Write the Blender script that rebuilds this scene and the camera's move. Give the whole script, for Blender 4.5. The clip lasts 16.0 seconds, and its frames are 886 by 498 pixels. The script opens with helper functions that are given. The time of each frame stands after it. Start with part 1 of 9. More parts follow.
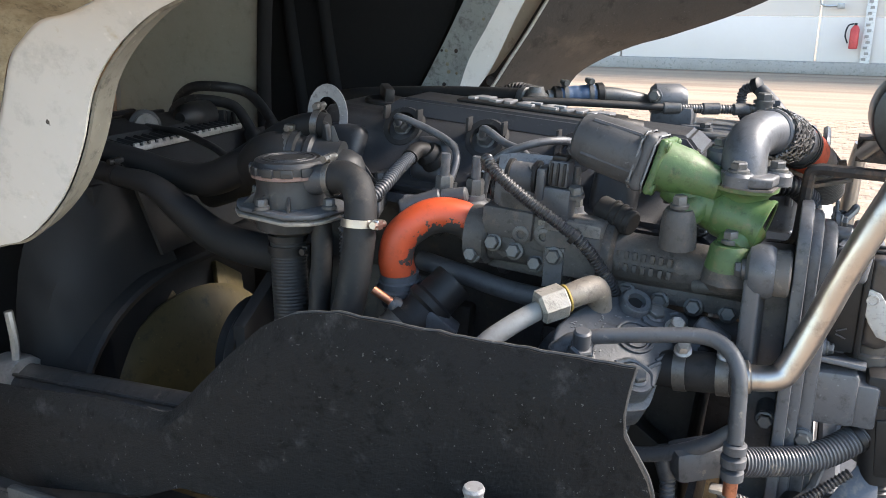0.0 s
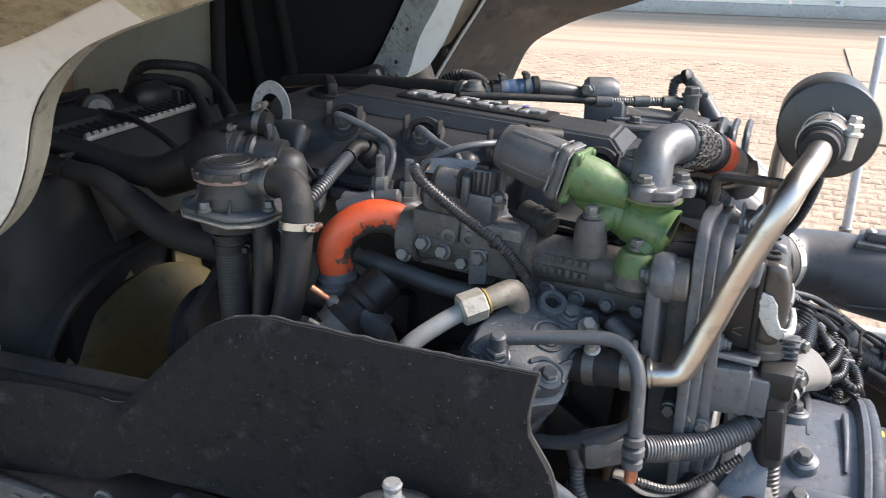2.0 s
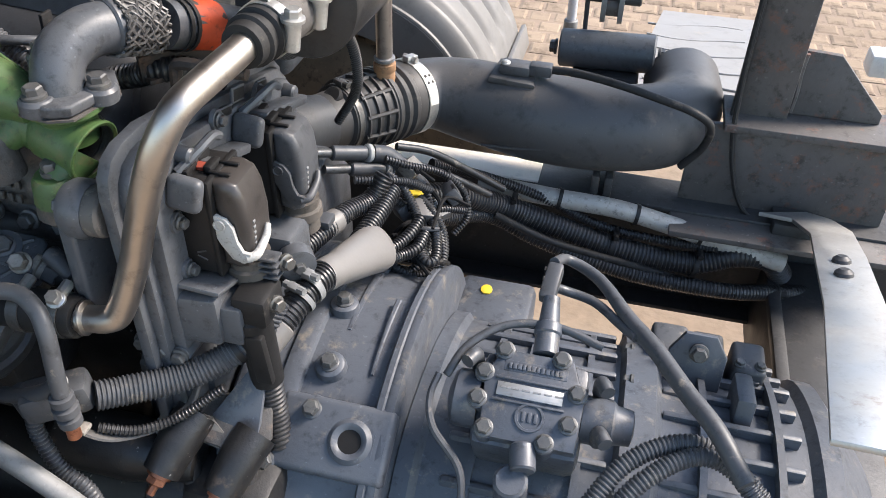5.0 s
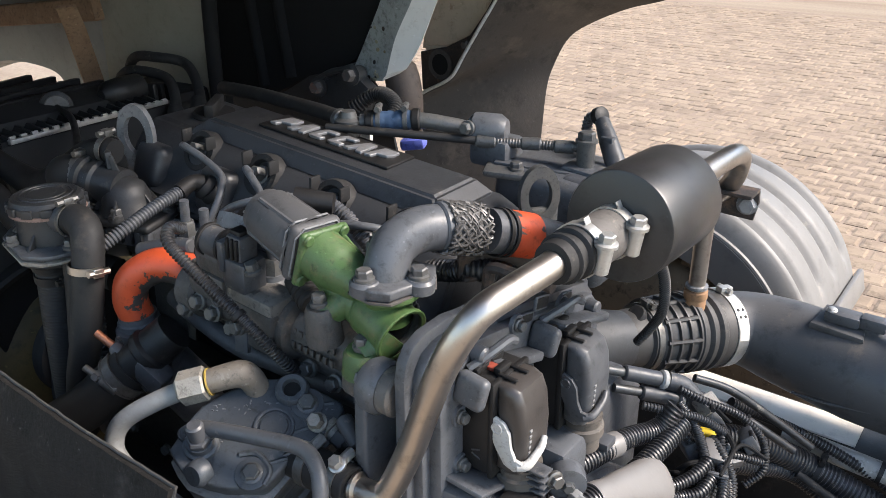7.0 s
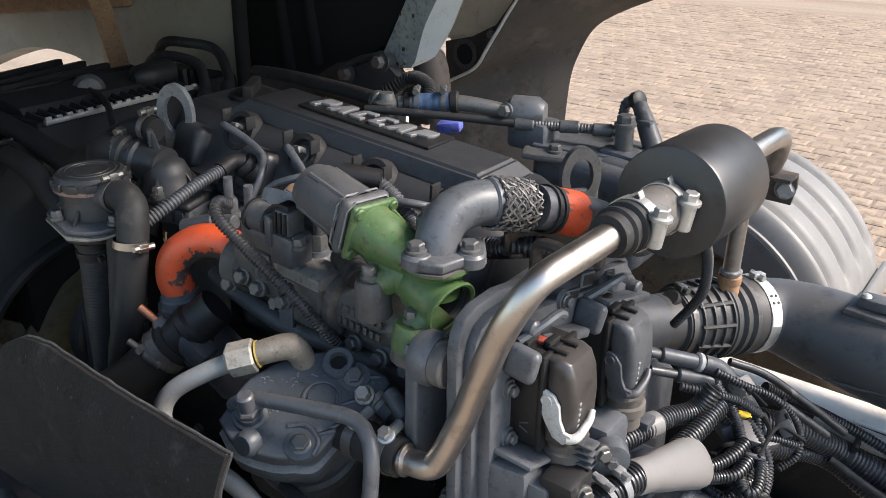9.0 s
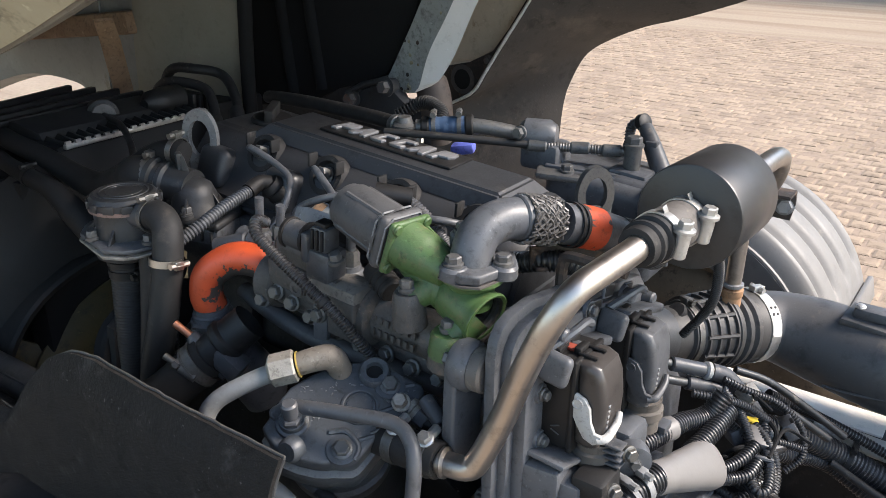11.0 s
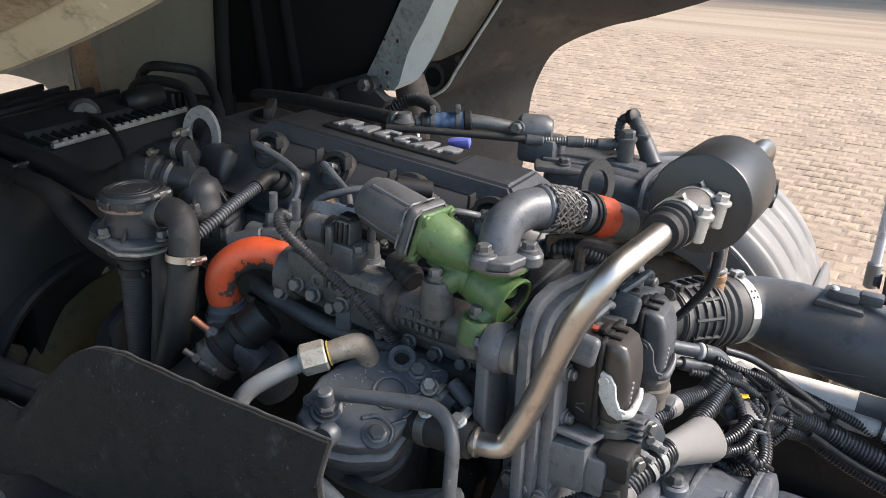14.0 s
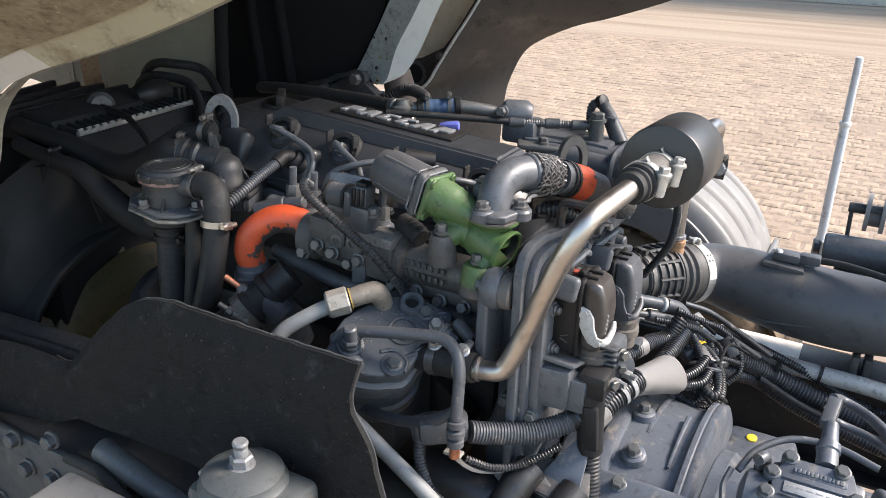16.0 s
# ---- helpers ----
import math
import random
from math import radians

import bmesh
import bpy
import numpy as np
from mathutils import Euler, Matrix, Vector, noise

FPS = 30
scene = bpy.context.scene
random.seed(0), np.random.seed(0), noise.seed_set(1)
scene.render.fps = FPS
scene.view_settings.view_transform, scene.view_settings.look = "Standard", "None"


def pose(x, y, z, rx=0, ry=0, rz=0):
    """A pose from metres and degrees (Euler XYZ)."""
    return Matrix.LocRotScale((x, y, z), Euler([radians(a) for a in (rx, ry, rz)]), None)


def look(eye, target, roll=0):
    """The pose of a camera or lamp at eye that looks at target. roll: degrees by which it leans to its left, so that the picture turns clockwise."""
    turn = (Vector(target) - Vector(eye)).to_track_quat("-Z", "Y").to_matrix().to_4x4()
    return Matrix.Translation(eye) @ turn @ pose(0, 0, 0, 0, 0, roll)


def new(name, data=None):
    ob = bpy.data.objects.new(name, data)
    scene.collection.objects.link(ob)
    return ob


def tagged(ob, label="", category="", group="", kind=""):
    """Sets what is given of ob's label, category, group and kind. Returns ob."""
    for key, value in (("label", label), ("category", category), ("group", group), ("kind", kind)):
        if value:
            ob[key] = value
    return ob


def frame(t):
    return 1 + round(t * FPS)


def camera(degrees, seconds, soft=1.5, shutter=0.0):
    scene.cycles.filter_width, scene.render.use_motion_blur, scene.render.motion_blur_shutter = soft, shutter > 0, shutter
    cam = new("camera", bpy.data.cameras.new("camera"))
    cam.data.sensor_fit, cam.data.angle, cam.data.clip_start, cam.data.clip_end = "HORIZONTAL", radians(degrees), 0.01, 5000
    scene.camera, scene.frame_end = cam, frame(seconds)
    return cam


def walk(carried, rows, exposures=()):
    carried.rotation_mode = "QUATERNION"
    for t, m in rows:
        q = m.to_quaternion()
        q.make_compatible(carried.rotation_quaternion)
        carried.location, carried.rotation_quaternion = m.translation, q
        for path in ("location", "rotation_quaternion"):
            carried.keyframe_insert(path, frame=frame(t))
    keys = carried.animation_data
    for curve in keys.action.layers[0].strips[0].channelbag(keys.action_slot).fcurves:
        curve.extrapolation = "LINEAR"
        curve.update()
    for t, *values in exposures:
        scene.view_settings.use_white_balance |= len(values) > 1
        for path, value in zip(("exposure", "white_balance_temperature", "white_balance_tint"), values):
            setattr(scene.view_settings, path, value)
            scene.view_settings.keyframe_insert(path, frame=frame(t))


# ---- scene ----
cam = camera(56.6, 16.0, soft=0.5, shutter=0.25)
METRES, EYE, TILT, LEAN, TURN = 1.15, 1.27, -17.0, 0.0, 24.4
ROWS = [
    (0.0, -0.0037, 0.0017, 0.0015, -0.27, -0.05, 0.01),
    (0.5, -0.0017, -0.0091, 0.0262, -0.77, -1.12, 0.19),
    (1.0, 0.0038, -0.0068, 0.0356, -1.19, -2.11, 0.27),
    (1.5, 0.0161, -0.0181, 0.0390, -1.46, -2.18, 0.28),
    (2.0, 0.0425, -0.0471, 0.0611, -1.78, -4.09, 0.28),
    (2.5, 0.1258, -0.0532, 0.0773, -5.42, -5.49, 0.45),
    (3.0, 0.2322, -0.0322, 0.1003, -12.08, -6.04, 2.14),
    (3.2, 0.2697, -0.0323, 0.1059, -13.55, -6.34, 2.56),
    (5.3, 0.4320, 0.0677, 0.1834, -8.83, -22.67, 0.79),
    (5.5, 0.4307, 0.0556, 0.1940, -5.08, -22.41, -0.02),
    (6.0, 0.4125, 0.0391, 0.2158, 5.61, -21.60, -2.30),
    (6.5, 0.4277, 0.0663, 0.2038, 10.84, -14.16, -3.00),
    (7.0, 0.4314, 0.0768, 0.1824, 12.06, -8.12, -3.30),
    (7.5, 0.4289, 0.0758, 0.1770, 12.46, -8.89, -3.68),
    (8.0, 0.4275, 0.0720, 0.1715, 12.64, -8.84, -3.91),
    (8.5, 0.4180, 0.0655, 0.1679, 12.64, -8.58, -3.90),
    (9.0, 0.3988, 0.0610, 0.1617, 12.53, -8.27, -3.91),
    (9.5, 0.3912, 0.0451, 0.1597, 12.44, -7.33, -3.91),
    (12.0, 0.3352, -0.0036, 0.1525, 9.40, -6.50, -3.36),
    (12.5, 0.3211, -0.0092, 0.1486, 8.59, -6.44, -3.25),
    (13.0, 0.3052, -0.0159, 0.1487, 7.77, -6.40, -3.17),
    (13.5, 0.2977, -0.0217, 0.1492, 7.01, -6.39, -3.14),
    (14.0, 0.2862, -0.0329, 0.1460, 6.45, -6.34, -3.03),
    (14.5, 0.2824, -0.0446, 0.1380, 5.77, -6.29, -2.91),
    (15.0, 0.2692, -0.1069, 0.1254, 5.23, -6.17, -2.73),
    (15.5, 0.2693, -0.1622, 0.1147, 4.63, -6.01, -2.55),
    (16.0, 0.2633, -0.1793, 0.1101, 4.06, -5.90, -2.48),
]
walk(cam, [(t, pose(0, 0, EYE, TILT, LEAN, TURN) @ pose(METRES * x, METRES * y, METRES * z, 90 + pitch, roll, yaw)) for t, x, y, z, yaw, pitch, roll in ROWS],
     exposures=[(0.0, 2.12), (1.0, 2.04), (2.3, 1.93), (3.2, 1.50), (5.3, 1.50), (6.0, 1.65), (6.5, 1.72), (7.0, 1.53), (7.5, 1.45), (9.5, 1.50), (14.5, 1.61), (16.0, 1.69)])

# ---- light: bright overcast yard ----
world = bpy.data.worlds.new("sky")
scene.world = world
world.use_nodes = True
wn = world.node_tree
sky = wn.nodes.new("ShaderNodeTexSky")
sky.sky_type, sky.sun_disc, sky.sun_elevation, sky.sun_rotation = "NISHITA", False, radians(42), radians(62)
sky.air_density, sky.dust_density = 1.2, 1.0
wn.nodes["Background"].inputs["Strength"].default_value = 0.148
wn.links.new(sky.outputs[0], wn.nodes["Background"].inputs["Color"])
sun = new("sun", bpy.data.lights.new("sun", "SUN"))
sun.data.energy, sun.data.angle, sun.data.color = 3.3, radians(18), (1.0, 0.89, 0.80)
sun.matrix_world = look((2.72, 1.45, 2.77), (0, 0, 0))

# ---- small building helpers ----
GZ = -0.08                       # height of the yard's ground


def thing(name, base, label, category, group="", kind=""):
    ob = new(name)
    ob.empty_display_size = 0.05
    ob.location = base
    return tagged(ob, label, category, group, kind)


def world_of(ob):
    p = Vector((0, 0, 0))
    while ob:
        p = p + ob.location
        ob = ob.parent
    return p


def finish(bm, name, material, sharp=38):
    me = bpy.data.meshes.new(name)
    bm.to_mesh(me)
    bm.free()
    me.materials.append(material)
    me.polygons.foreach_set("use_smooth", [True] * len(me.polygons))
    me.set_sharp_from_angle(angle=radians(sharp))
    return me


def part(name, bm, material, parent=None, label="", sharp=38):
    """Links a bmesh given in world metres as one mesh under a thing or a part."""
    if parent:
        bmesh.ops.translate(bm, vec=-world_of(parent), verts=bm.verts)
    ob = new(name, finish(bm, name, material, sharp))
    ob.parent = parent
    if label:
        tagged(ob, label)
    return ob


def solo(name, bm, material, label, category, kind="", group="", base=None, sharp=38):
    """A thing that is one mesh, with its origin at its base."""
    if base is None:
        lo = [min(v.co[i] for v in bm.verts) for i in range(3)]
        hi = [max(v.co[i] for v in bm.verts) for i in range(3)]
        base = ((lo[0] + hi[0]) / 2, (lo[1] + hi[1]) / 2, lo[2])
    bmesh.ops.translate(bm, vec=-Vector(base), verts=bm.verts)
    ob = new(name, finish(bm, name, material, sharp))
    ob.location = base
    return tagged(ob, label, category, group, kind)


def frame_to(axis, up=(0, 0, 1)):
    z = Vector(axis).normalized()
    u = Vector(up)
    if abs(z.dot(u)) > 0.98 * u.length:
        u = Vector((1, 0, 0))
    x = u.cross(z).normalized()
    return Matrix((x, z.cross(x), z)).transposed()


def box(c, s, bev=0.003, rot=None, bm=None, seg=2):
    bm = bm or bmesh.new()
    m = Matrix.Translation(c) @ (rot.to_4x4() if rot else Matrix()) @ Matrix.Diagonal((*s, 1))
    made = bmesh.ops.create_cube(bm, size=1, matrix=m)["verts"]
    if bev:
        edges = {e for v in made for e in v.link_edges}
        bmesh.ops.bevel(bm, geom=list(edges), offset=min(bev, 0.45 * min(s)), segments=seg, affect="EDGES", profile=0.5)
    return bm


def lathe(o, axis, prof, seg=28, bm=None, up=(0, 0, 1), caps=True):
    """Turned body: prof is rows of (distance along the axis, radius)."""
    bm = bm or bmesh.new()
    f, o = frame_to(axis, up), Vector(o)
    rings = []
    for a, r in prof:
        rings.append([bm.verts.new(o + f @ Vector((r * math.cos(k * math.tau / seg), r * math.sin(k * math.tau / seg), a))) for k in range(seg)])
    for p, q in zip(rings, rings[1:]):
        for k in range(seg):
            bm.faces.new((p[k], p[(k + 1) % seg], q[(k + 1) % seg], q[k]))
    if caps:
        bm.faces.new(rings[0][::-1])
        bm.faces.new(rings[-1])
    return bm


def rod(p, q, r, r2=None, seg=20, bev=0.0, bm=None):
    p, q = Vector(p), Vector(q)
    d, r2 = (q - p).length, r if r2 is None else r2
    prof = [(0, r - bev), (bev, r), (d - bev, r2), (d, r2 - bev)] if bev else [(0, r), (d, r2)]
    return lathe(p, q - p, prof, seg, bm)


def hexhead(p, axis, af=0.013, h=0.008, washer=True, bm=None):
    """A hexagon bolt head with its flange."""
    bm = bm or bmesh.new()
    a = Vector(axis).normalized()
    p = Vector(p)
    if washer:
        lathe(p, a, [(-0.002, af * 0.72), (0.0015, af * 0.72), (0.0025, af * 0.6)], 18, bm)
    lathe(p, a, [(0, af * 0.577), (h * 0.85, af * 0.577), (h, af * 0.48)], 6, bm)
    return bm


def spline(pts, sub=6):
    pts = [Vector(p) for p in pts]
    ext = [2 * pts[0] - pts[1]] + pts + [2 * pts[-1] - pts[-2]]
    out = []
    for i in range(1, len(ext) - 2):
        a, b, c, d = ext[i - 1:i + 3]
        for k in range(sub):
            t = k / sub
            out.append(0.5 * ((2 * b) + (c - a) * t + (2 * a - 5 * b + 4 * c - d) * t * t + (3 * b - a - 3 * c + d) * t ** 3))
    return out + [pts[-1]]


def resample(pts, step):
    out, left = [pts[0]], step
    for a, b in zip(pts, pts[1:]):
        d = (b - a).length
        while d >= left and d > 1e-9:
            a = a + (b - a) * (left / d)
            d = (b - a).length
            out.append(a.copy())
            left = step
        left -= d
    if (out[-1] - pts[-1]).length > step * 0.3:
        out.append(pts[-1])
    return out


def tube(pts, r, seg=14, sub=6, ribs=None, bm=None, caps=True, flat=None, straight=False):
    """A bent pipe through pts. r: a radius, or one for each point. ribs: (pitch, depth) of a corrugated hose."""
    bm = bm or bmesh.new()
    line = [Vector(p) for p in pts] if straight else spline(pts, sub)
    if isinstance(r, (list, tuple)):
        n = len(line)
        rad = [float(np.interp(i / (n - 1) * (len(r) - 1), range(len(r)), r)) for i in range(n)]
    else:
        rad = [r] * len(line)
    if ribs:
        pitch, depth = ribs
        line = resample(line, pitch / 4)
        r0 = r if not isinstance(r, (list, tuple)) else r[0]
        rad = [r0 - depth * (0, 0.0, 1.0, 1.0)[i % 4] for i in range(len(line))]
    t0 = (line[1] - line[0]).normalized()
    nrm = frame_to(t0) @ Vector((1, 0, 0))
    rings = []
    for i, p in enumerate(line):
        t = (line[min(i + 1, len(line) - 1)] - line[max(i - 1, 0)]).normalized()
        nrm = (nrm - t * nrm.dot(t)).normalized()
        b = t.cross(nrm)
        rings.append([bm.verts.new(p + rad[i] * (math.cos(k * math.tau / seg) * nrm + math.sin(k * math.tau / seg) * b * (flat or 1))) for k in range(seg)])
    for p, q in zip(rings, rings[1:]):
        for k in range(seg):
            bm.faces.new((p[k], p[(k + 1) % seg], q[(k + 1) % seg], q[k]))
    if caps:
        bm.faces.new(rings[0][::-1])
        bm.faces.new(rings[-1])
    return bm


def prism(poly, m, depth, bev=0.0, bm=None, seg=2):
    """A plate: a flat outline in x and y of the matrix m, thickened along its z."""
    bm = bm or bmesh.new()
    lo = [bm.verts.new(m @ Vector((x, y, 0))) for x, y in poly]
    hi = [bm.verts.new(m @ Vector((x, y, depth))) for x, y in poly]
    n = len(poly)
    faces = [bm.faces.new(lo[::-1]), bm.faces.new(hi)]
    faces += [bm.faces.new((lo[k], lo[(k + 1) % n], hi[(k + 1) % n], hi[k])) for k in range(n)]
    bmesh.ops.recalc_face_normals(bm, faces=faces)
    if bev:
        edges = list({e for f in faces[:2] for e in f.edges})
        bmesh.ops.bevel(bm, geom=edges, offset=bev, segments=seg, affect="EDGES", profile=0.5)
    return bm


def ringplate(c, axis, up, w, h, hole, thick, bm=None, seg=28):
    """An eye: an oval plate with a round hole."""
    bm = bm or bmesh.new()
    f, c = frame_to(axis, up), Vector(c)
    loops = []
    for z in (-thick / 2, thick / 2):
        for kx, ky in ((w / 2, h / 2), (hole, hole * h / w)):
            loops.append([bm.verts.new(c + f @ Vector((kx * math.cos(k * math.tau / seg), ky * math.sin(k * math.tau / seg), z))) for k in range(seg)])
    for a, b in ((0, 1), (3, 2), (2, 0), (1, 3)):
        for k in range(seg):
            bm.faces.new((loops[a][k], loops[b][k], loops[b][(k + 1) % seg], loops[a][(k + 1) % seg]))
    bmesh.ops.recalc_face_normals(bm, faces=bm.faces)
    return bm


def band(p, axis, r, width=0.009, thick=0.0012, screw=True, up=(0, 0, 1), bm=None):
    """A worm-drive hose clamp round a hose."""
    a = Vector(axis).normalized()
    bm = lathe(Vector(p) - a * width / 2, a, [(0, r), (0, r + thick), (width, r + thick), (width, r)], 28, bm, caps=False)
    if screw:
        f = frame_to(a, up)
        s = Vector(p) + f @ Vector((0, 1, 0)) * (r + 0.005)
        box(s, (0.012, 0.008, width + 0.002), 0.001, f, bm)
        rod(s - f @ Vector((0.014, 0, 0)), s + f @ Vector((0.012, 0, 0)), 0.0042, seg=8, bm=bm)
    return bm


def sheet(rows_of_points, thick=0.004, bm=None):
    """A bent sheet through rows of points, with thickness."""
    bm = bm or bmesh.new()
    g = [[bm.verts.new(p) for p in row] for row in rows_of_points]
    faces = [bm.faces.new((a[i], a[i + 1], b[i + 1], b[i])) for a, b in zip(g, g[1:]) for i in range(len(a) - 1)]
    bmesh.ops.recalc_face_normals(bm, faces=faces)
    bmesh.ops.solidify(bm, geom=faces, thickness=thick)
    return bm

# ---- materials ----
def mat(name, col, col2=None, rough=0.5, metal=0.0, grain=60.0, blotch=9.0, mix=0.5, bump=0.15, dirt=None, chips=None, coat=0.0, rough2=None, stretch=None, spec=0.5, wear=1.0):
    """A procedural surface. col and col2: clean and worn colour; dirt: (colour, amount); chips: (colour, threshold, scale)."""
    m = bpy.data.materials.new(name)
    m.use_nodes = True
    nt = m.node_tree
    n, l = nt.nodes, nt.links
    bs = n["Principled BSDF"]
    co = n.new("ShaderNodeTexCoord")
    src = co.outputs["Object"]
    if stretch:
        mp = n.new("ShaderNodeMapping")
        mp.inputs["Scale"].default_value = stretch
        l.new(src, mp.inputs["Vector"])
        src = mp.outputs["Vector"]

    def noise_tex(scale, detail=6.0, rgh=0.6):
        t = n.new("ShaderNodeTexNoise")
        t.inputs["Scale"].default_value, t.inputs["Detail"].default_value, t.inputs["Roughness"].default_value = scale, detail, rgh
        l.new(src, t.inputs["Vector"])
        return t.outputs["Fac"]

    def ramp(fac, a, b):
        r = n.new("ShaderNodeMapRange")
        r.inputs["From Min"].default_value, r.inputs["From Max"].default_value = a, b
        l.new(fac, r.inputs["Value"])
        return r.outputs["Result"]

    def blend(fac, a, b):
        x = n.new("ShaderNodeMix")
        x.data_type = "RGBA"
        for sock, v in ((x.inputs[0], fac), (x.inputs[6], a), (x.inputs[7], b)):
            if isinstance(v, (int, float)):
                sock.default_value = v
            elif isinstance(v, tuple):
                sock.default_value = (*v, 1)
            else:
                l.new(v, sock)
        return x.outputs[2]

    col2 = col2 or tuple(c * 0.7 for c in col)
    fine, wide = noise_tex(grain), noise_tex(blotch, 5.0)
    c = blend(ramp(wide, 0.5 - mix * 0.4, 0.5 + mix * 0.4), col, col2)
    c = blend(ramp(fine, 0.35, 0.75), c, tuple(0.6 * a + 0.4 * b for a, b in zip(col, col2)))
    if dirt:
        c = blend(ramp(noise_tex(blotch * 2.7, 8.0, 0.7), 0.62 - dirt[1] * 0.3, 0.74), c, dirt[0])
    if wear:
        low = tuple(0.5 * min(a, b) for a, b in zip(col, col2))
        c = blend(ramp(noise_tex(blotch * 4.3 + 8, 9.0, 0.72), 0.53, 0.53 + 0.16 / wear), c, low)
        pale = tuple(min(0.9, 1.35 * a + (0.016 if a > 0.02 else 0.008)) for a in col)
        c = blend(ramp(noise_tex(grain * 0.8 + 40, 2.0, 0.5), 0.68, 0.68 + 0.10 / wear), c, pale)
    if chips:
        cf = noise_tex(chips[2], 3.0, 0.5)
        c = blend(ramp(cf, chips[1], chips[1] + 0.015), c, chips[0])
    l.new(c, bs.inputs["Base Color"])
    rr = n.new("ShaderNodeMapRange")
    rr.inputs["To Min"].default_value, rr.inputs["To Max"].default_value = rough, rough2 if rough2 is not None else min(1.0, rough + 0.25)
    rr.inputs["From Min"].default_value, rr.inputs["From Max"].default_value = 0.35, 0.7
    l.new(wide, rr.inputs["Value"])
    l.new(rr.outputs["Result"], bs.inputs["Roughness"])
    bs.inputs["Metallic"].default_value = metal
    bs.inputs["Specular IOR Level"].default_value = spec
    bs.inputs["Coat Weight"].default_value = coat
    if bump:
        b = n.new("ShaderNodeBump")
        b.inputs["Strength"].default_value, b.inputs["Distance"].default_value = bump, 0.002
        l.new(fine, b.inputs["Height"])
        l.new(b.outputs["Normal"], bs.inputs["Normal"])
    return m


DUST = (0.22, 0.19, 0.15)
M_MOTOR = mat("motor_paint", (0.064, 0.065, 0.068), (0.052, 0.052, 0.054), 0.45, grain=300, blotch=12, bump=0.12, dirt=((0.12, 0.115, 0.11), 0.06))
M_ENG = mat("engine_paint", (0.084, 0.090, 0.100), (0.058, 0.061, 0.067), 0.32, grain=260, blotch=18, dirt=((0.13, 0.122, 0.115), 0.08), bump=0.12)
M_COVER = mat("cover_paint", (0.031, 0.033, 0.037), (0.025, 0.0264, 0.0295), 0.34, grain=380, blotch=8, bump=0.14, dirt=((0.11, 0.105, 0.10), 0.03))
M_CAST = mat("cast_iron", (0.070, 0.067, 0.065), (0.042, 0.040, 0.038), 0.5, grain=220, blotch=20, dirt=((0.12, 0.09, 0.07), 0.25), bump=0.45)
M_BOX = mat("gearbox_paint", (0.078, 0.087, 0.103), (0.058, 0.064, 0.076), 0.36, grain=160, blotch=12, dirt=(DUST, 0.18), bump=0.2)
M_RUB = mat("rubber", (0.013, 0.013, 0.014), (0.022, 0.021, 0.020), 0.55, spec=0.35, grain=120, blotch=15, dirt=((0.10, 0.085, 0.07), 0.12), bump=0.1)
M_HOSE = mat("dusty_hose", (0.014, 0.0142, 0.0150), (0.019, 0.0186, 0.0185), 0.50, spec=0.35, grain=140, blotch=12, dirt=((0.050, 0.043, 0.037), 0.16), bump=0.15)
M_LOOM = mat("loom_plastic", (0.048, 0.051, 0.057), (0.062, 0.064, 0.069), 0.38, grain=100, blotch=20, dirt=(DUST, 0.10), bump=0.05)
M_PLAS = mat("black_plastic", (0.0085, 0.0085, 0.009), (0.014, 0.0132, 0.013), 0.42, spec=0.32, grain=260, blotch=10, dirt=((0.08, 0.07, 0.06), 0.05), bump=0.12)
M_BLK = mat("black_conduit", (0.016, 0.016, 0.018), (0.026, 0.026, 0.027), 0.28, grain=120, blotch=18, bump=0.04, dirt=(DUST, 0.04))
M_FUNNEL = mat("satin_grey_plastic", (0.150, 0.141, 0.133), (0.128, 0.120, 0.113), 0.34, grain=300, blotch=8, bump=0.05, wear=0.15)
M_OIL = mat("oily_black", (0.009, 0.009, 0.010), (0.016, 0.0153, 0.0146), 0.36, grain=90, blotch=14, bump=0.4, dirt=((0.085, 0.060, 0.042), 0.10), chips=((0.16, 0.15, 0.14), 0.72, 160.0))
# dark iron with oily dirt; shade deep in the engine is in its colour
M_SHADE_OILG = mat("shaded_oily_iron", (0.034, 0.035, 0.037), (0.022, 0.022, 0.022), 0.42, grain=150, blotch=14, bump=0.3, dirt=((0.075, 0.058, 0.045), 0.16))
M_COMP = mat("compressor_paint", (0.056, 0.064, 0.074), (0.042, 0.048, 0.056), 0.36, grain=260, blotch=20, bump=0.16, dirt=((0.15, 0.146, 0.14), 0.06))
M_FOIL = mat("foil_wrap", (0.44, 0.42, 0.385), (0.30, 0.285, 0.26), 0.45, 0.25, grain=120, blotch=22, bump=0.4)
M_SLEEVE = mat("dusty_sleeve", (0.105, 0.098, 0.092), (0.075, 0.068, 0.062), 0.5, grain=160, blotch=22, bump=0.2, dirt=(DUST, 0.15))
M_DUSTY = mat("dusty_cast", (0.15, 0.14, 0.125), (0.085, 0.08, 0.075), 0.7, grain=180, blotch=30, bump=0.4)
# arch lip: its inward-facing shade is put into this darker colour
M_LIP = mat("shaded_lip", (0.20, 0.19, 0.155), (0.13, 0.12, 0.095), 0.6, grain=90, blotch=12, bump=0.15)
M_STRIP = mat("bare_strip", (0.90, 0.82, 0.72), (0.84, 0.76, 0.66), 0.42, 0.0, grain=60, blotch=9, bump=0.04, wear=0.35)
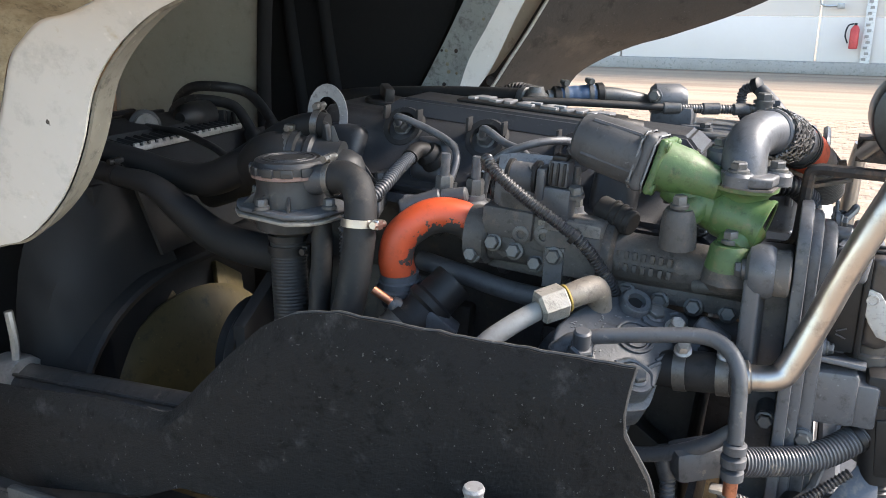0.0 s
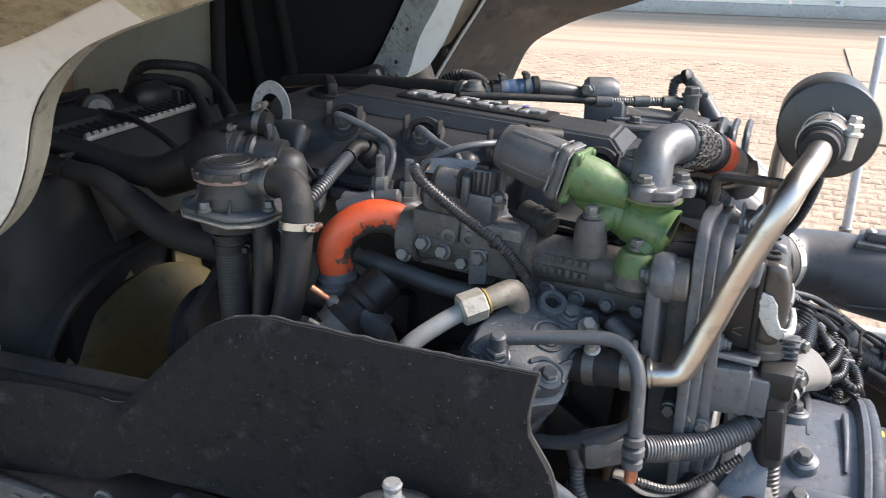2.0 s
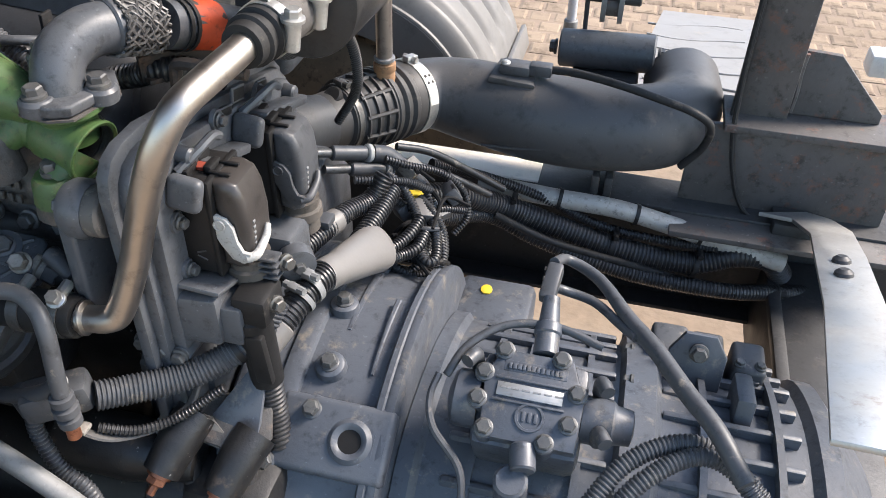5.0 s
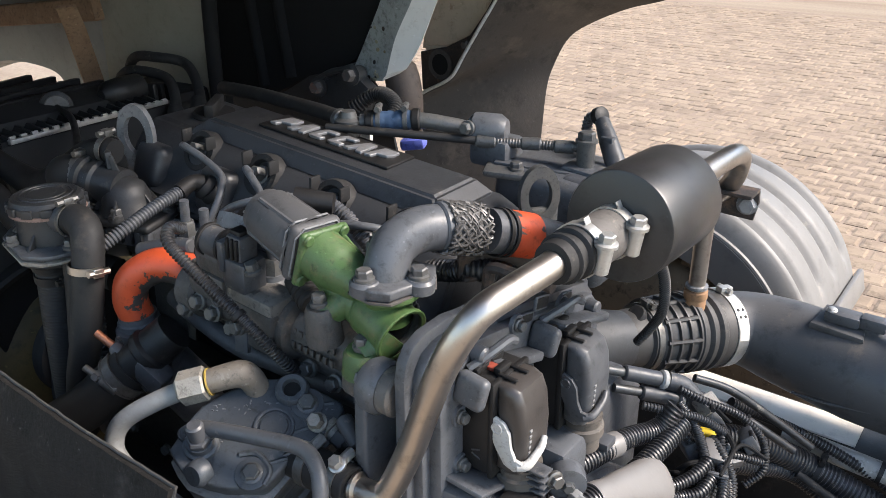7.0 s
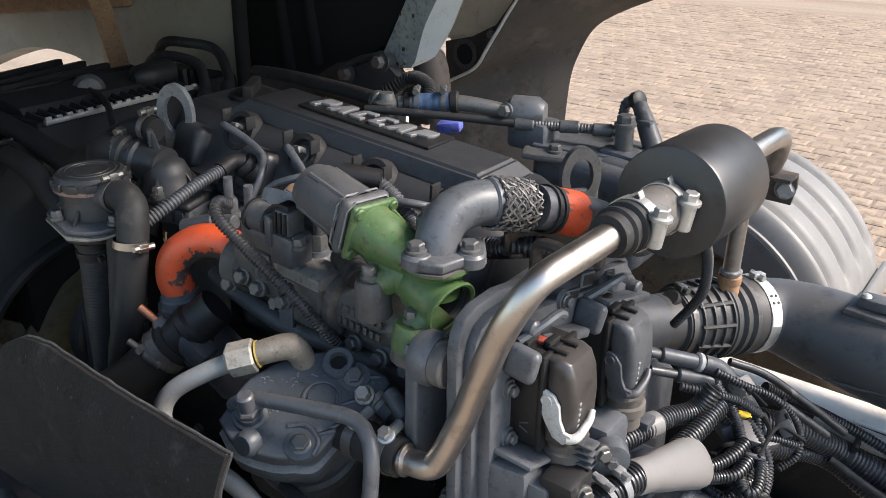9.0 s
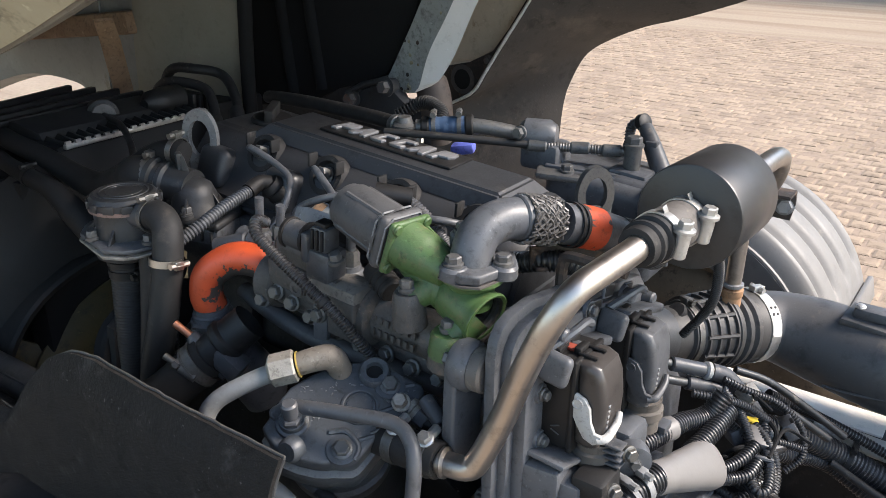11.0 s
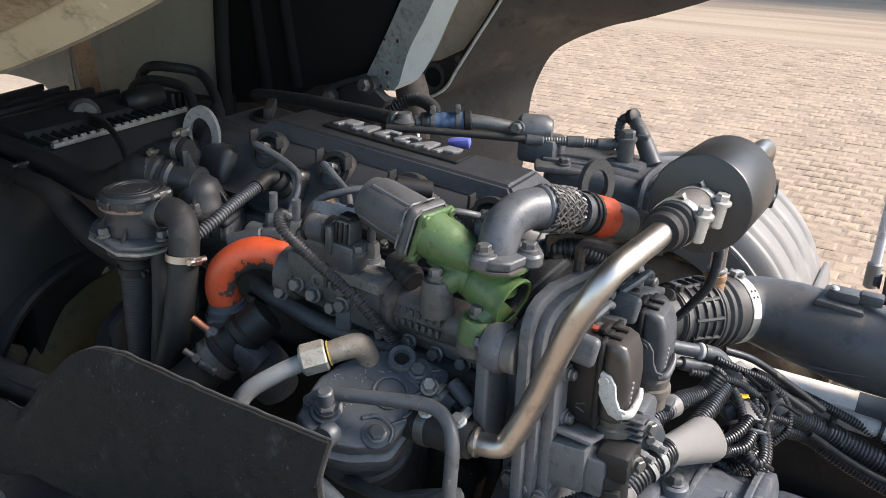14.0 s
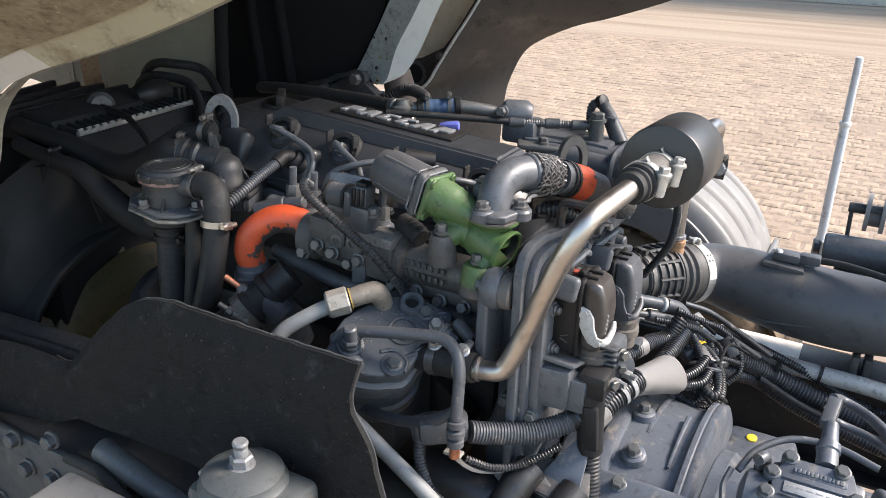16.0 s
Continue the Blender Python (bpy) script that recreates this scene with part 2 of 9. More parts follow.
M_CREAM = mat("cream_paint", (0.66, 0.56, 0.43), (0.52, 0.41, 0.29), 0.5, grain=60, blotch=9, bump=0.15, dirt=((0.26, 0.13, 0.065), 0.10), wear=0.35)
M_SHROUD = mat("matte_black_plastic", (0.0125, 0.0128, 0.0136), (0.0175, 0.0174, 0.0176), 0.55, spec=0.25, grain=160, blotch=7, bump=0.1, dirt=((0.026, 0.023, 0.020), 0.05), wear=0.0)
M_PANEL = mat("grey_panel_paint", (0.27, 0.28, 0.26), (0.21, 0.215, 0.20), 0.5, grain=90, blotch=6, bump=0.06, dirt=((0.12, 0.10, 0.07), 0.05), wear=0.35)
M_SEAL = mat("brown_sealant", (0.30, 0.19, 0.11), (0.22, 0.13, 0.075), 0.7, grain=45, blotch=22, bump=0.6, dirt=((0.10, 0.06, 0.04), 0.2))
M_RUSTY = mat("black_rust", (0.022, 0.019, 0.018), (0.036, 0.027, 0.022), 0.6, grain=90, blotch=16, bump=0.5, dirt=((0.14, 0.085, 0.055), 0.35))
M_BOOT = mat("dusty_boot", (0.085, 0.065, 0.055), (0.055, 0.042, 0.036), 0.6, grain=110, blotch=14, bump=0.2)
M_EYE = mat("worn_steel", (0.24, 0.245, 0.25), (0.15, 0.15, 0.155), 0.42, 0.4, grain=200, blotch=26, bump=0.25, dirt=((0.09, 0.08, 0.07), 0.15))
M_MESH = mat("dull_wire", (0.15, 0.147, 0.145), (0.07, 0.067, 0.064), 0.4, 0.6, grain=300, blotch=60, bump=0.1)
M_DECK = mat("pale_plastic", (0.27, 0.265, 0.255), (0.235, 0.23, 0.22), 0.5, grain=150, blotch=5, bump=0.05, dirt=((0.30, 0.27, 0.22), 0.08), wear=0.35)
M_DUCT = mat("duct_plastic", (0.052, 0.053, 0.057), (0.066, 0.064, 0.063), 0.42, grain=300, blotch=5, dirt=((0.16, 0.13, 0.10), 0.14), bump=0.08)
M_BLACK = mat("satin_black", (0.020, 0.020, 0.021), (0.028, 0.027, 0.026), 0.34, grain=500, blotch=6, bump=0.06, rough2=0.5)
M_STEEL = mat("stainless", (0.50, 0.465, 0.43), (0.38, 0.345, 0.31), 0.30, 1.0, grain=160, blotch=9, bump=0.10, rough2=0.46, wear=0.5)
M_ZINC = mat("zinc_plated", (0.55, 0.55, 0.54), (0.38, 0.37, 0.34), 0.38, 0.85, grain=200, blotch=40, bump=0.08, wear=0.35)
M_BOLT = mat("painted_bolt", (0.075, 0.078, 0.083), (0.11, 0.108, 0.10), 0.36, 0.3, grain=300, blotch=60, bump=0.1)
M_ALU = mat("aluminium", (0.50, 0.50, 0.49), (0.33, 0.32, 0.30), 0.42, 0.9, grain=120, blotch=12, bump=0.12, dirt=(DUST, 0.1), wear=0.35)
M_GREYP = mat("grey_pipe", (0.215, 0.22, 0.22), (0.17, 0.17, 0.168), 0.5, 0.2, wear=0.3, grain=200, blotch=20, bump=0.15, dirt=((0.12, 0.11, 0.10), 0.2))
M_NUT = mat("dirty_fitting", (0.30, 0.285, 0.255), (0.20, 0.18, 0.155), 0.5, 0.3, grain=260, blotch=30, bump=0.3, dirt=((0.09, 0.08, 0.07), 0.3))
M_GREEN = mat("green_primer", (0.062, 0.118, 0.038), (0.048, 0.088, 0.031), 0.38, grain=150, blotch=26, dirt=((0.13, 0.105, 0.05), 0.30), bump=0.18)
M_ORANGE = mat("orange_silicone", (0.52, 0.070, 0.020), (0.42, 0.056, 0.017), 0.42, grain=120, blotch=20, chips=((0.040, 0.036, 0.034), 0.63, 30.0), bump=0.1)
M_COPPER = mat("copper", (0.45, 0.20, 0.12), (0.30, 0.12, 0.07), 0.4, 0.9, grain=200, blotch=40, bump=0.1)
M_RUST = mat("rusty_steel", (0.100, 0.093, 0.089), (0.072, 0.064, 0.060), 0.55, 0.1, grain=120, blotch=10, dirt=((0.20, 0.075, 0.04), 0.22), bump=0.3)
M_FRAME = mat("frame_paint", (0.040, 0.041, 0.043), (0.027, 0.027, 0.028), 0.45, 0.0, grain=140, blotch=8, dirt=((0.085, 0.075, 0.068), 0.16), bump=0.2)
M_FEND = mat("grey_plastic", (0.165, 0.161, 0.154), (0.140, 0.136, 0.130), 0.5, grain=200, blotch=4, dirt=((0.30, 0.27, 0.22), 0.10), bump=0.06, wear=0.35)
M_WHITE = mat("white_cab_paint", (0.73, 0.72, 0.69), (0.64, 0.62, 0.57), 0.38, grain=80, blotch=7, dirt=((0.36, 0.29, 0.17), 0.08), chips=((0.03, 0.028, 0.025), 0.735, 40.0), bump=0.04, wear=0.35)
M_BEIGE = mat("dirty_underside", (0.27, 0.24, 0.165), (0.18, 0.15, 0.095), 0.75, grain=90, blotch=22, dirt=((0.11, 0.080, 0.040), 0.55), bump=0.6)
M_CABIN = mat("grey_green_panel", (0.30, 0.283, 0.225), (0.25, 0.236, 0.185), 0.6, grain=120, blotch=6, bump=0.08, wear=0.35)
M_STONE = mat("chipped_guard", (0.38, 0.40, 0.38), (0.28, 0.29, 0.27), 0.6, grain=60, blotch=16, dirt=((0.10, 0.095, 0.085), 0.25), bump=0.7)
M_WOOD = mat("brown_sealer", (0.36, 0.205, 0.105), (0.24, 0.13, 0.07), 0.7, grain=60, blotch=18, bump=0.4, dirt=((0.10, 0.07, 0.05), 0.15))
M_ARCH = mat("arch_liner", (0.064, 0.056, 0.050), (0.048, 0.041, 0.037), 0.6, grain=140, blotch=3, dirt=((0.115, 0.095, 0.076), 0.18), bump=0.3)
M_INSUL = mat("black_insulation", (0.0100, 0.0100, 0.0108), (0.0150, 0.0148, 0.0146), 0.85, spec=0.2, wear=0.0, grain=80, blotch=8, bump=0.3)
M_FLAP = mat("rubber_flap", (0.0120, 0.0117, 0.0118), (0.0185, 0.0178, 0.0174), 0.62, rough2=0.80, spec=0.11, grain=220, blotch=11, dirt=((0.045, 0.044, 0.043), 0.16), chips=((0.075, 0.073, 0.071), 0.69, 240.0), bump=1.0)
M_BLUE = mat("blue_plastic", (0.045, 0.085, 0.16), (0.035, 0.06, 0.11), 0.5, grain=150, blotch=20, bump=0.1)
M_VIOL = mat("violet_cap", (0.10, 0.13, 0.50), (0.08, 0.10, 0.38), 0.45, grain=150, blotch=20, bump=0.05)
M_YEL = mat("yellow_plastic", (0.75, 0.55, 0.03), (0.6, 0.42, 0.03), 0.45, grain=150, blotch=20, bump=0.05, wear=0.35)
M_SEALY = mat("dull_yellow_ring", (0.42, 0.30, 0.05), (0.25, 0.17, 0.06), 0.5, grain=200, blotch=60, bump=0.1)
M_SEALP = mat("pinkish_seal", (0.26, 0.16, 0.13), (0.14, 0.10, 0.085), 0.5, grain=140, blotch=30, bump=0.1)
M_WPLAS = mat("white_plastic", (0.62, 0.62, 0.58), (0.5, 0.49, 0.45), 0.5, grain=150, blotch=30, bump=0.05, dirt=(DUST, 0.1))
M_LABEL = mat("printed_label", (0.62, 0.60, 0.55), (0.5, 0.47, 0.4), 0.5, grain=100, blotch=40, bump=0.03, wear=0.35)
M_SILVER = mat("silver_letter", (0.23, 0.23, 0.235), (0.17, 0.17, 0.175), 0.4, 0.4, grain=200, blotch=60, bump=0.1, wear=0.35)
# olive: yellowish light on white paint put into the colour, plus brown stains
M_OLIVE = mat("dirty_lit_olive", (0.34, 0.315, 0.225), (0.27, 0.245, 0.165), 0.55, grain=80, blotch=6, bump=0.08, dirt=((0.13, 0.095, 0.05), 0.30))
M_ELBOW = mat("flaked_orange", (0.46, 0.066, 0.020), (0.37, 0.052, 0.017), 0.40, grain=120, blotch=20, bump=0.1, wear=0.6)


def flaking(m, centre, reach, bare):
    """Paint lost in ragged flakes on the inside of a bend round centre."""
    nt = m.node_tree
    n, l = nt.nodes, nt.links
    bs = n["Principled BSDF"]
    old = bs.inputs["Base Color"].links[0].from_socket
    geo = n.new("ShaderNodeNewGeometry")
    dist = n.new("ShaderNodeVectorMath")
    dist.operation = "DISTANCE"
    dist.inputs[1].default_value = centre
    l.new(geo.outputs["Position"], dist.inputs[0])
    nz = n.new("ShaderNodeTexNoise")
    nz.inputs["Scale"].default_value, nz.inputs["Detail"].default_value, nz.inputs["Roughness"].default_value = 55.0, 5.0, 0.65
    l.new(geo.outputs["Position"], nz.inputs["Vector"])
    am = n.new("ShaderNodeMath")
    am.operation = "MULTIPLY_ADD"
    am.inputs[1].default_value = -0.075
    l.new(nz.outputs["Fac"], am.inputs[0])
    l.new(dist.outputs["Value"], am.inputs[2])
    r = n.new("ShaderNodeMapRange")
    r.inputs["From Min"].default_value, r.inputs["From Max"].default_value = reach - 0.0375, reach - 0.0365
    l.new(am.outputs[0], r.inputs["Value"])
    x = n.new("ShaderNodeMix")
    x.data_type = "RGBA"
    x.inputs[6].default_value = (*bare, 1)
    l.new(r.outputs["Result"], x.inputs[0])
    l.new(old, x.inputs[7])
    l.new(x.outputs[2], bs.inputs["Base Color"])


flaking(M_ELBOW, (-0.362, 0.822, 0.986), 0.0465, (0.036, 0.034, 0.033))
M_NEAR = mat("dull_bracket_paint", (0.056, 0.062, 0.064), (0.040, 0.044, 0.045), 0.5, grain=160, blotch=10, dirt=((0.11, 0.10, 0.085), 0.15), bump=0.3)
M_STEPC = mat("step_plastic", (0.15, 0.15, 0.148), (0.12, 0.12, 0.118), 0.55, grain=220, blotch=6, bump=0.1, dirt=((0.20, 0.18, 0.15), 0.1))
M_FLANGE = mat("worn_white_paint", (0.47, 0.455, 0.425), (0.42, 0.405, 0.375), 0.42, grain=80, blotch=6, dirt=((0.34, 0.28, 0.18), 0.06), chips=((0.03, 0.028, 0.025), 0.735, 40.0), bump=0.05, wear=0.35)
M_BRTH = mat("breather_plastic", (0.019, 0.0200, 0.022), (0.026, 0.0268, 0.028), 0.42, grain=260, blotch=14, bump=0.12, dirt=((0.09, 0.078, 0.064), 0.10))
M_TAG = mat("dusty_label", (0.36, 0.37, 0.37), (0.26, 0.27, 0.27), 0.5, grain=120, blotch=40, bump=0.03, dirt=((0.15, 0.13, 0.11), 0.2))
M_FITT = mat("brown_fitting", (0.20, 0.175, 0.145), (0.125, 0.106, 0.086), 0.5, 0.2, grain=220, blotch=26, bump=0.3, dirt=((0.34, 0.31, 0.26), 0.12))
M_CLAMP = mat("dull_clamp_steel", (0.17, 0.165, 0.155), (0.10, 0.096, 0.090), 0.36, 0.7, grain=260, blotch=40, bump=0.15, dirt=((0.045, 0.040, 0.035), 0.25), wear=0.4)
M_CHALK = mat("worn_cast_edge", (0.17, 0.175, 0.18), (0.11, 0.112, 0.115), 0.6, grain=300, blotch=60, bump=0.1)
M_PAVER = None


# ---- the yard: ground, wall, plates ----
def ground_material():
    m = bpy.data.materials.new("sandy_ground")
    m.use_nodes = True
    n, l = m.node_tree.nodes, m.node_tree.links
    bs = n["Principled BSDF"]
    co = n.new("ShaderNodeTexCoord")
    a, b = n.new("ShaderNodeTexNoise"), n.new("ShaderNodeTexNoise")
    mp = n.new("ShaderNodeMapping")
    mp.inputs["Scale"].default_value = (0.12, 1.6, 1)
    l.new(co.outputs["Object"], mp.inputs["Vector"])
    l.new(mp.outputs["Vector"], a.inputs["Vector"])
    l.new(co.outputs["Object"], b.inputs["Vector"])
    a.inputs["Scale"].default_value, a.inputs["Detail"].default_value = 1.6, 5
    b.inputs["Scale"].default_value, b.inputs["Detail"].default_value = 30.0, 8
    r = n.new("ShaderNodeValToRGB")
    r.color_ramp.elements[0].position, r.color_ramp.elements[0].color = 0.36, (0.25, 0.178, 0.118, 1)
    r.color_ramp.elements[1].position, r.color_ramp.elements[1].color = 0.60, (0.342, 0.266, 0.186, 1)
    l.new(a.outputs["Fac"], r.inputs["Fac"])
    x = n.new("ShaderNodeMix")
    x.data_type, x.blend_type = "RGBA", "MULTIPLY"
    x.inputs[0].default_value = 0.45
    l.new(r.outputs["Color"], x.inputs[6])
    l.new(b.outputs["Fac"], x.inputs[7])
    l.new(x.outputs[2], bs.inputs["Base Color"])
    bs.inputs["Roughness"].default_value = 0.9
    bp = n.new("ShaderNodeBump")
    bp.inputs["Strength"].default_value, bp.inputs["Distance"].default_value = 0.4, 0.01
    l.new(b.outputs["Fac"], bp.inputs["Height"])
    l.new(bp.outputs["Normal"], bs.inputs["Normal"])
    return m


M_SAND = ground_material()
bm = bmesh.new()
bmesh.ops.create_grid(bm, x_segments=60, y_segments=60, size=150, matrix=Matrix.Translation((0, 0, GZ - 0.012)))
solo("ground", bm, M_SAND, "sandy, dust-covered yard ground reaching to the wall", "ground", "structure", base=(0, 0, GZ - 0.012))

M_WALL = mat("wall_panel", (0.70, 0.64, 0.58), (0.64, 0.58, 0.52), 0.6, grain=20, blotch=0.6, bump=0.05, wear=0.0)
M_PLINTH = mat("concrete_plinth", (0.36, 0.34, 0.31), (0.28, 0.26, 0.23), 0.85, grain=30, blotch=2, bump=0.3)
WALL_Y = 17.0
wall = thing("wall_north", (0, WALL_Y, GZ), "white panelled yard wall on a grey concrete plinth", "wall", kind="structure")
part("plinth", box((0, WALL_Y + 0.1, GZ + 0.10), (60, 0.32, 0.22), 0.01), M_PLINTH, wall, "grey concrete plinth")
for k in range(16):
    x = -28.0 + 3.6 * k + 0.9
    part("wall_panel", box((x, WALL_Y + 0.14, GZ + 0.21 + 0.40), (3.57, 0.2, 0.80), 0.012), M_WALL, wall)
    part("wall_panel", box((x, WALL_Y + 0.16, GZ + 1.02 + 2.0), (3.57, 0.2, 4.0), 0.012), M_WALL, wall)
M_MARK = mat("marked_strip", (0.72, 0.71, 0.68), (0.6, 0.58, 0.55), 0.6, grain=30, blotch=6, bump=0.1)
post_strip = thing("wall_marker_post", (0.72, WALL_Y - 0.06, GZ), "white notched marker post standing against the wall", "post")
part("post", box((0.72, WALL_Y - 0.03, GZ + 1.1), (0.16, 0.04, 2.2), 0.004), M_MARK, post_strip)
for k in range(22):
    part("notch", box((0.70 + 0.03 * (k % 2), WALL_Y - 0.055, GZ + 0.08 + k * 0.1), (0.07, 0.012, 0.05), 0.002), M_PLINTH, post_strip)
M_RED = mat("red_paint", (0.52, 0.045, 0.04), (0.42, 0.04, 0.035), 0.35, grain=40, blotch=6, bump=0.03)
ext = thing("fire_extinguisher", (0.50, WALL_Y - 0.12, 0.38), "red fire extinguisher with a black hose hung on the white wall", "extinguisher")
part("cylinder", lathe((0.50, WALL_Y - 0.12, 0.38), (0, 0, 1), [(0, 0.06), (0.01, 0.075), (0.34, 0.075), (0.39, 0.05), (0.41, 0.028)], 24), M_RED, ext)
part("valve", box((0.50, WALL_Y - 0.12, 0.81), (0.05, 0.05, 0.05), 0.006), M_PLAS, ext)
part("hose", tube([(0.47, WALL_Y - 0.12, 0.82), (0.38, WALL_Y - 0.12, 0.78), (0.35, WALL_Y - 0.12, 0.62), (0.40, WALL_Y - 0.12, 0.48)], 0.014, 10), M_RUB, ext)
tap = thing("wall_pipe_fitting", (0.12, WALL_Y - 0.02, 1.05), "small grey pipe fitting mounted on the white wall", "fitting")
part("pipe", tube([(-0.1, WALL_Y - 0.05, 1.45), (-0.1, WALL_Y - 0.05, 1.15), (0.2, WALL_Y - 0.05, 1.12)], 0.02, 10), M_ALU, tap)
part("valve", box((0.22, WALL_Y - 0.05, 1.12), (0.12, 0.08, 0.1), 0.01), M_ALU, tap)

M_PLATE = mat("road_plate", (0.322, 0.256, 0.182), (0.272, 0.214, 0.150), 0.85, grain=14, blotch=1.3, bump=0.15, dirt=((0.24, 0.18, 0.12), 0.12), stretch=(0.4, 2.0, 1))
solo("road_plate", box((2.25, 8.05, GZ + 0.005), (3.1, 2.9, 0.014), 0.004), M_PLATE, "large dusty tan road plate lying on the paving", "plate", group="road plates")
solo("road_plate", box((2.35, 11.0, GZ + 0.002), (3.3, 2.85, 0.016), 0.004), M_PLATE, "large dusty tan road plate lying on the paving", "plate", group="road plates")


# ---- the tilted cab over the engine ----
cab = thing("truck_cab", (-1.5, 1.1, 0.7), "white truck cab tilted forward, seen from underneath with dirty inner panels", "truck cab")
# near wheel arch: white flange and dirty underside
inner = [(-0.86, 0.99), (-0.746, 1.03), (-0.695, 1.045), (-0.642, 1.088), (-0.608, 1.139), (-0.586, 1.191), (-0.557, 1.226), (-0.516, 1.256), (-0.48, 1.272), (-0.438, 1.286), (-0.321, 1.321), (-0.193, 1.368), (0.0, 1.45), (0.16, 1.53)]
outer = [(-0.86, 1.03), (-0.738, 1.07), (-0.707, 1.121), (-0.676, 1.177), (-0.657, 1.219), (-0.635, 1.239), (-0.61, 1.255), (-0.575, 1.262), (-0.53, 1.277), (-0.452, 1.306), (-0.334, 1.341), (-0.205, 1.388), (-0.01, 1.47), (0.15, 1.55)]
inner, outer = [(v.x, v.z) for v in spline([(x, 0, z) for x, z in inner], 4)], [(v.x, v.z) for v in spline([(x, 0, z) for x, z in outer], 4)]
# rolled lip as its own strip, shade painted in by a darker material
bm = sheet([[(x - 0.004, 0.575, z + 0.006) for x, z in inner], [(x, 0.5465, z - 0.001) for x, z in inner]], 0.003)
part("arch_lip", bm, M_LIP, cab, "rolled lip of the wheel arch, painted darker for its shade")
near_end = [k for k, (x, z) in enumerate(inner) if x < -0.42][-1]
# same white flange throughout; the upper run has its yellowish light painted in
for ia, ib, paint, words in ((0, near_end + 1, M_FLANGE, "white painted wheel arch flange"), (near_end, len(inner), M_OLIVE, "stained white wheel arch flange, yellowish light painted in as olive")):
    bm = sheet([[(x, 0.545, z) for x, z in inner[ia:ib]], [((x + u) / 2, 0.535, (z + w) / 2) for (x, z), (u, w) in zip(inner[ia:ib], outer[ia:ib])], [(u, 0.525, w) for u, w in outer[ia:ib]]], 0.004)
    part("arch_flange", bm, paint, cab, words)
bm = sheet([[(u, 0.52, w) for u, w in outer], [(u - 0.02, 0.48, w + 0.018) for u, w in outer], [(u - 0.045, 0.38, w + 0.05) for u, w in outer], [(u - 0.06, 0.28, w + 0.11) for u, w in outer], [(u - 0.06, 0.25, w + 0.22) for u, w in outer]], 0.004)
part("arch_underside", bm, M_BEIGE, cab, "beige dirt-caked wheel arch underside")
# far wheel arch: a dark liner bent along the arch, its near edge trimmed in white
arch = [(-0.70, 0.45), (-0.668, 0.62), (-0.655, 0.80), (-0.645, 0.94), (-0.625, 1.01), (-0.59, 1.075), (-0.535, 1.115), (-0.44, 1.158), (-0.333, 1.19), (-0.145, 1.262), (0.1, 1.40), (0.4, 1.60)]
arch = [(v.x, v.z) for v in spline([(x, 0, z) for x, z in arch], 5)]
liner = [(-0.97, 0.45), (-0.95, 0.62), (-0.925, 0.80), (-0.895, 0.915), (-0.857, 0.946), (-0.780, 0.990), (-0.740, 1.048), (-0.690, 1.125), (-0.645, 1.192), (-0.55, 1.34), (-0.42, 1.52), (-0.25, 1.70)]
liner = [(v.x, v.z) for v in spline([(x, 0, z) for x, z in liner], 5)]
rows3 = [[(a + (x - a) * f, y, b + (z - b) * f + 0.02 * math.sin(math.pi * f)) for (a, b), (x, z) in zip(liner, arch)] for f, y in ((0.0, 1.925), (0.12, 1.95), (0.35, 2.0), (0.62, 2.06), (0.85, 2.11), (1.0, 2.15))]
part("arch_liner", sheet(rows3, 0.006), M_ARCH, cab, "dark brown dusty wheel arch liner")
part("liner_trim", tube([(x, 1.922, z) for x, z in liner[18:52]], 0.0045, 6, 2), M_WPLAS, cab, "pale trim along the liner's edge")
lip = sheet([[(x, 2.15, z) for x, z in arch], [(x - 0.05, 2.165, z + 0.07) for x, z in arch], [(x - 0.09, 2.17, z + 0.16) for x, z in arch]], 0.004)
part("arch_panel", lip, M_ARCH, cab)
for x, z in ((-0.61, 1.14), (-0.50, 1.20)):
    part("bolt", hexhead((x, 2.145, z), (0, -1, 0), 0.018, 0.01), M_RUST, cab)
# inner beam of the cab, stone-chipped and white-edged
beam_l = [(-0.80, 1.055), (-0.772, 1.078), (-0.757, 1.10), (-0.7255, 1.155), (-0.688, 1.224), (-0.62, 1.36), (-0.53, 1.6)]
beam_m = [(-0.690, 1.062), (-0.683, 1.070), (-0.675, 1.082), (-0.650, 1.152), (-0.605, 1.230), (-0.54, 1.36), (-0.45, 1.6)]
beam_r = [(-0.648, 1.080), (-0.636, 1.088), (-0.625, 1.0975), (-0.591, 1.1475), (-0.5486, 1.2346), (-0.485, 1.36), (-0.395, 1.6)]
bl, bc, br = (spline([(x, 0, z) for x, z in b], 5) for b in (beam_l, beam_m, beam_r))
rb = random.Random(12)
part("inner_beam", sheet([[(p.x - 0.01, 1.66, p.z) for p in bl], [(p.x, 1.578, p.z) for p in bl], [(p.x, 1.570, p.z) for p in bc]], 0.006), M_STONE, cab, "stone-chipped grey inner beam")
part("beam_edge", sheet([[(p.x, 1.570, p.z) for p in bc], [(p.x - 0.012, 1.590, p.z - 0.003) for p in br], [(p.x - 0.036, 1.622, p.z - 0.010) for p in br], [(p.x - 0.080, 1.66, p.z - 0.010) for p in br]], 0.006), M_WHITE, cab, "white painted edge of the beam")
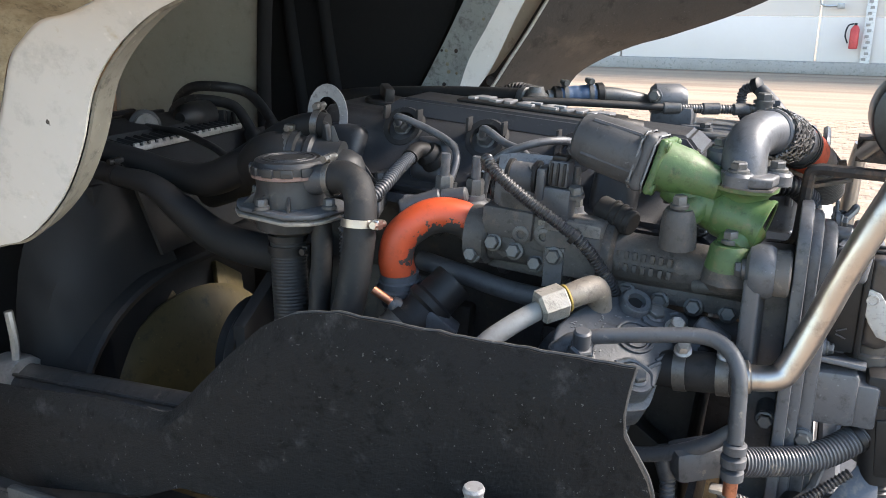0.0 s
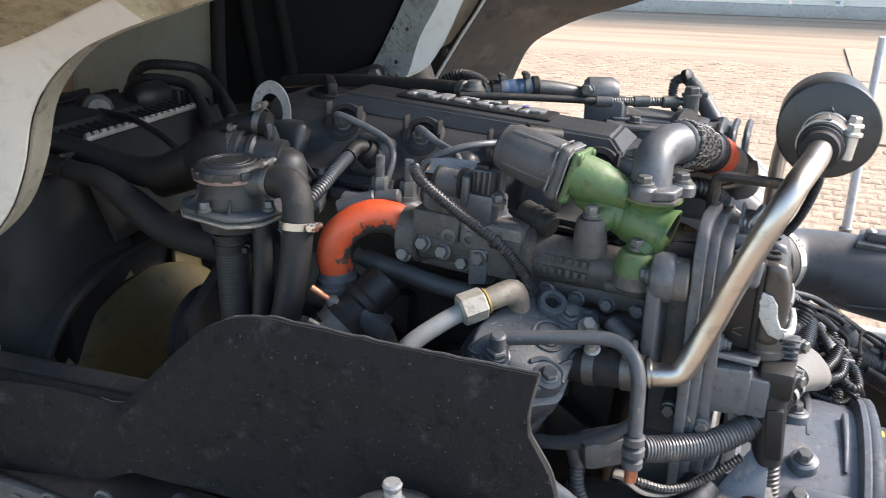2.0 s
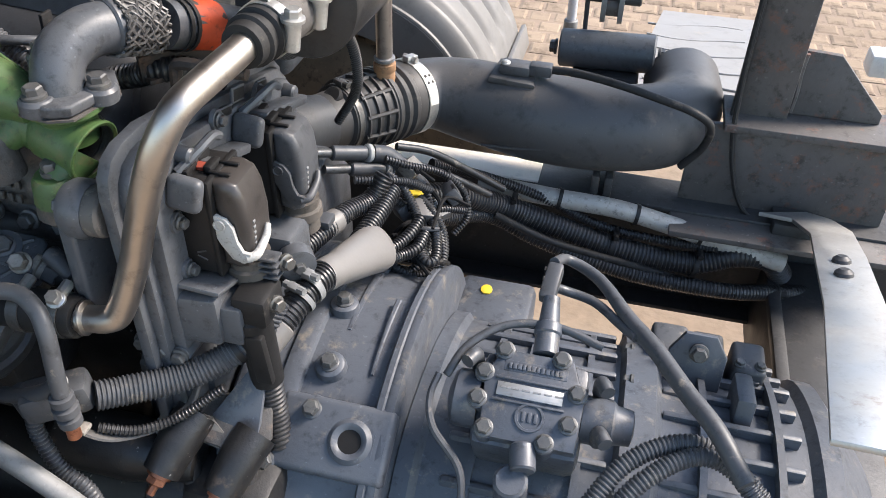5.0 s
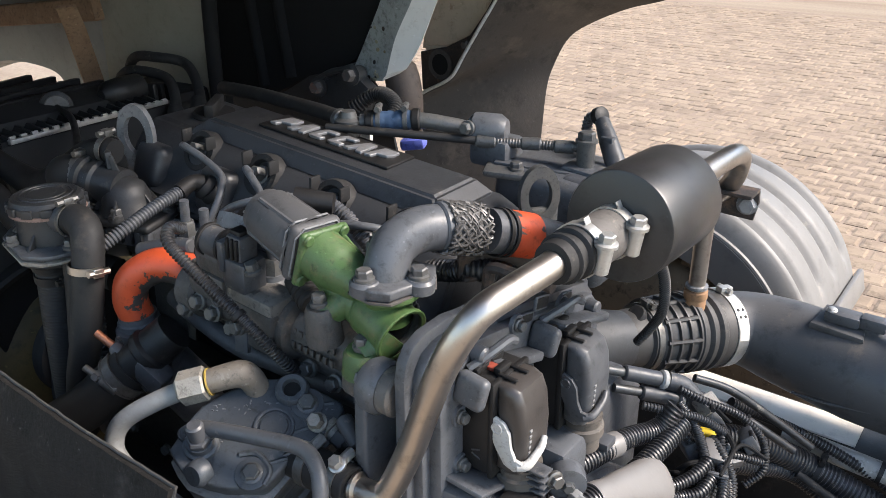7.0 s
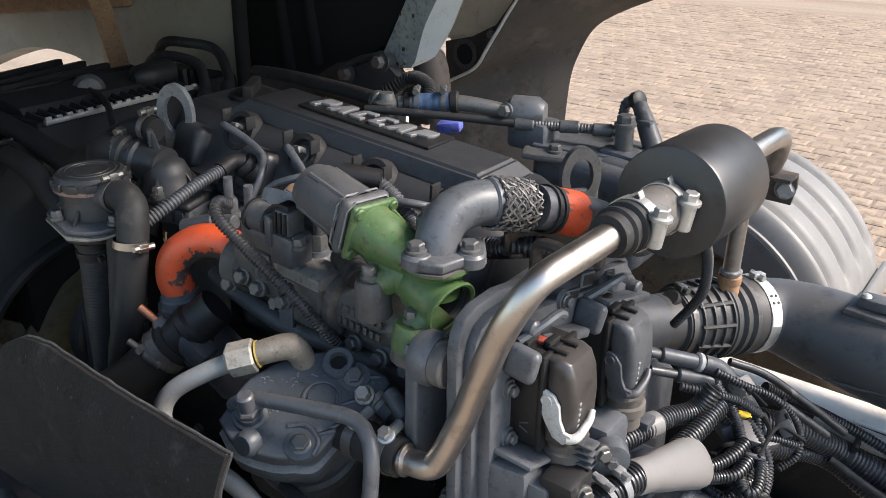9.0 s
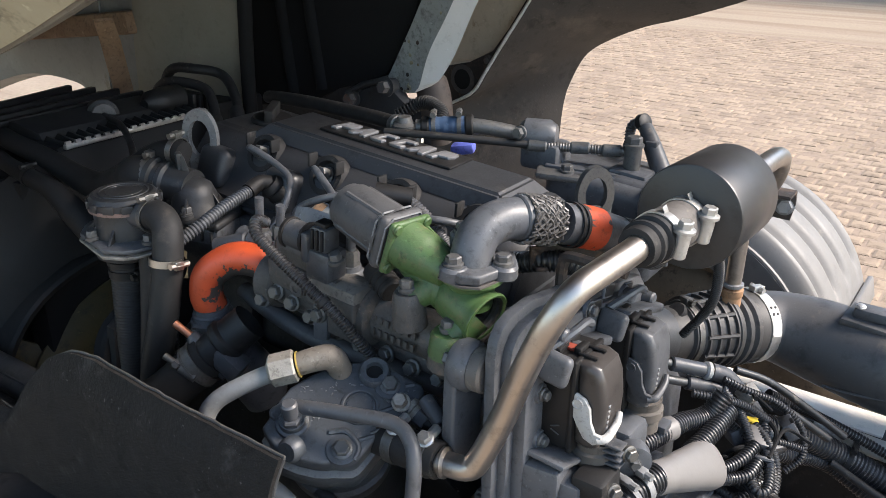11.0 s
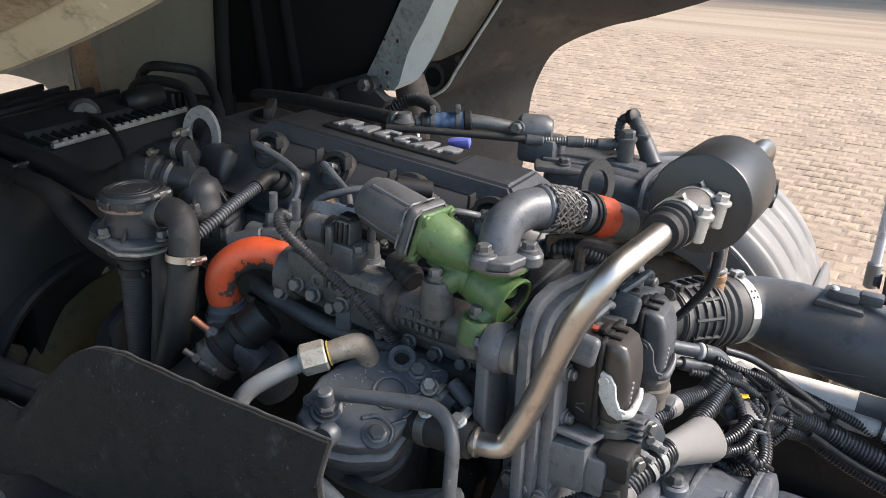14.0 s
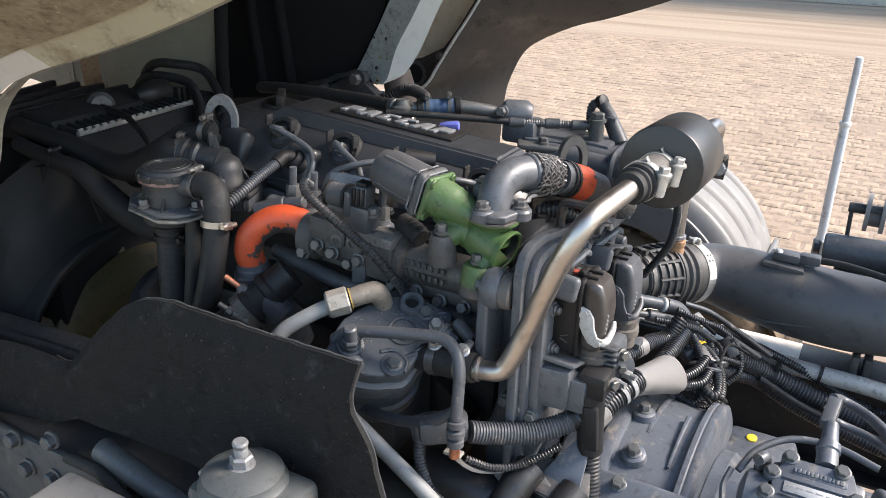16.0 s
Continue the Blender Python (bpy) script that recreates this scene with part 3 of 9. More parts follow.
for k in range(26):
    f, g = rb.uniform(0.05, 0.75), rb.uniform(0.08, 0.9)
    i = int(f * (len(bl) - 1))
    p = bl[i].lerp(bc[i], g)
    part("stone_chip", lathe((p.x, 1.5665, p.z), (rb.uniform(-.2, .2), -1, rb.uniform(-.2, .2)), [(0, rb.uniform(0.002, 0.005)), (0.0012, rb.uniform(0.001, 0.002))], 7), M_OLIVE if k % 3 else M_RUSTY, cab)
part("beam_inside", prism([(-0.90, 1.04), (-0.866, 1.047), (-0.80, 1.056), (-0.733, 1.089), (-0.69, 1.14), (-0.652, 1.19), (-0.52, 1.38), (-0.36, 1.60), (-0.70, 1.60), (-0.86, 1.30)], Matrix(((1, 0, 0, 0), (0, 0, -1, 1.975), (0, 1, 0, 0), (0, 0, 0, 1))), 0.006, 0.002), M_CREAM, cab, "cream inside of the beam with brown stains")
part("beam_fold", tube([(-0.875, 1.955, 1.046), (-0.80, 1.955, 1.058), (-0.737, 1.955, 1.092), (-0.695, 1.955, 1.145), (-0.655, 1.955, 1.20), (-0.53, 1.955, 1.39)], 0.006, 8, 5), M_CREAM, cab)
# black insulation of the engine tunnel
ins = [(-1.40, 0.93), (-1.02, 0.985), (-0.92, 1.035), (-0.83, 1.06), (-0.775, 1.09), (-0.735, 1.15), (-0.70, 1.22), (-0.65, 1.36), (-0.58, 1.58), (-1.0, 1.575), (-1.42, 1.55)]
part("insulation", prism([(x, z) for x, z in ins], Matrix(((1, 0, 0, 0), (0, 0, -1, 1.70), (0, 1, 0, 0), (0, 0, 0, 1))), 0.11, 0.012), M_INSUL, cab, "black engine tunnel insulation")
part("tunnel_apron", sheet([[(-1.30, 1.66, 0.80), (-1.0, 1.66, 0.82), (-0.72, 1.66, 0.86)], [(-1.30, 1.62, 0.93), (-1.0, 1.62, 0.96), (-0.72, 1.62, 1.0)], [(-1.30, 1.60, 1.0), (-1.0, 1.60, 1.02), (-0.76, 1.60, 1.09)]], 0.006), M_FRAME, cab, "dull grey tunnel panel under the insulation")
for k, x in enumerate((-1.06, -0.97)):
    part("insulation_fold", tube([(x, 1.592, 1.0 + 0.03 * k), (x - 0.03, 1.592, 1.25), (x - 0.05, 1.595, 1.57)], 0.016, 10), M_INSUL, cab)
# grey-green inner panel, sealed strap and the far opening
part("inner_panel", sheet([[(-1.50, 1.47, 0.85), (-1.47, 1.46, 1.1), (-1.40, 1.44, 1.4), (-1.36, 1.43, 1.57)], [(-1.25, 1.47, 0.85), (-1.24, 1.46, 1.1), (-1.2, 1.44, 1.4), (-1.17, 1.43, 1.57)], [(-1.10, 1.49, 0.85), (-1.085, 1.48, 1.1), (-1.04, 1.46, 1.4), (-1.015, 1.45, 1.575)]], 0.006), M_CABIN, cab, "grey-green painted inner panel")
part("panel_seal", tube([(-1.098, 1.482, 0.85), (-1.083, 1.472, 1.1), (-1.038, 1.452, 1.4), (-1.012, 1.442, 1.57)], 0.016, 10, 6), M_INSUL, cab, "black rubber edge seal")
part("sealed_strap", sheet([[(-1.500, 1.388, 0.955), (-1.489, 1.393, 0.981), (-1.425, 1.335, 1.125), (-1.40, 1.31, 1.18)], [(-1.505, 1.445, 0.950), (-1.494, 1.447, 0.977), (-1.412, 1.378, 1.126), (-1.385, 1.35, 1.18)]], 0.008), M_SEAL, cab, "brown sealant-covered strap")
part("sealed_rail", box((-1.825, 1.45, 1.108), (0.76, 0.05, 0.055), 0.01, Euler((0, radians(-7.1), 0)).to_matrix()), M_SEAL, cab, "brown sealant-covered rail")
archl = [(-2.6, 0.80), (-2.28, 0.904), (-2.06, 0.955), (-1.84, 0.957), (-1.767, 0.925), (-1.70, 0.87), (-1.66, 0.77)]
al = spline([(x, 0, z) for x, z in archl], 5)
part("front_arch", sheet([[(p.x, 1.56, p.z - 0.012) for p in al], [(p.x, 1.505, p.z) for p in al], [(p.x + 0.008, 1.495, p.z + 0.022) for p in al], [(p.x + 0.02, 1.485, max(p.z + 0.03, 1.32 + 0.124 * (p.x + 1.825) - 0.22)) for p in al], [(p.x + 0.04, 1.475, 1.34) for p in al]], 0.006), M_PANEL, cab, "pale grey front arch panel")
part("arch_side", sheet([[(-1.70, 1.497, 0.70), (-1.70, 1.497, 0.88), (-1.66, 1.49, 1.0), (-1.62, 1.485, 1.34)], [(-1.38, 1.50, 0.70), (-1.38, 1.50, 0.88), (-1.38, 1.50, 1.0), (-1.38, 1.50, 1.34)]], 0.006), M_PANEL, cab)
# floor of the cab overhead and the closed front
part("cab_floor", sheet([[(-2.4, 0.42, 1.55), (-1.0, 0.42, 1.58), (-0.45, 0.42, 1.66), (0.0, 0.42, 1.83), (0.35, 0.42, 2.0)], [(-2.4, 2.3, 1.55), (-1.0, 2.3, 1.58), (-0.45, 2.3, 1.66), (0.0, 2.3, 1.83), (0.35, 2.3, 2.0)]], 0.03), M_INSUL, cab, "black underside of the cab floor")
# panel out of view, added to close the near side and block light
part("cab_side", box((-1.66, 0.44, 1.05), (1.50, 0.05, 1.30), 0.01), M_WHITE, cab)
part("front_wall", box((-2.4, 1.1, 1.45), (0.05, 2.4, 0.80), 0.01), M_CABIN, cab)


# ---- chassis ----
rail_far = thing("chassis_rail", (0.9, 1.52, 0.45), "dark painted far frame rail with a worn bright top flange", "frame rail", "frame rails")
part("web", box((0.9, 1.507, 0.575), (4.2, 0.008, 0.23), 0.002), M_FRAME, rail_far)
part("top_flange", box((0.9, 1.465, 0.694), (4.2, 0.085, 0.008), 0.002), M_FRAME, rail_far)
part("bottom_flange", box((0.9, 1.483, 0.46), (4.2, 0.040, 0.008), 0.002), M_FRAME, rail_far)
part("bright_strip", box((0.140, 1.467, 0.7005), (0.30, 0.062, 0.004), 0.001), M_STRIP, rail_far, "bright bare strip on the flange")
rail_near = thing("chassis_rail", (0.2, 0.62, 0.45), "dark painted near frame rail under the engine", "frame rail", "frame rails")
part("web", box((0.2, 0.60, 0.56), (3.6, 0.008, 0.23), 0.002), M_FRAME, rail_near)
part("top_flange", box((0.2, 0.64, 0.675), (3.6, 0.085, 0.008), 0.002), M_FRAME, rail_near)
part("bottom_flange", box((0.2, 0.64, 0.445), (3.6, 0.085, 0.008), 0.002), M_FRAME, rail_near)

M_TUBE = mat("worn_tube", (0.050, 0.048, 0.046), (0.034, 0.032, 0.030), 0.5, grain=140, blotch=12, bump=0.2, dirt=((0.15, 0.13, 0.11), 0.2))
cross = thing("cross_tube", (-0.85, 0.72, 0.72), "grey worn steel cross tube with a silver clamp at its end", "cross tube")
part("tube", box((-0.885, 0.72, 0.756), (0.53, 0.048, 0.046), 0.013, Euler((radians(24), radians(-2.8), 0)).to_matrix(), seg=3), M_TUBE, cross)
part("weld_seam", tube([(-1.10, 0.700, 0.767), (-0.88, 0.700, 0.778), (-0.66, 0.700, 0.789)], 0.0025, 6, 4), M_TUBE, cross)
part("flat_bar", box((-0.86, 0.715, 0.728), (0.42, 0.045, 0.012), 0.003), M_TUBE, cross)
part("clamp", lathe((-1.01, 0.72, 0.755), (1, 0, 0), [(0, 0.025), (0, 0.034), (0.03, 0.036), (0.045, 0.034), (0.045, 0.025)], 28), M_ZINC, cross, "silver clamp")
part("stud", tube([(-0.975, 0.715, 0.785), (-0.972, 0.715, 0.82), (-0.975, 0.715, 0.86)], 0.006, 8), M_ZINC, cross)

post = thing("steel_post", (0.60, 1.51, 0.74), "dark grey welded steel post with a rusty gusset", "post")
part("upright", box((0.603, 1.515, 1.35), (0.072, 0.065, 1.10), 0.004), M_RUST, post)
part("strip", box((0.562, 1.478, 1.35), (0.008, 0.012, 1.10), 0.001), M_FRAME, post)
part("band", box((0.603, 1.512, 1.11), (0.076, 0.071, 0.003), 0.001), M_PLAS, post)
part("gusset", prism([(0.640, 0.845), (0.640, 0.945), (0.69, 0.942), (0.768, 0.86), (0.768, 0.845)], Matrix(((1, 0, 0, 0), (0, 0, 1, 1.50), (0, 1, 0, 0), (0, 0, 0, 1))), 0.010, 0.001), M_RUST, post, "rusty triangular gusset")
part("weld", tube([(0.641, 1.497, 0.85), (0.642, 1.496, 0.88), (0.640, 1.496, 0.91), (0.641, 1.497, 0.942)], 0.005, 8), M_RUST, post)
part("base_plate", box((0.70, 1.49, 0.838), (0.30, 0.10, 0.012), 0.002), M_RUST, post)
part("stand_web", box((0.66, 1.462, 0.76), (0.30, 0.010, 0.15), 0.002), M_RUST, post)
part("foot_flange", box((0.66, 1.42, 0.688), (0.32, 0.10, 0.010), 0.002), M_RUST, post, "rust-edged foot flange")

brk = thing("rail_bracket", (0.74, 1.30, 0.45), "bare aluminium arm with two dark rivets fixed to the rail", "bracket")
part("plate", prism([(0.629, 1.422), (0.699, 1.441), (0.728, 1.410), (0.744, 1.356), (0.736, 1.247), (0.702, 0.967), (0.640, 0.794), (0.600, 0.800), (0.652, 1.085), (0.685, 1.336), (0.672, 1.400)], Matrix(((1, 0, -0.1, 0), (0, 1, 0.333, 0), (0.1, -0.333, 1, 1.120), (0, 0, 0, 1))), 0.006, 0.001), M_ALU, brk)
part("arm", box((0.68, 1.428, 0.700), (0.06, 0.05, 0.024), 0.003), M_FRAME, brk)
for x, y in ((0.700, 1.226), (0.692, 1.178)):
    part("rivet", lathe((x, y, 0.713 + 0.1 * (x - 0.66) - 0.333 * (y - 1.42) + 0.006), (-0.1, 0.333, 1), [(0, 0.012), (0.005, 0.011), (0.009, 0.006)], 16), M_FRAME, brk)

ins_pipe = thing("insulated_pipe", (0.42, 1.37, 0.69), "grey foil-wrapped pipe with black ties along the rail", "pipe")
part("wrap", tube([(0.20, 1.402, 0.705), (0.229, 1.402, 0.704), (0.326, 1.400, 0.700), (0.421, 1.400, 0.697), (0.515, 1.400, 0.680), (0.609, 1.400, 0.660), (0.68, 1.40, 0.645)], 0.015, 16, 12), M_FOIL, ins_pipe)
for x, z in ((0.33, 0.700), (0.45, 0.692), (0.55, 0.673)):
    part("tie", band((x, 1.400, z), (1, 0.05, -0.15), 0.016, 0.006, screw=False), M_PLAS, ins_pipe)

# front wheel, mudguard and marker pole on the far side
WC = (-0.12, 0.34)
whl = thing("front_wheel", (WC[0], 1.9, GZ), "dusty tan-caked black truck tyre under the mudguard", "wheel")
part("tyre", lathe((WC[0], 1.74, WC[1]), (0, 1, 0), [(0, 0.27), (0.0, 0.34), (0.02, 0.385), (0.045, 0.405), (0.22, 0.405), (0.245, 0.385), (0.265, 0.34), (0.265, 0.27)], 56), mat("dusty_tyre", (0.20, 0.145, 0.09), (0.09, 0.07, 0.05), 0.85, grain=60, blotch=9, bump=0.4), whl)
for k in range(30):
    a = math.tau * k / 30
    part("tread_block", box((WC[0] + 0.409 * math.cos(a), 1.872, WC[1] + 0.409 * math.sin(a)), (0.012, 0.21, 0.062), 0.002, Euler((0, -a, 0)).to_matrix()), bpy.data.materials["dusty_tyre"], whl)
part("rim", lathe((WC[0], 1.80, WC[1]), (0, 1, 0), [(0, 0.10), (0, 0.26), (0.02, 0.27), (0.16, 0.27), (0.16, 0.10)], 40), M_FRAME, whl)

mg = thing("mudguard", (-0.12, 1.9, 0.45), "light grey ribbed plastic mudguard over the front wheel", "mudguard")
GC, GR = (-0.155, 0.575), 0.315


def on_guard(a, y, r):
    return (GC[0] + r * math.cos(radians(a)), y, GC[1] + r * math.sin(radians(a)))


rows_g = []
for j in range(73):
    f = j / 72
    y = 1.760 + 0.36 * f
    r = GR - 0.045 * max(0.0, 1 - f / 0.09) ** 2 - 0.03 * max(0.0, (f - 0.93) / 0.07) ** 2
    row = []
    for a in range(-20, 176, 4):
        run = min(1.0, max(0.0, (a - 22) / 7)) * min(1.0, max(0.0, (112 - a) / 8))
        cut = sum(math.exp(-((y - yk) / 0.0130) ** 2) for yk in (1.808, 1.895, 1.982, 2.068))
        row.append(on_guard(a, y, r - 0.016 * cut * run))
    rows_g.append(row)
part("shell", sheet(rows_g, 0.005), M_FEND, mg)
part("side_wall", sheet([[on_guard(a, 1.758, r) for a in range(-20, 176, 6)] for r in (GR - 0.044, GR - 0.12)], 0.005), M_FEND, mg)
part("edge_lip", tube([on_guard(a, 1.760, GR - 0.042) for a in range(-20, 176, 6)], 0.006, 8, 3), M_FEND, mg)
part("stay", box((0.160, 1.95, 0.645), (0.012, 0.36, 0.05), 0.004, Euler((0, radians(-14), 0)).to_matrix()), M_FEND, mg)

deck = thing("rear_mudguard", (0.55, 1.95, 0.5), "light grey wavy plastic mudguard panel behind the wheel", "mudguard")
part("panel", sheet([[(0.40 + 0.032 * i + 0.006 * j, 1.74 + 0.045 * j, 0.735 - 0.002 * j) for i in range(9)] for j in range(11)], 0.006), M_DECK, deck)
for k in range(5):
    part("wave", tube([(0.43 + 0.05 * i, 1.79 + 0.08 * k + 0.012 * math.sin(i * 1.2 + k), 0.735 - 0.0045 * k) for i in range(5)], 0.0025, 6, 4), M_DECK, deck)
sidebar = thing("side_bar", (1.45, 2.1, 0.45), "white painted side bar on brackets along the truck's edge", "bar")
part("bar", box((1.45, 2.1, 0.69), (1.12, 0.06, 0.05), 0.008), M_WHITE, sidebar)
for x in (1.1, 1.8):
    part("bracket", box((x, 1.80, 0.655), (0.05, 0.60, 0.04), 0.006), M_FRAME, sidebar)

pole = thing("marker_pole", (0.255, 2.25, 0.62), "clear plastic marker pole clipped to the mudguard", "pole")
M_POLE = mat("milky_plastic", (0.56, 0.57, 0.59), (0.48, 0.49, 0.51), 0.25, grain=60, blotch=10, bump=0.03)
part("lower_rod", rod((0.252, 2.25, 0.62), (0.252, 2.25, 0.96), 0.0115, seg=16), M_POLE, pole)
part("upper_rod", rod((0.252, 2.25, 0.96), (0.253, 2.25, 1.125), 0.0095, seg=16, bev=0.002), M_POLE, pole)
part("ring", lathe((0.252, 2.25, 0.952), (0, 0, 1), [(0, 0.0125), (0.003, 0.0145), (0.010, 0.0145), (0.013, 0.0125)], 16), M_WPLAS, pole)
part("socket", rod((0.252, 2.25, 0.58), (0.252, 2.25, 0.645), 0.017, seg=16, bev=0.003), M_GREYP, pole)


# ---- engine ----
SL = radians(4.3)                                    # the engine slopes down to the rear
ME = Matrix.Translation((-0.38, 1.10, 1.10)) @ Euler((0, SL, 0)).to_matrix().to_4x4()
RE = ME.to_3x3()


def at_e(u, v, w):
    return ME @ Vector((u, v, w))


eng = thing("truck_engine", (-0.38, 1.10, 0.45), "dark grey painted four-cylinder diesel truck engine", "engine")


def loft_u(sections, bm=None):
    """Joins outlines in v and w, set at places u along the engine."""
    bm = bm or bmesh.new()
    rings = [[bm.verts.new(at_e(u, v, w)) for v, w in sec] for u, sec in sections]
    n = len(rings[0])
    for p, q in zip(rings, rings[1:]):
        for k in range(n):
            bm.faces.new((p[k], p[(k + 1) % n], q[(k + 1) % n], q[k]))
    bm.faces.new(rings[0][::-1])
    bm.faces.new(rings[-1])
    bmesh.ops.recalc_face_normals(bm, faces=bm.faces)
    return bm


low = [(-0.165, -0.080), (-0.165, -0.066), (-0.142, -0.055), (-0.124, -0.020), (-0.108, -0.002), (-0.088, 0.009), (0.026, 0.009), (0.05, -0.012), (0.11, -0.05), (0.13, -0.080)]
shr = [(v * 0.96, w - 0.010) for v, w in low]
bm = loft_u([(-0.262, shr), (-0.252, low), (0.262, low), (0.285, [(v * 0.97, w - 0.008) for v, w in low]), (0.30, [(v * 0.9, w - 0.022) for v, w in low])])
bmesh.ops.bevel(bm, geom=[e for e in bm.edges if e.calc_face_angle(0) > 0.5], offset=0.006, segments=2, affect="EDGES")
cover = part("valve_cover", bm, M_COVER, eng, "satin dark grey valve cover")
hi = [(-0.092, 0.004), (-0.076, 0.028), (0.006, 0.028), (0.022, 0.004)]
hl = [(-0.100, 0.002), (-0.092, 0.010), (0.018, 0.010), (0.026, 0.002)]
bm = loft_u([(-0.172, hl), (-0.146, hi), (0.240, hi), (0.262, hl)])
bmesh.ops.bevel(bm, geom=[e for e in bm.edges if e.calc_face_angle(0) > 0.3], offset=0.004, segments=2, affect="EDGES")
part("raised_top", bm, M_COVER, cover)
bm = loft_u([(-0.285, [(-0.17, -0.094), (-0.17, -0.082), (0.135, -0.082), (0.135, -0.094)]), (0.305, [(-0.17, -0.094), (-0.17, -0.082), (0.135, -0.082), (0.135, -0.094)])])
part("cover_flange", bm, M_ENG, cover)
PORTS = (-0.126, -0.006, 0.114, 0.234)
for u in PORTS:
    o, ax = at_e(u, -0.112, -0.006), RE @ Vector((0, -0.86, 0.5))
    part("injector_seal", lathe(o - ax * 0.012, ax, [(0, 0.031), (0.010, 0.030), (0.016, 0.027), (0.016, 0.020), (0.008, 0.018), (0.008, 0.012)], 26), M_RUB, cover, "ribbed black rubber injector seal")
    part("injector_nut", hexhead(o, ax, 0.017, 0.016, True), M_BOLT, cover)
    for s in (-1, 1):
        part("seal_fin", box(o + RE @ Vector((s * 0.024, -0.002, 0.018)), (0.004, 0.016, 0.018), 0.001, RE), M_RUB, cover)
for u in (-0.20, -0.066, 0.054, 0.174):
    part("cover_bulge", box(at_e(u, -0.128, -0.042), (0.058, 0.050, 0.062), 0.014, RE @ Euler((radians(-20), 0, 0)).to_matrix(), seg=4), M_COVER, cover)
for u in (-0.245, -0.126, 0.0, 0.114, 0.28):
    part("cover_bolt", hexhead(at_e(u, -0.158, -0.064), RE @ Vector((0, -0.3, 1)), 0.010, 0.007), M_BOLT, cover)

badge = part("badge_plate", box(at_e(0.0375, -0.026, 0.030), (0.226, 0.054, 0.004), 0.0015, RE), M_PLAS, cover, "black badge plate with silver marks")
MARKS = [[(-0.015, -0.016), (-0.005, -0.016), (-0.003, -0.006), (0.012, -0.004), (0.017, 0.004), (0.016, 0.016), (-0.007, 0.016)],
         [(-0.017, -0.016), (-0.008, -0.016), (0.0, -0.004), (0.004, -0.016), (0.013, -0.016), (0.013, 0.016), (0.0, 0.016)],
         [(-0.013, -0.013), (-0.008, -0.016), (0.010, -0.016), (0.012, -0.008), (-0.002, -0.007), (0.001, 0.007), (0.015, 0.008), (0.016, 0.016), (-0.003, 0.016), (-0.008, 0.011)]]
for k, m_ in enumerate((0, 1, 2, 2, 1, 0)):
    part("badge_mark", prism(MARKS[m_], ME @ Matrix.Translation((-0.048 + 0.0335 * k, -0.027, 0.0318)), 0.004, 0.0008), M_SILVER, badge)
# oil filler cap with its wing
cap = part("filler_cap", lathe(at_e(-0.195, -0.030, -0.004), RE @ Vector((0, 0, 1)), [(-0.03, 0.0275), (0.006, 0.0270), (0.008, 0.032), (0.017, 0.032), (0.020, 0.029), (0.020, 0.0)], 28), M_PLAS, cover, "black oil filler cap")
part("cap_wing", box(at_e(-0.195, -0.030, 0.020), (0.014, 0.060, 0.026), 0.003, RE @ Euler((0, 0, radians(35))).to_matrix()), M_PLAS, cap)
part("cap_neck", lathe(at_e(-0.195, -0.030, -0.05), RE @ Vector((0, 0, 1)), [(0, 0.036), (0.046, 0.034)], 24), M_COVER, cap)
# head and block painted darker than the engine paint to stand for shade
part("cylinder_head", box(at_e(0.01, 0.0, -0.145), (0.58, 0.30, 0.105), 0.008, RE), M_SHADE_OILG, eng)
part("engine_block", box(at_e(0.01, 0.02, -0.36), (0.60, 0.32, 0.33), 0.015, RE), M_SHADE_OILG, eng)
for k in range(5):
    part("block_rib", box(at_e(-0.24 + 0.12 * k, -0.145, -0.36), (0.022, 0.03, 0.28), 0.006, RE), M_SHADE_OILG, eng)
part("oil_pan", box(at_e(0.0, -0.03, -0.66), (0.66, 0.52, 0.24), 0.04, RE), M_OIL, eng, "oily black oil pan")
part("side_cover", prism([(-0.30, -0.10), (0.28, -0.10), (0.30, 0.08), (0.20, 0.14), (-0.22, 0.14), (-0.30, 0.06)], ME @ Matrix(((1, 0, 0, 0), (0, 0, -1, -0.150), (0, 1, 0, -0.42), (0, 0, 0, 1))), 0.035, 0.010), M_OIL, eng, "oily black side cover")
for k in range(7):
    part("side_bolt", hexhead(at_e(-0.26 + 0.085 * k, -0.187, -0.50), RE @ Vector((0, -1, 0)), 0.013, 0.009), M_BOLT, eng)
for k in range(6):
    part("head_bolt", hexhead(at_e(-0.25 + 0.1 * k, -0.154, -0.125 - 0.03 * (k % 2)), RE @ Vector((0, -1, 0)), 0.014, 0.009), M_BOLT, eng)

# injector lines
LINES = [
    [(-0.503, 0.968, 1.112), (-0.495, 0.955, 1.122), (-0.460, 0.958, 1.110), (-0.425, 0.955, 1.095), (-0.405, 0.935, 1.082), (-0.403, 0.918, 1.06), (-0.408, 0.90, 1.035)],
    [(-0.384, 0.968, 1.104), (-0.375, 0.955, 1.114), (-0.345, 0.945, 1.100), (-0.315, 0.925, 1.095), (-0.300, 0.91, 1.085)],
    [(-0.265, 0.968, 1.095), (-0.26, 0.95, 1.105), (-0.27, 0.92, 1.112), (-0.30, 0.895, 1.108), (-0.335, 0.885, 1.09), (-0.345, 0.88, 1.06), (-0.348, 0.878, 1.035)],
    [(-0.145, 0.965, 1.085), (-0.14, 0.945, 1.096), (-0.16, 0.925, 1.103), (-0.19, 0.915, 1.10), (-0.215, 0.905, 1.085)],
]
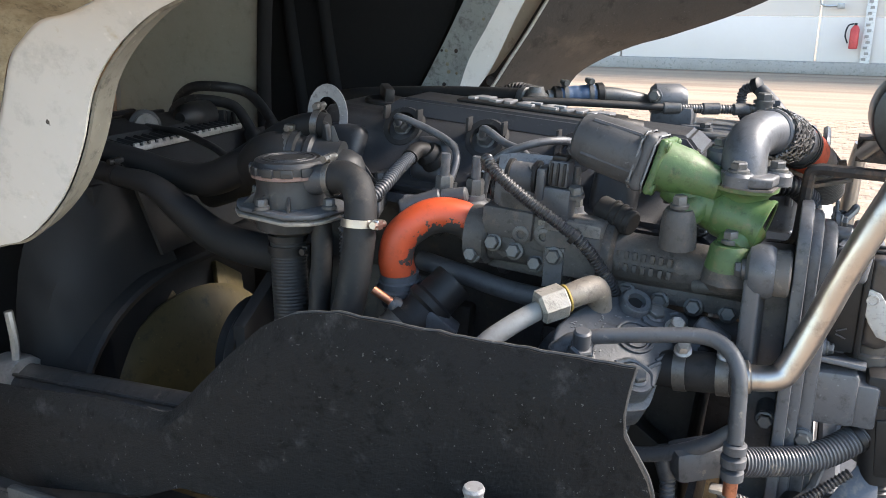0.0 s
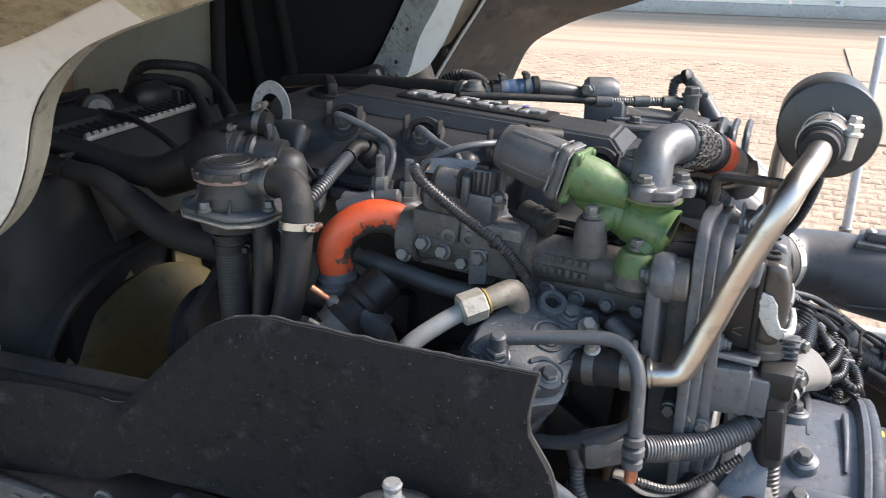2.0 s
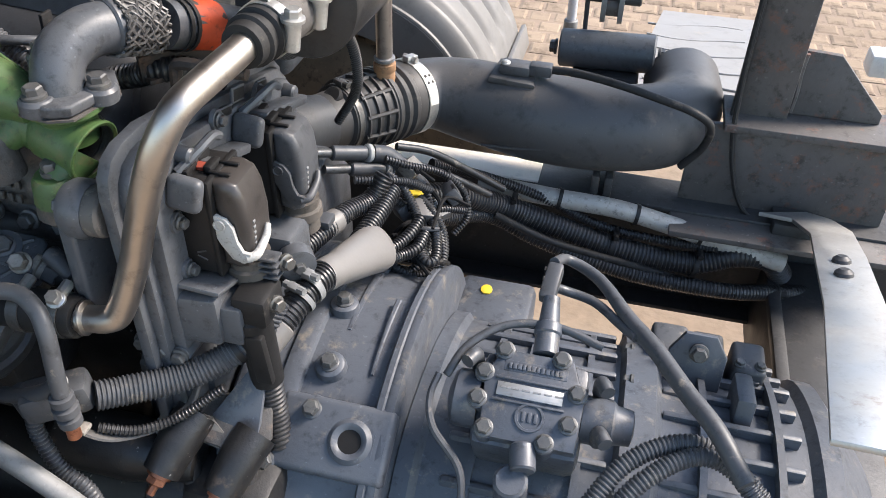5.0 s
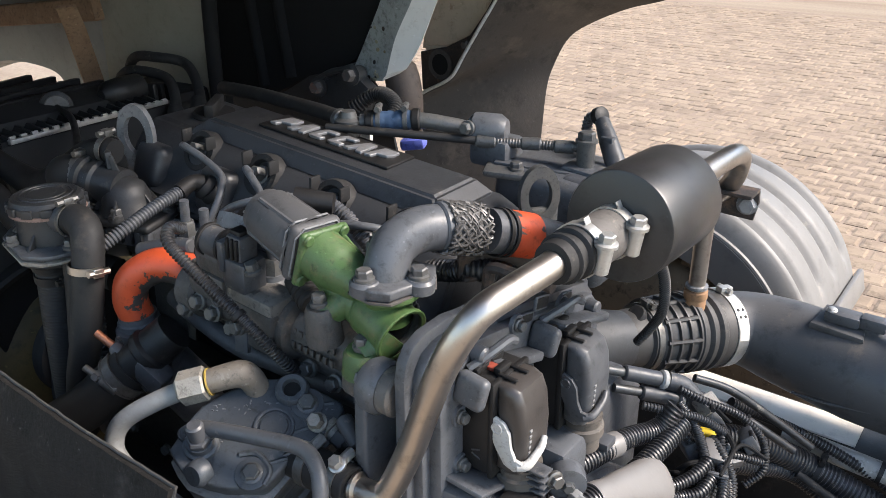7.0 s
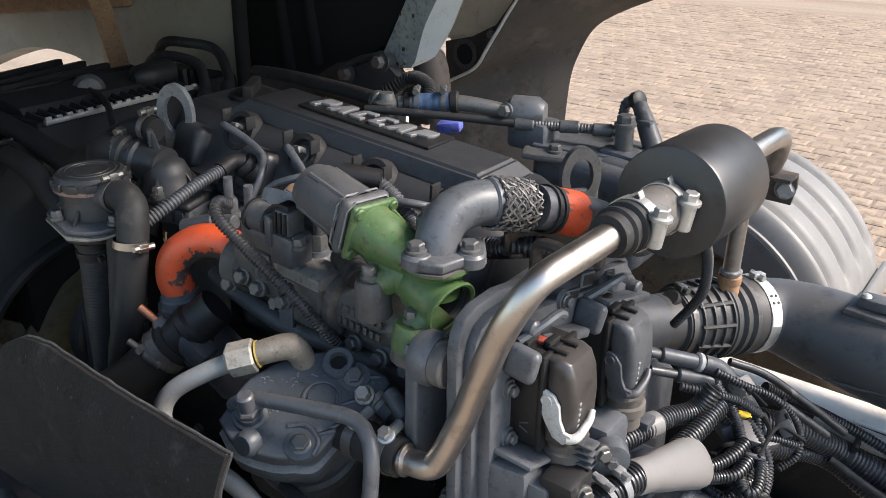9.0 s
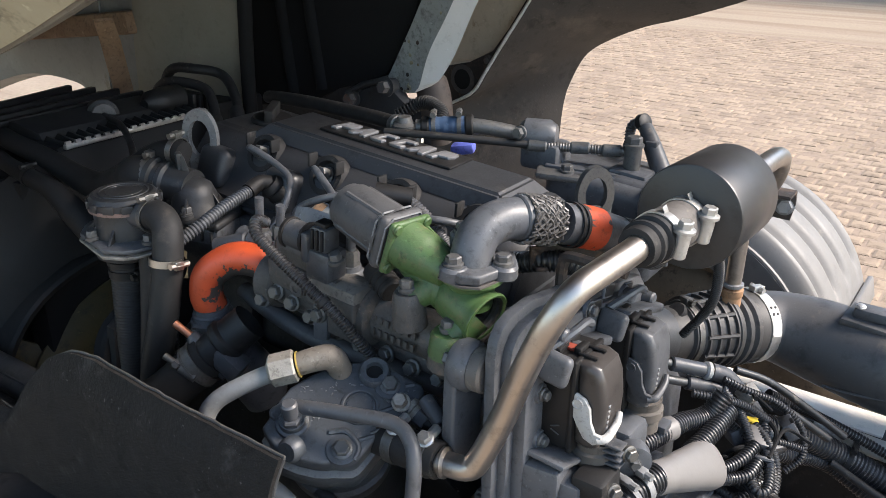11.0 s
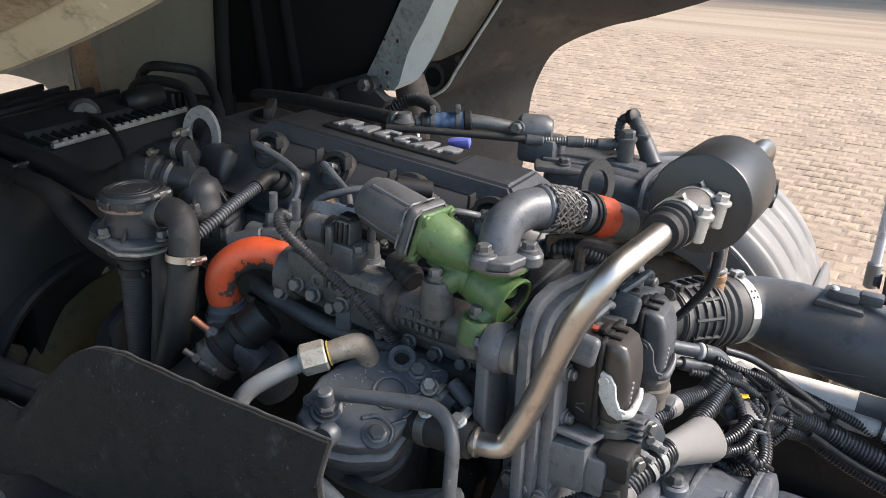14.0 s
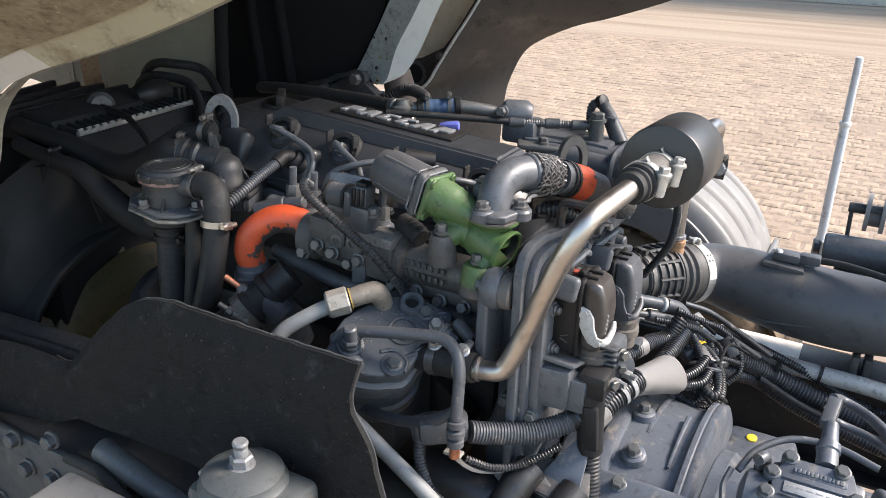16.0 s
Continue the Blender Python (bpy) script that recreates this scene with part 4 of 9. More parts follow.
for ln in LINES:
    part("injector_line", tube(ln, 0.0048, 10), M_ENG, eng, "dark grey steel injector line")
for p in ((-0.405, 0.916, 1.052), (-0.347, 0.880, 1.045)):
    part("line_nut", hexhead(p, (-0.1, -0.2, -1), 0.016, 0.022, False), M_BOLT, eng)
part("fuel_rail", rod((-0.46, 0.895, 1.02), (-0.20, 0.905, 1.005), 0.016, seg=20, bev=0.003), M_ENG, eng)

# intake casting with flanges and bolts along the head
man = part("intake_manifold", tube([(-0.335, 0.845, 1.012), (-0.26, 0.85, 1.008), (-0.17, 0.858, 1.002), (-0.05, 0.868, 0.992)], 0.027, 24, 4), M_CAST, eng, "brown-black cast intake manifold")
part("manifold_rail", box((-0.185, 0.862, 0.972), (0.29, 0.030, 0.022), 0.006, RE), M_CAST, man)
part("manifold_collar", lathe((-0.345, 0.843, 1.013), (1, 0.03, -0.05), [(0, 0.026), (0.0, 0.033), (0.022, 0.033), (0.026, 0.028)], 26), M_CAST, man)
part("manifold_collar", lathe((-0.205, 0.855, 1.005), (1, 0.05, -0.06), [(0, 0.028), (0.0, 0.036), (0.020, 0.036), (0.024, 0.030)], 26), M_CAST, man)
part("manifold_pad", box((-0.222, 0.838, 1.034), (0.062, 0.042, 0.022), 0.003, RE), M_DUSTY, man, "dust-covered pad")
part("pad_bracket", box((-0.222, 0.822, 1.008), (0.060, 0.014, 0.048), 0.003, RE), M_CAST, man)
part("manifold_block", box((-0.295, 0.838, 1.035), (0.060, 0.042, 0.034), 0.005, RE), M_CAST, man)
part("manifold_web", prism([(-0.318, 1.046), (-0.320, 1.006), (-0.300, 0.992), (-0.268, 1.006), (-0.240, 1.004), (-0.222, 1.012), (-0.222, 1.046)], Matrix(((1, 0, 0, 0), (0, 0, 1, 0.822), (0, 1, 0, 0), (0, 0, 0, 1))), 0.014, 0.004, seg=3), M_CAST, man)
for x, z in ((-0.278, 1.025), (-0.2525, 1.025)):
    part("socket_bolt", lathe((x, 0.822, z), (0, -1, 0), [(-0.002, 0.0125), (0.001, 0.0125), (0.002, 0.0095), (0.006, 0.0095), (0.0065, 0.0085), (0.0065, 0.0048), (0.003, 0.0045), (0.003, 0.0)], 20, caps=False), M_BOLT, man)
part("paint_flake", box((-0.283, 0.8215, 1.041), (0.026, 0.0012, 0.005), 0.0003), M_NUT, man, "pale flaked paint")
part("paint_flake", box((-0.254, 0.8215, 1.039), (0.012, 0.0012, 0.006), 0.0003), M_NUT, man)
part("strap_bracket", prism([(-0.249, 1.015), (-0.228, 1.016), (-0.230, 0.975), (-0.252, 0.970)], Matrix(((1, 0, 0, 0), (0, 0, -1, 0.819), (0, 1, 0, 0), (0, 0, 0, 1))), 0.006, 0.002), M_ENG, man, "grey strap bracket")
part("strap_bolt", hexhead((-0.2385, 0.812, 1.007), (0, -1, 0.1), 0.014, 0.009), M_BOLT, man)
for x, y in ((-0.394, 0.872), (-0.353, 0.868), (-0.234, 0.862)):
    pb = part("pump_boss", lathe((x - 0.003, y, 1.018), (0.05, 0, 1), [(0, 0.020), (0.024, 0.019), (0.028, 0.014), (0.034, 0.013)], 24), M_ENG, eng)
    part("pump_nut", hexhead((x, y, 1.050), (0.06, 0, 1), 0.0185, 0.020, False), M_BOLT, pb)
    part("pump_stem", rod((x + 0.001, y, 1.068), (x + 0.003, y, 1.096), 0.0055, seg=10), M_ENG, pb)
hs = part("pump_solenoid", rod((-0.300, 0.832, 1.086), (-0.262, 0.832, 1.084), 0.0165, seg=26, bev=0.002), M_LOOM, eng, "dark grey ribbed solenoid")
for k in range(2):
    part("solenoid_ring", lathe((-0.299 + 0.030 * k, 0.832, 1.086), (1, 0, -0.05), [(0, 0.016), (0.001, 0.0185), (0.005, 0.0185), (0.006, 0.016)], 26), M_PLAS, hs)
part("solenoid_clip", box((-0.258, 0.828, 1.082), (0.010, 0.030, 0.036), 0.003, RE), M_LOOM, hs)
part("solenoid_foot", box((-0.280, 0.838, 1.060), (0.056, 0.034, 0.022), 0.004, RE), M_CAST, hs)
part("foil_shield", sheet([[(-0.322, 0.870, 1.100), (-0.30, 0.868, 1.104), (-0.255, 0.868, 1.103)], [(-0.322, 0.862, 1.084), (-0.30, 0.860, 1.088), (-0.255, 0.860, 1.086)]], 0.0012), M_EYE, eng, "dull foil heat shield")
for x, z, y in ((-0.31, 1.012, 0.818), (-0.285, 1.005, 0.818), (-0.262, 0.992, 0.824), (-0.335, 0.995, 0.818), (-0.235, 0.975, 0.838), (-0.20, 0.970, 0.838), (-0.165, 0.968, 0.84), (-0.13, 0.962, 0.842), (-0.095, 0.960, 0.845), (-0.06, 0.957, 0.848)):
    part("manifold_bolt", hexhead((x, y, z), (0, -1, 0.25), 0.014, 0.010), M_BOLT, man)
for k in range(7):
    part("cast_mark", box((-0.175 + 0.009 * k, 0.833, 1.012 - 0.0006 * k), (0.005, 0.003, 0.009), 0.0008, RE), M_CAST, man)
    part("cast_mark", box((-0.175 + 0.009 * k, 0.830, 0.999 - 0.0006 * k), (0.005, 0.003, 0.009), 0.0008, RE), M_CAST, man)
part("lower_pipe", tube([(-0.42, 0.86, 0.965), (-0.36, 0.85, 0.958), (-0.29, 0.85, 0.945), (-0.20, 0.86, 0.938), (-0.08, 0.87, 0.93), (0.0, 0.875, 0.925)], 0.012, 14), M_MOTOR, eng)
sol = part("solenoid_body", box((-0.243, 0.832, 1.062), (0.034, 0.032, 0.036), 0.004, RE), M_LOOM, eng, "dark grey solenoid")
part("solenoid_base", rod((-0.243, 0.834, 1.02), (-0.243, 0.833, 1.05), 0.013, seg=16), M_BOLT, sol)
part("solenoid_plug", box((-0.240, 0.830, 1.094), (0.022, 0.024, 0.028), 0.003, RE), M_LOOM, sol)
for k in range(3):
    part("plug_rib", box((-0.247 + 0.007 * k, 0.817, 1.094), (0.003, 0.004, 0.024), 0.001, RE), M_PLAS, sol)
part("plug_clip", box((-0.240, 0.830, 1.110), (0.016, 0.016, 0.006), 0.002, RE), M_PLAS, sol)
part("body_bolt", hexhead((-0.222, 0.826, 1.072), (0, -0.2, 1), 0.013, 0.010), M_BOLT, sol)
sol2 = part("sensor_block", box((-0.288, 0.836, 1.066), (0.050, 0.030, 0.028), 0.005, RE), M_LOOM, eng, "dark grey sensor block")
part("sensor_neck", rod((-0.318, 0.836, 1.068), (-0.300, 0.836, 1.067), 0.012, seg=16, bev=0.002), M_PLAS, sol2)
part("sensor_cap", lathe((-0.272, 0.832, 1.078), (0.3, -0.3, 0.9), [(0, 0.012), (0.010, 0.012), (0.012, 0.009), (0.022, 0.008)], 18), M_LOOM, sol2)
part("sensor_lock", box((-0.290, 0.826, 1.084), (0.020, 0.012, 0.008), 0.002, RE), M_PLAS, sol2)
part("side_sensor", rod((-0.205, 0.868, 1.052), (-0.165, 0.852, 1.040), 0.014, seg=18, bev=0.002), M_RUB, eng)
for k in range(3):
    part("sensor_ring", lathe((-0.190 + 0.008 * k, 0.862 - 0.003 * k, 1.048 - 0.0025 * k), (0.9, -0.36, -0.27), [(0, 0.0135), (0.001, 0.0155), (0.003, 0.0155), (0.004, 0.0135)], 18), M_RUB, eng)
# orange hose and its outlet flange
part("orange_elbow", tube([(-0.338, 0.846, 1.016), (-0.362, 0.836, 1.031), (-0.390, 0.822, 1.031), (-0.415, 0.806, 1.012), (-0.423, 0.802, 0.985), (-0.421, 0.806, 0.962)], 0.0205, 24, 8), M_ELBOW, eng, "flaking orange painted elbow pipe")
part("elbow_flange", lathe((-0.421, 0.806, 0.966), (0.02, 0.06, -1), [(0, 0.0205), (0, 0.0225), (0.007, 0.0225), (0.009, 0.0250), (0.016, 0.0250), (0.018, 0.029), (0.028, 0.029)], 28), M_ENG, eng)
for a in (0.4, 2.5, 4.6):
    part("elbow_bolt", hexhead((-0.421 + 0.0265 * math.cos(a), 0.808 + 0.0265 * math.sin(a), 0.940), (0, 0, 1), 0.010, 0.006), M_BOLT, eng)
part("thermostat_body", lathe((-0.418, 0.812, 0.938), (0.25, 0.35, -1), [(0, 0.029), (0.008, 0.029), (0.012, 0.025), (0.05, 0.028), (0.09, 0.034), (0.13, 0.03)], 28), M_ENG, eng)
h0, hx = Vector((-0.368, 0.790, 0.945)), Vector((-0.52, -0.58, -0.63)).normalized()
part("hose_neck", lathe(h0 + hx * -0.03, hx, [(0, 0.024), (0.03, 0.025), (0.034, 0.029), (0.042, 0.029), (0.046, 0.025), (0.07, 0.025)], 28), M_PLAS, eng)
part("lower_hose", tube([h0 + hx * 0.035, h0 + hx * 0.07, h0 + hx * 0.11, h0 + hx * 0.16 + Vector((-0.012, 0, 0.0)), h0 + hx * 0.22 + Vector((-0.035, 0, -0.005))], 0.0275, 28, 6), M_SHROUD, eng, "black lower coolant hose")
clampo = part("hose_clamp", band(h0 + hx * 0.052, hx, 0.0282, 0.014, 0.0016, screw=False), M_CLAMP, eng, "bright steel hose clamp")
part("clamp_rim", band(h0 + hx * 0.046, hx, 0.0297, 0.0025, 0.001, screw=False), M_CLAMP, clampo)
part("clamp_rim", band(h0 + hx * 0.058, hx, 0.0297, 0.0025, 0.001, screw=False), M_CLAMP, clampo)
part("clamp_bolt", rod((-0.416, 0.727, 0.932), (-0.392, 0.735, 0.917), 0.0042, seg=10), M_CLAMP, clampo)
part("clamp_barrel", rod((-0.396, 0.733, 0.920), (-0.378, 0.740, 0.908), 0.0068, seg=12, bev=0.001), M_BOLT, clampo)
part("clamp_nut", hexhead((-0.398, 0.7325, 0.921), (-0.8, -0.25, 0.5), 0.012, 0.008, False), M_BOLT, clampo)
part("copper_stub", rod((-0.428, 0.755, 0.960), (-0.408, 0.762, 0.945), 0.0048, seg=10), M_COPPER, eng, "bare copper stub")
send = part("sender", lathe((-0.409, 0.762, 0.946), (0.72, 0.22, -0.60), [(0, 0.007), (0.006, 0.0095), (0.016, 0.0095), (0.018, 0.012), (0.026, 0.012), (0.028, 0.009), (0.055, 0.010), (0.058, 0.014), (0.066, 0.014)], 16), M_LOOM, eng, "grey ribbed sender")
part("sender_nut", hexhead((-0.388, 0.769, 0.928), (0.72, 0.22, -0.60), 0.020, 0.010, False), M_LOOM, send)
part("side_valve", box((-0.356, 0.775, 0.922), (0.040, 0.030, 0.026), 0.005, Euler((0, radians(38), radians(16))).to_matrix()), M_LOOM, eng)
# ---- exhaust-gas valve in green primer with its dark motor ----
egr = thing("exhaust_gas_valve", (-0.08, 0.845, 1.0), "green primed exhaust gas valve with a dark grey motor", "valve")
a0, a1 = Vector((-0.227, 0.850, 1.131)), Vector((-0.155, 0.844, 1.112))
axm = (a1 - a0).normalized()
fu = Vector((0.10, 0.97, -0.10))
fu = (fu - axm * fu.dot(axm)).normalized()
fm = Matrix((fu, axm.cross(fu), axm)).transposed()
mot = part("motor", lathe(a0, axm, [(-0.002, 0.0), (-0.002, 0.018), (0.002, 0.0245), (0.010, 0.0270), (0.012, 0.0285), (0.030, 0.0290), (0.032, 0.0298), (0.074, 0.0305)], 36, caps=False), M_MOTOR, egr, "dark grey actuator motor")
for an in (0.9, 2.2, 3.6, 5.0):
    d = fm @ Vector((math.cos(an), math.sin(an), 0))
    part("motor_fin", rod(a0 + axm * 0.014 + d * 0.0278, a0 + axm * 0.07 + d * 0.0295, 0.0026, seg=6), M_MOTOR, mot)
part("motor_flange", box(a0 + axm * 0.078, (0.060, 0.060, 0.014), 0.009, fm, seg=3), M_MOTOR, mot)
for sx, sy in ((-1, -1), (1, -1), (1, 1), (-1, 1)):
    part("motor_screw", hexhead(a0 + axm * 0.072 + fm @ Vector((sx * 0.0225, sy * 0.0225, 0)), -axm, 0.007, 0.005), M_BOLT, mot)
for s in (0.0705, 0.0845):
    e = 0.0290
    part("worn_edge", tube([a0 + axm * s + fm @ Vector((x * e, y * e, 0)) for x, y in ((-1, -0.7), (-1, 0.7), (-0.7, 1), (0.7, 1), (1, 0.7), (1, -0.7), (0.7, -1), (-0.7, -1), (-1, -0.7))], 0.0013, 5, 3, straight=True), M_CHALK, mot)
part("motor_plug", rod(a0 + axm * 0.02 + Vector((0.0, 0.03, 0.012)), a0 + axm * 0.055 + Vector((0.0, 0.055, 0.016)), 0.013, 0.011, seg=14), M_PLAS, mot, "black connector plug")
g0 = a0 + axm * 0.087
part("green_flange", box(g0 + axm * 0.004, (0.058, 0.058, 0.008), 0.009, fm, seg=3), M_GREEN, egr)
part("green_neck", lathe(g0 + axm * 0.006, axm, [(0, 0.0275), (0.004, 0.0262), (0.026, 0.0252), (0.029, 0.0236), (0.044, 0.0205), (0.060, 0.0165), (0.066, 0.008), (0.067, 0.0)], 28), M_GREEN, egr)
for sx, sy in ((-1, -1), (1, -1), (1, 1), (-1, 1)):
    part("green_boss", rod(g0 + fm @ Vector((sx * 0.0225, sy * 0.0225, 0)), g0 + fm @ Vector((sx * 0.0225, sy * 0.0225, 0.0105)), 0.0062, seg=14, bev=0.0015), M_GREEN, egr)
part("green_body", lathe((-0.059, 0.848, 1.096), (-0.06, 0.02, -1), [(0, 0.034), (0.004, 0.034), (0.006, 0.030), (0.012, 0.025), (0.036, 0.023), (0.040, 0.012), (0.041, 0.0)], 28), M_GREEN, egr)
part("green_bridge", tube([(-0.128, 0.843, 1.091), (-0.108, 0.840, 1.080), (-0.090, 0.842, 1.070), (-0.072, 0.846, 1.062)], [0.0185, 0.0185, 0.0205, 0.0240], 22), M_GREEN, egr)
part("green_rib", tube([(-0.136, 0.868, 1.122), (-0.118, 0.862, 1.116), (-0.098, 0.856, 1.110), (-0.082, 0.852, 1.100)], 0.0040, 8), M_GREEN, egr)
part("green_rib", tube([(-0.130, 0.821, 1.098), (-0.115, 0.823, 1.092), (-0.100, 0.826, 1.084)], 0.0032, 8), M_GREEN, egr)
MO, MN = Vector((-0.0350, 0.8390, 1.0540)), Vector((0.95, -0.14, -0.29)).normalized()
mouth = part("green_mouth", lathe(MO, MN, [(-0.062, 0.0), (-0.060, 0.012), (-0.054, 0.0215), (-0.044, 0.0265), (-0.016, 0.0275), (-0.006, 0.0272), (-0.003, 0.0292), (0.0, 0.0294), (0.0008, 0.0280), (0.0, 0.0252), (-0.030, 0.0230), (-0.030, 0.0)], 36, caps=False), M_GREEN, egr)
part("mouth_bore", lathe(MO, MN, [(-0.0295, 0.0), (-0.029, 0.0226), (-0.0012, 0.0249)], 30, caps=False), M_RUSTY, mouth, "dark brown-black bore")
part("mouth_ring", lathe(MO, MN, [(-0.012, 0.0240), (-0.010, 0.0222), (-0.006, 0.0222), (-0.004, 0.0244)], 30, caps=False), M_SHADE_OILG, mouth)
for (x, y, z), r, q in (((-0.063, 0.816, 1.036), 0.0180, (-0.054, 0.840, 1.052)), ((-0.1135, 0.814, 1.066), 0.0145, (-0.098, 0.838, 1.074))):
    part("foot", lathe((x, y, z), (0, -0.10, 1), [(-0.034 if r < 0.015 else -0.018, r * 1.28), (-0.012, r * 1.2), (0.002, r * 1.06), (0.006, r * 0.88)], 22), M_GREEN if r > 0.015 else M_CAST, egr)
    part("green_lug", tube([(x, y, z - 0.003), ((x + q[0]) / 2, (y + q[1]) / 2, (z + q[2]) / 2 - 0.003), q], [r * 0.90, r * 1.02, r * 1.25], 20, 5), M_GREEN, egr)
for (x, y, z), r in (((-0.063, 0.820, 1.018), 0.0235),):
    part("cast_foot", lathe((x, y, z), (0, 0, -1), [(-0.002, r * 0.95), (0.004, r), (0.016, r * 1.08), (0.026, r * 0.7)], 20), M_CAST, egr, "brown cast mounting foot")
for p, ax in (((-0.063, 0.815, 1.045), (0, -0.1, 1)), ((-0.1135, 0.813, 1.075), (0, -0.1, 1))):
    part("valve_bolt", hexhead(p, ax, 0.013, 0.010), M_BOLT, egr)
ml = thing("motor_loom", (-0.19, 0.92, 1.05), "grey corrugated conduit from the actuator motor", "cable conduit")
part("conduit", tube([(-0.225, 0.905, 1.118), (-0.213, 0.925, 1.118), (-0.188, 0.93, 1.107), (-0.169, 0.93, 1.092), (-0.153, 0.93, 1.078), (-0.140, 0.935, 1.05)], 0.0085, 14, 10, ribs=(0.0042, 0.0013)), M_LOOM, ml)
ml2 = thing("rear_loom", (-0.05, 0.96, 1.0), "thick black corrugated conduit behind the elbow", "cable conduit")
part("conduit", tube([(-0.13, 0.955, 1.035), (-0.092, 0.960, 1.056), (-0.066, 0.962, 1.063), (-0.039, 0.962, 1.072), (-0.015, 0.975, 1.070), (0.005, 1.0, 1.05)], 0.0125, 16, 10, ribs=(0.005, 0.0016)), M_BLK, ml2)
elb = thing("exhaust_gas_elbow", (-0.05, 0.85, 1.10), "satin grey elbow pipe with a wire-mesh sleeve and orange band", "pipe")
part("flange", prism([(-0.034, -0.030), (-0.010, -0.040), (0.008, -0.036), (0.036, 0.010), (0.028, 0.034), (-0.026, 0.034), (-0.036, 0.010)], Matrix.Translation((-0.052, 0.852, 1.097)) @ Euler((0, radians(4), radians(20))).to_matrix().to_4x4(), 0.011, 0.003, seg=3), M_ENG, elb)
part("gasket", prism([(-0.035, -0.031), (-0.010, -0.041), (0.009, -0.037), (0.037, 0.010), (0.029, 0.035), (-0.027, 0.035), (-0.037, 0.010)], Matrix.Translation((-0.052, 0.852, 1.0945)) @ Euler((0, radians(4), radians(20))).to_matrix().to_4x4(), 0.002), M_RUST, elb, "rusty gasket edge")
for p in ((-0.063, 0.822, 1.098), (-0.030, 0.860, 1.095), (-0.085, 0.871, 1.112)):
    part("flange_lobe", lathe(p, (0.07, 0, 1), [(0, 0.0145), (0.010, 0.0145), (0.013, 0.012)], 22), M_ENG, elb)
part("lobe_post", rod((-0.085, 0.871, 1.092), (-0.085, 0.871, 1.114), 0.0140, seg=20), M_ENG, elb)
for p in ((-0.063, 0.822, 1.112), (-0.030, 0.860, 1.109), (-0.085, 0.871, 1.126)):
    part("flange_bolt", hexhead(p, (0, 0, 1), 0.014, 0.009), M_BOLT, elb)
EL = [(-0.059, 0.845, 1.092), (-0.061, 0.852, 1.116), (-0.060, 0.866, 1.132), (-0.052, 0.889, 1.139), (-0.040, 0.912, 1.137)]
part("elbow", tube(EL, [0.0225, 0.0215, 0.0215, 0.022, 0.0225], 26, 8), M_ENG, elb)
part("elbow_bead", lathe((-0.043, 0.905, 1.1385), (0.42, 0.88, -0.10), [(0, 0.0222), (0.002, 0.0240), (0.006, 0.0240), (0.008, 0.0225)], 28), M_ENG, elb)
part("mesh_sleeve", tube([(-0.040, 0.908, 1.138), (-0.033, 0.926, 1.134), (-0.026, 0.944, 1.127)], 0.0242, 26, 8), M_CAST, elb, "knitted wire mesh sleeve")
rngm = random.Random(3)
bmm = bmesh.new()
c0, c1 = Vector((-0.0405, 0.906, 1.1385)), Vector((-0.025, 0.946, 1.1265))
fx = frame_to(c1 - c0)
for s in (-1, 1):
    for k in range(20):
        pts = []
        for i in range(9):
            a = math.tau * (k / 20) + s * 1.7 * i / 8 + rngm.uniform(-0.12, 0.12)
            pts.append(c0 + (c1 - c0) * (i / 8) + fx @ Vector((math.cos(a), math.sin(a), 0)) * (0.0245 + 0.0012 * ((i + (s > 0)) % 2)))
        tube(pts, 0.0015, 5, 2, bm=bmm)
tagged(part("mesh_wire", bmm, M_MESH, elb, "frayed wire mesh"), kind="stuff")
part("rear_pipe", tube([(-0.021, 0.955, 1.123), (-0.012, 0.985, 1.112), (-0.004, 1.012, 1.101), (0.006, 1.045, 1.085)], 0.0225, 24, 8), M_ENG, elb)
part("orange_band", tube([(-0.015, 0.980, 1.1135), (-0.010, 0.996, 1.1075), (-0.005, 1.011, 1.1015)], 0.0240, 26, 6), M_ORANGE, elb, "scuffed orange band")
for p in ((-0.0165, 0.968, 1.118), (-0.0145, 0.976, 1.115)):
    part("band_clamp", band(p, (0.3, 0.9, -0.3), 0.0238, 0.004, screw=False), M_RUB, elb)
part("rear_mesh", tube([(0.006, 1.045, 1.085), (0.016, 1.085, 1.066), (0.02, 1.13, 1.04)], 0.0235, 20, 6, ribs=(0.006, 0.002)), M_CAST, elb)

# ---- black drum with stainless pipe ----
drum = thing("sound_damper", (0.107, 1.03, 1.10), "satin black cylindrical sound damper with steel pipe ends", "damper")
d0, dax = Vector((0.1066, 0.9774, 1.151)), Vector((0.0073, 0.9985, -0.0546)).normalized()
part("drum", lathe(d0, dax, [(0, 0.0), (0, 0.0505), (0.0008, 0.0524), (0.003, 0.0535), (0.115, 0.0535), (0.1178, 0.0522), (0.1185, 0.0)], 72, caps=False), M_BLACK, drum)
part("inlet_stub", rod((0.100, 0.938, 1.149), d0 + dax * 0.003, 0.0185, seg=28), M_SLEEVE, drum, "dusty inlet stub")
part("outlet_pipe", tube([d0 + dax * 0.10, (0.108, 1.15, 1.144), (0.110, 1.23, 1.143), (0.111, 1.278, 1.140), (0.110, 1.303, 1.129), (0.104, 1.318, 1.104), (0.090, 1.335, 1.078), (0.066, 1.352, 1.050)], 0.0130, 24, 8), M_STEEL, drum, "polished steel outlet pipe")
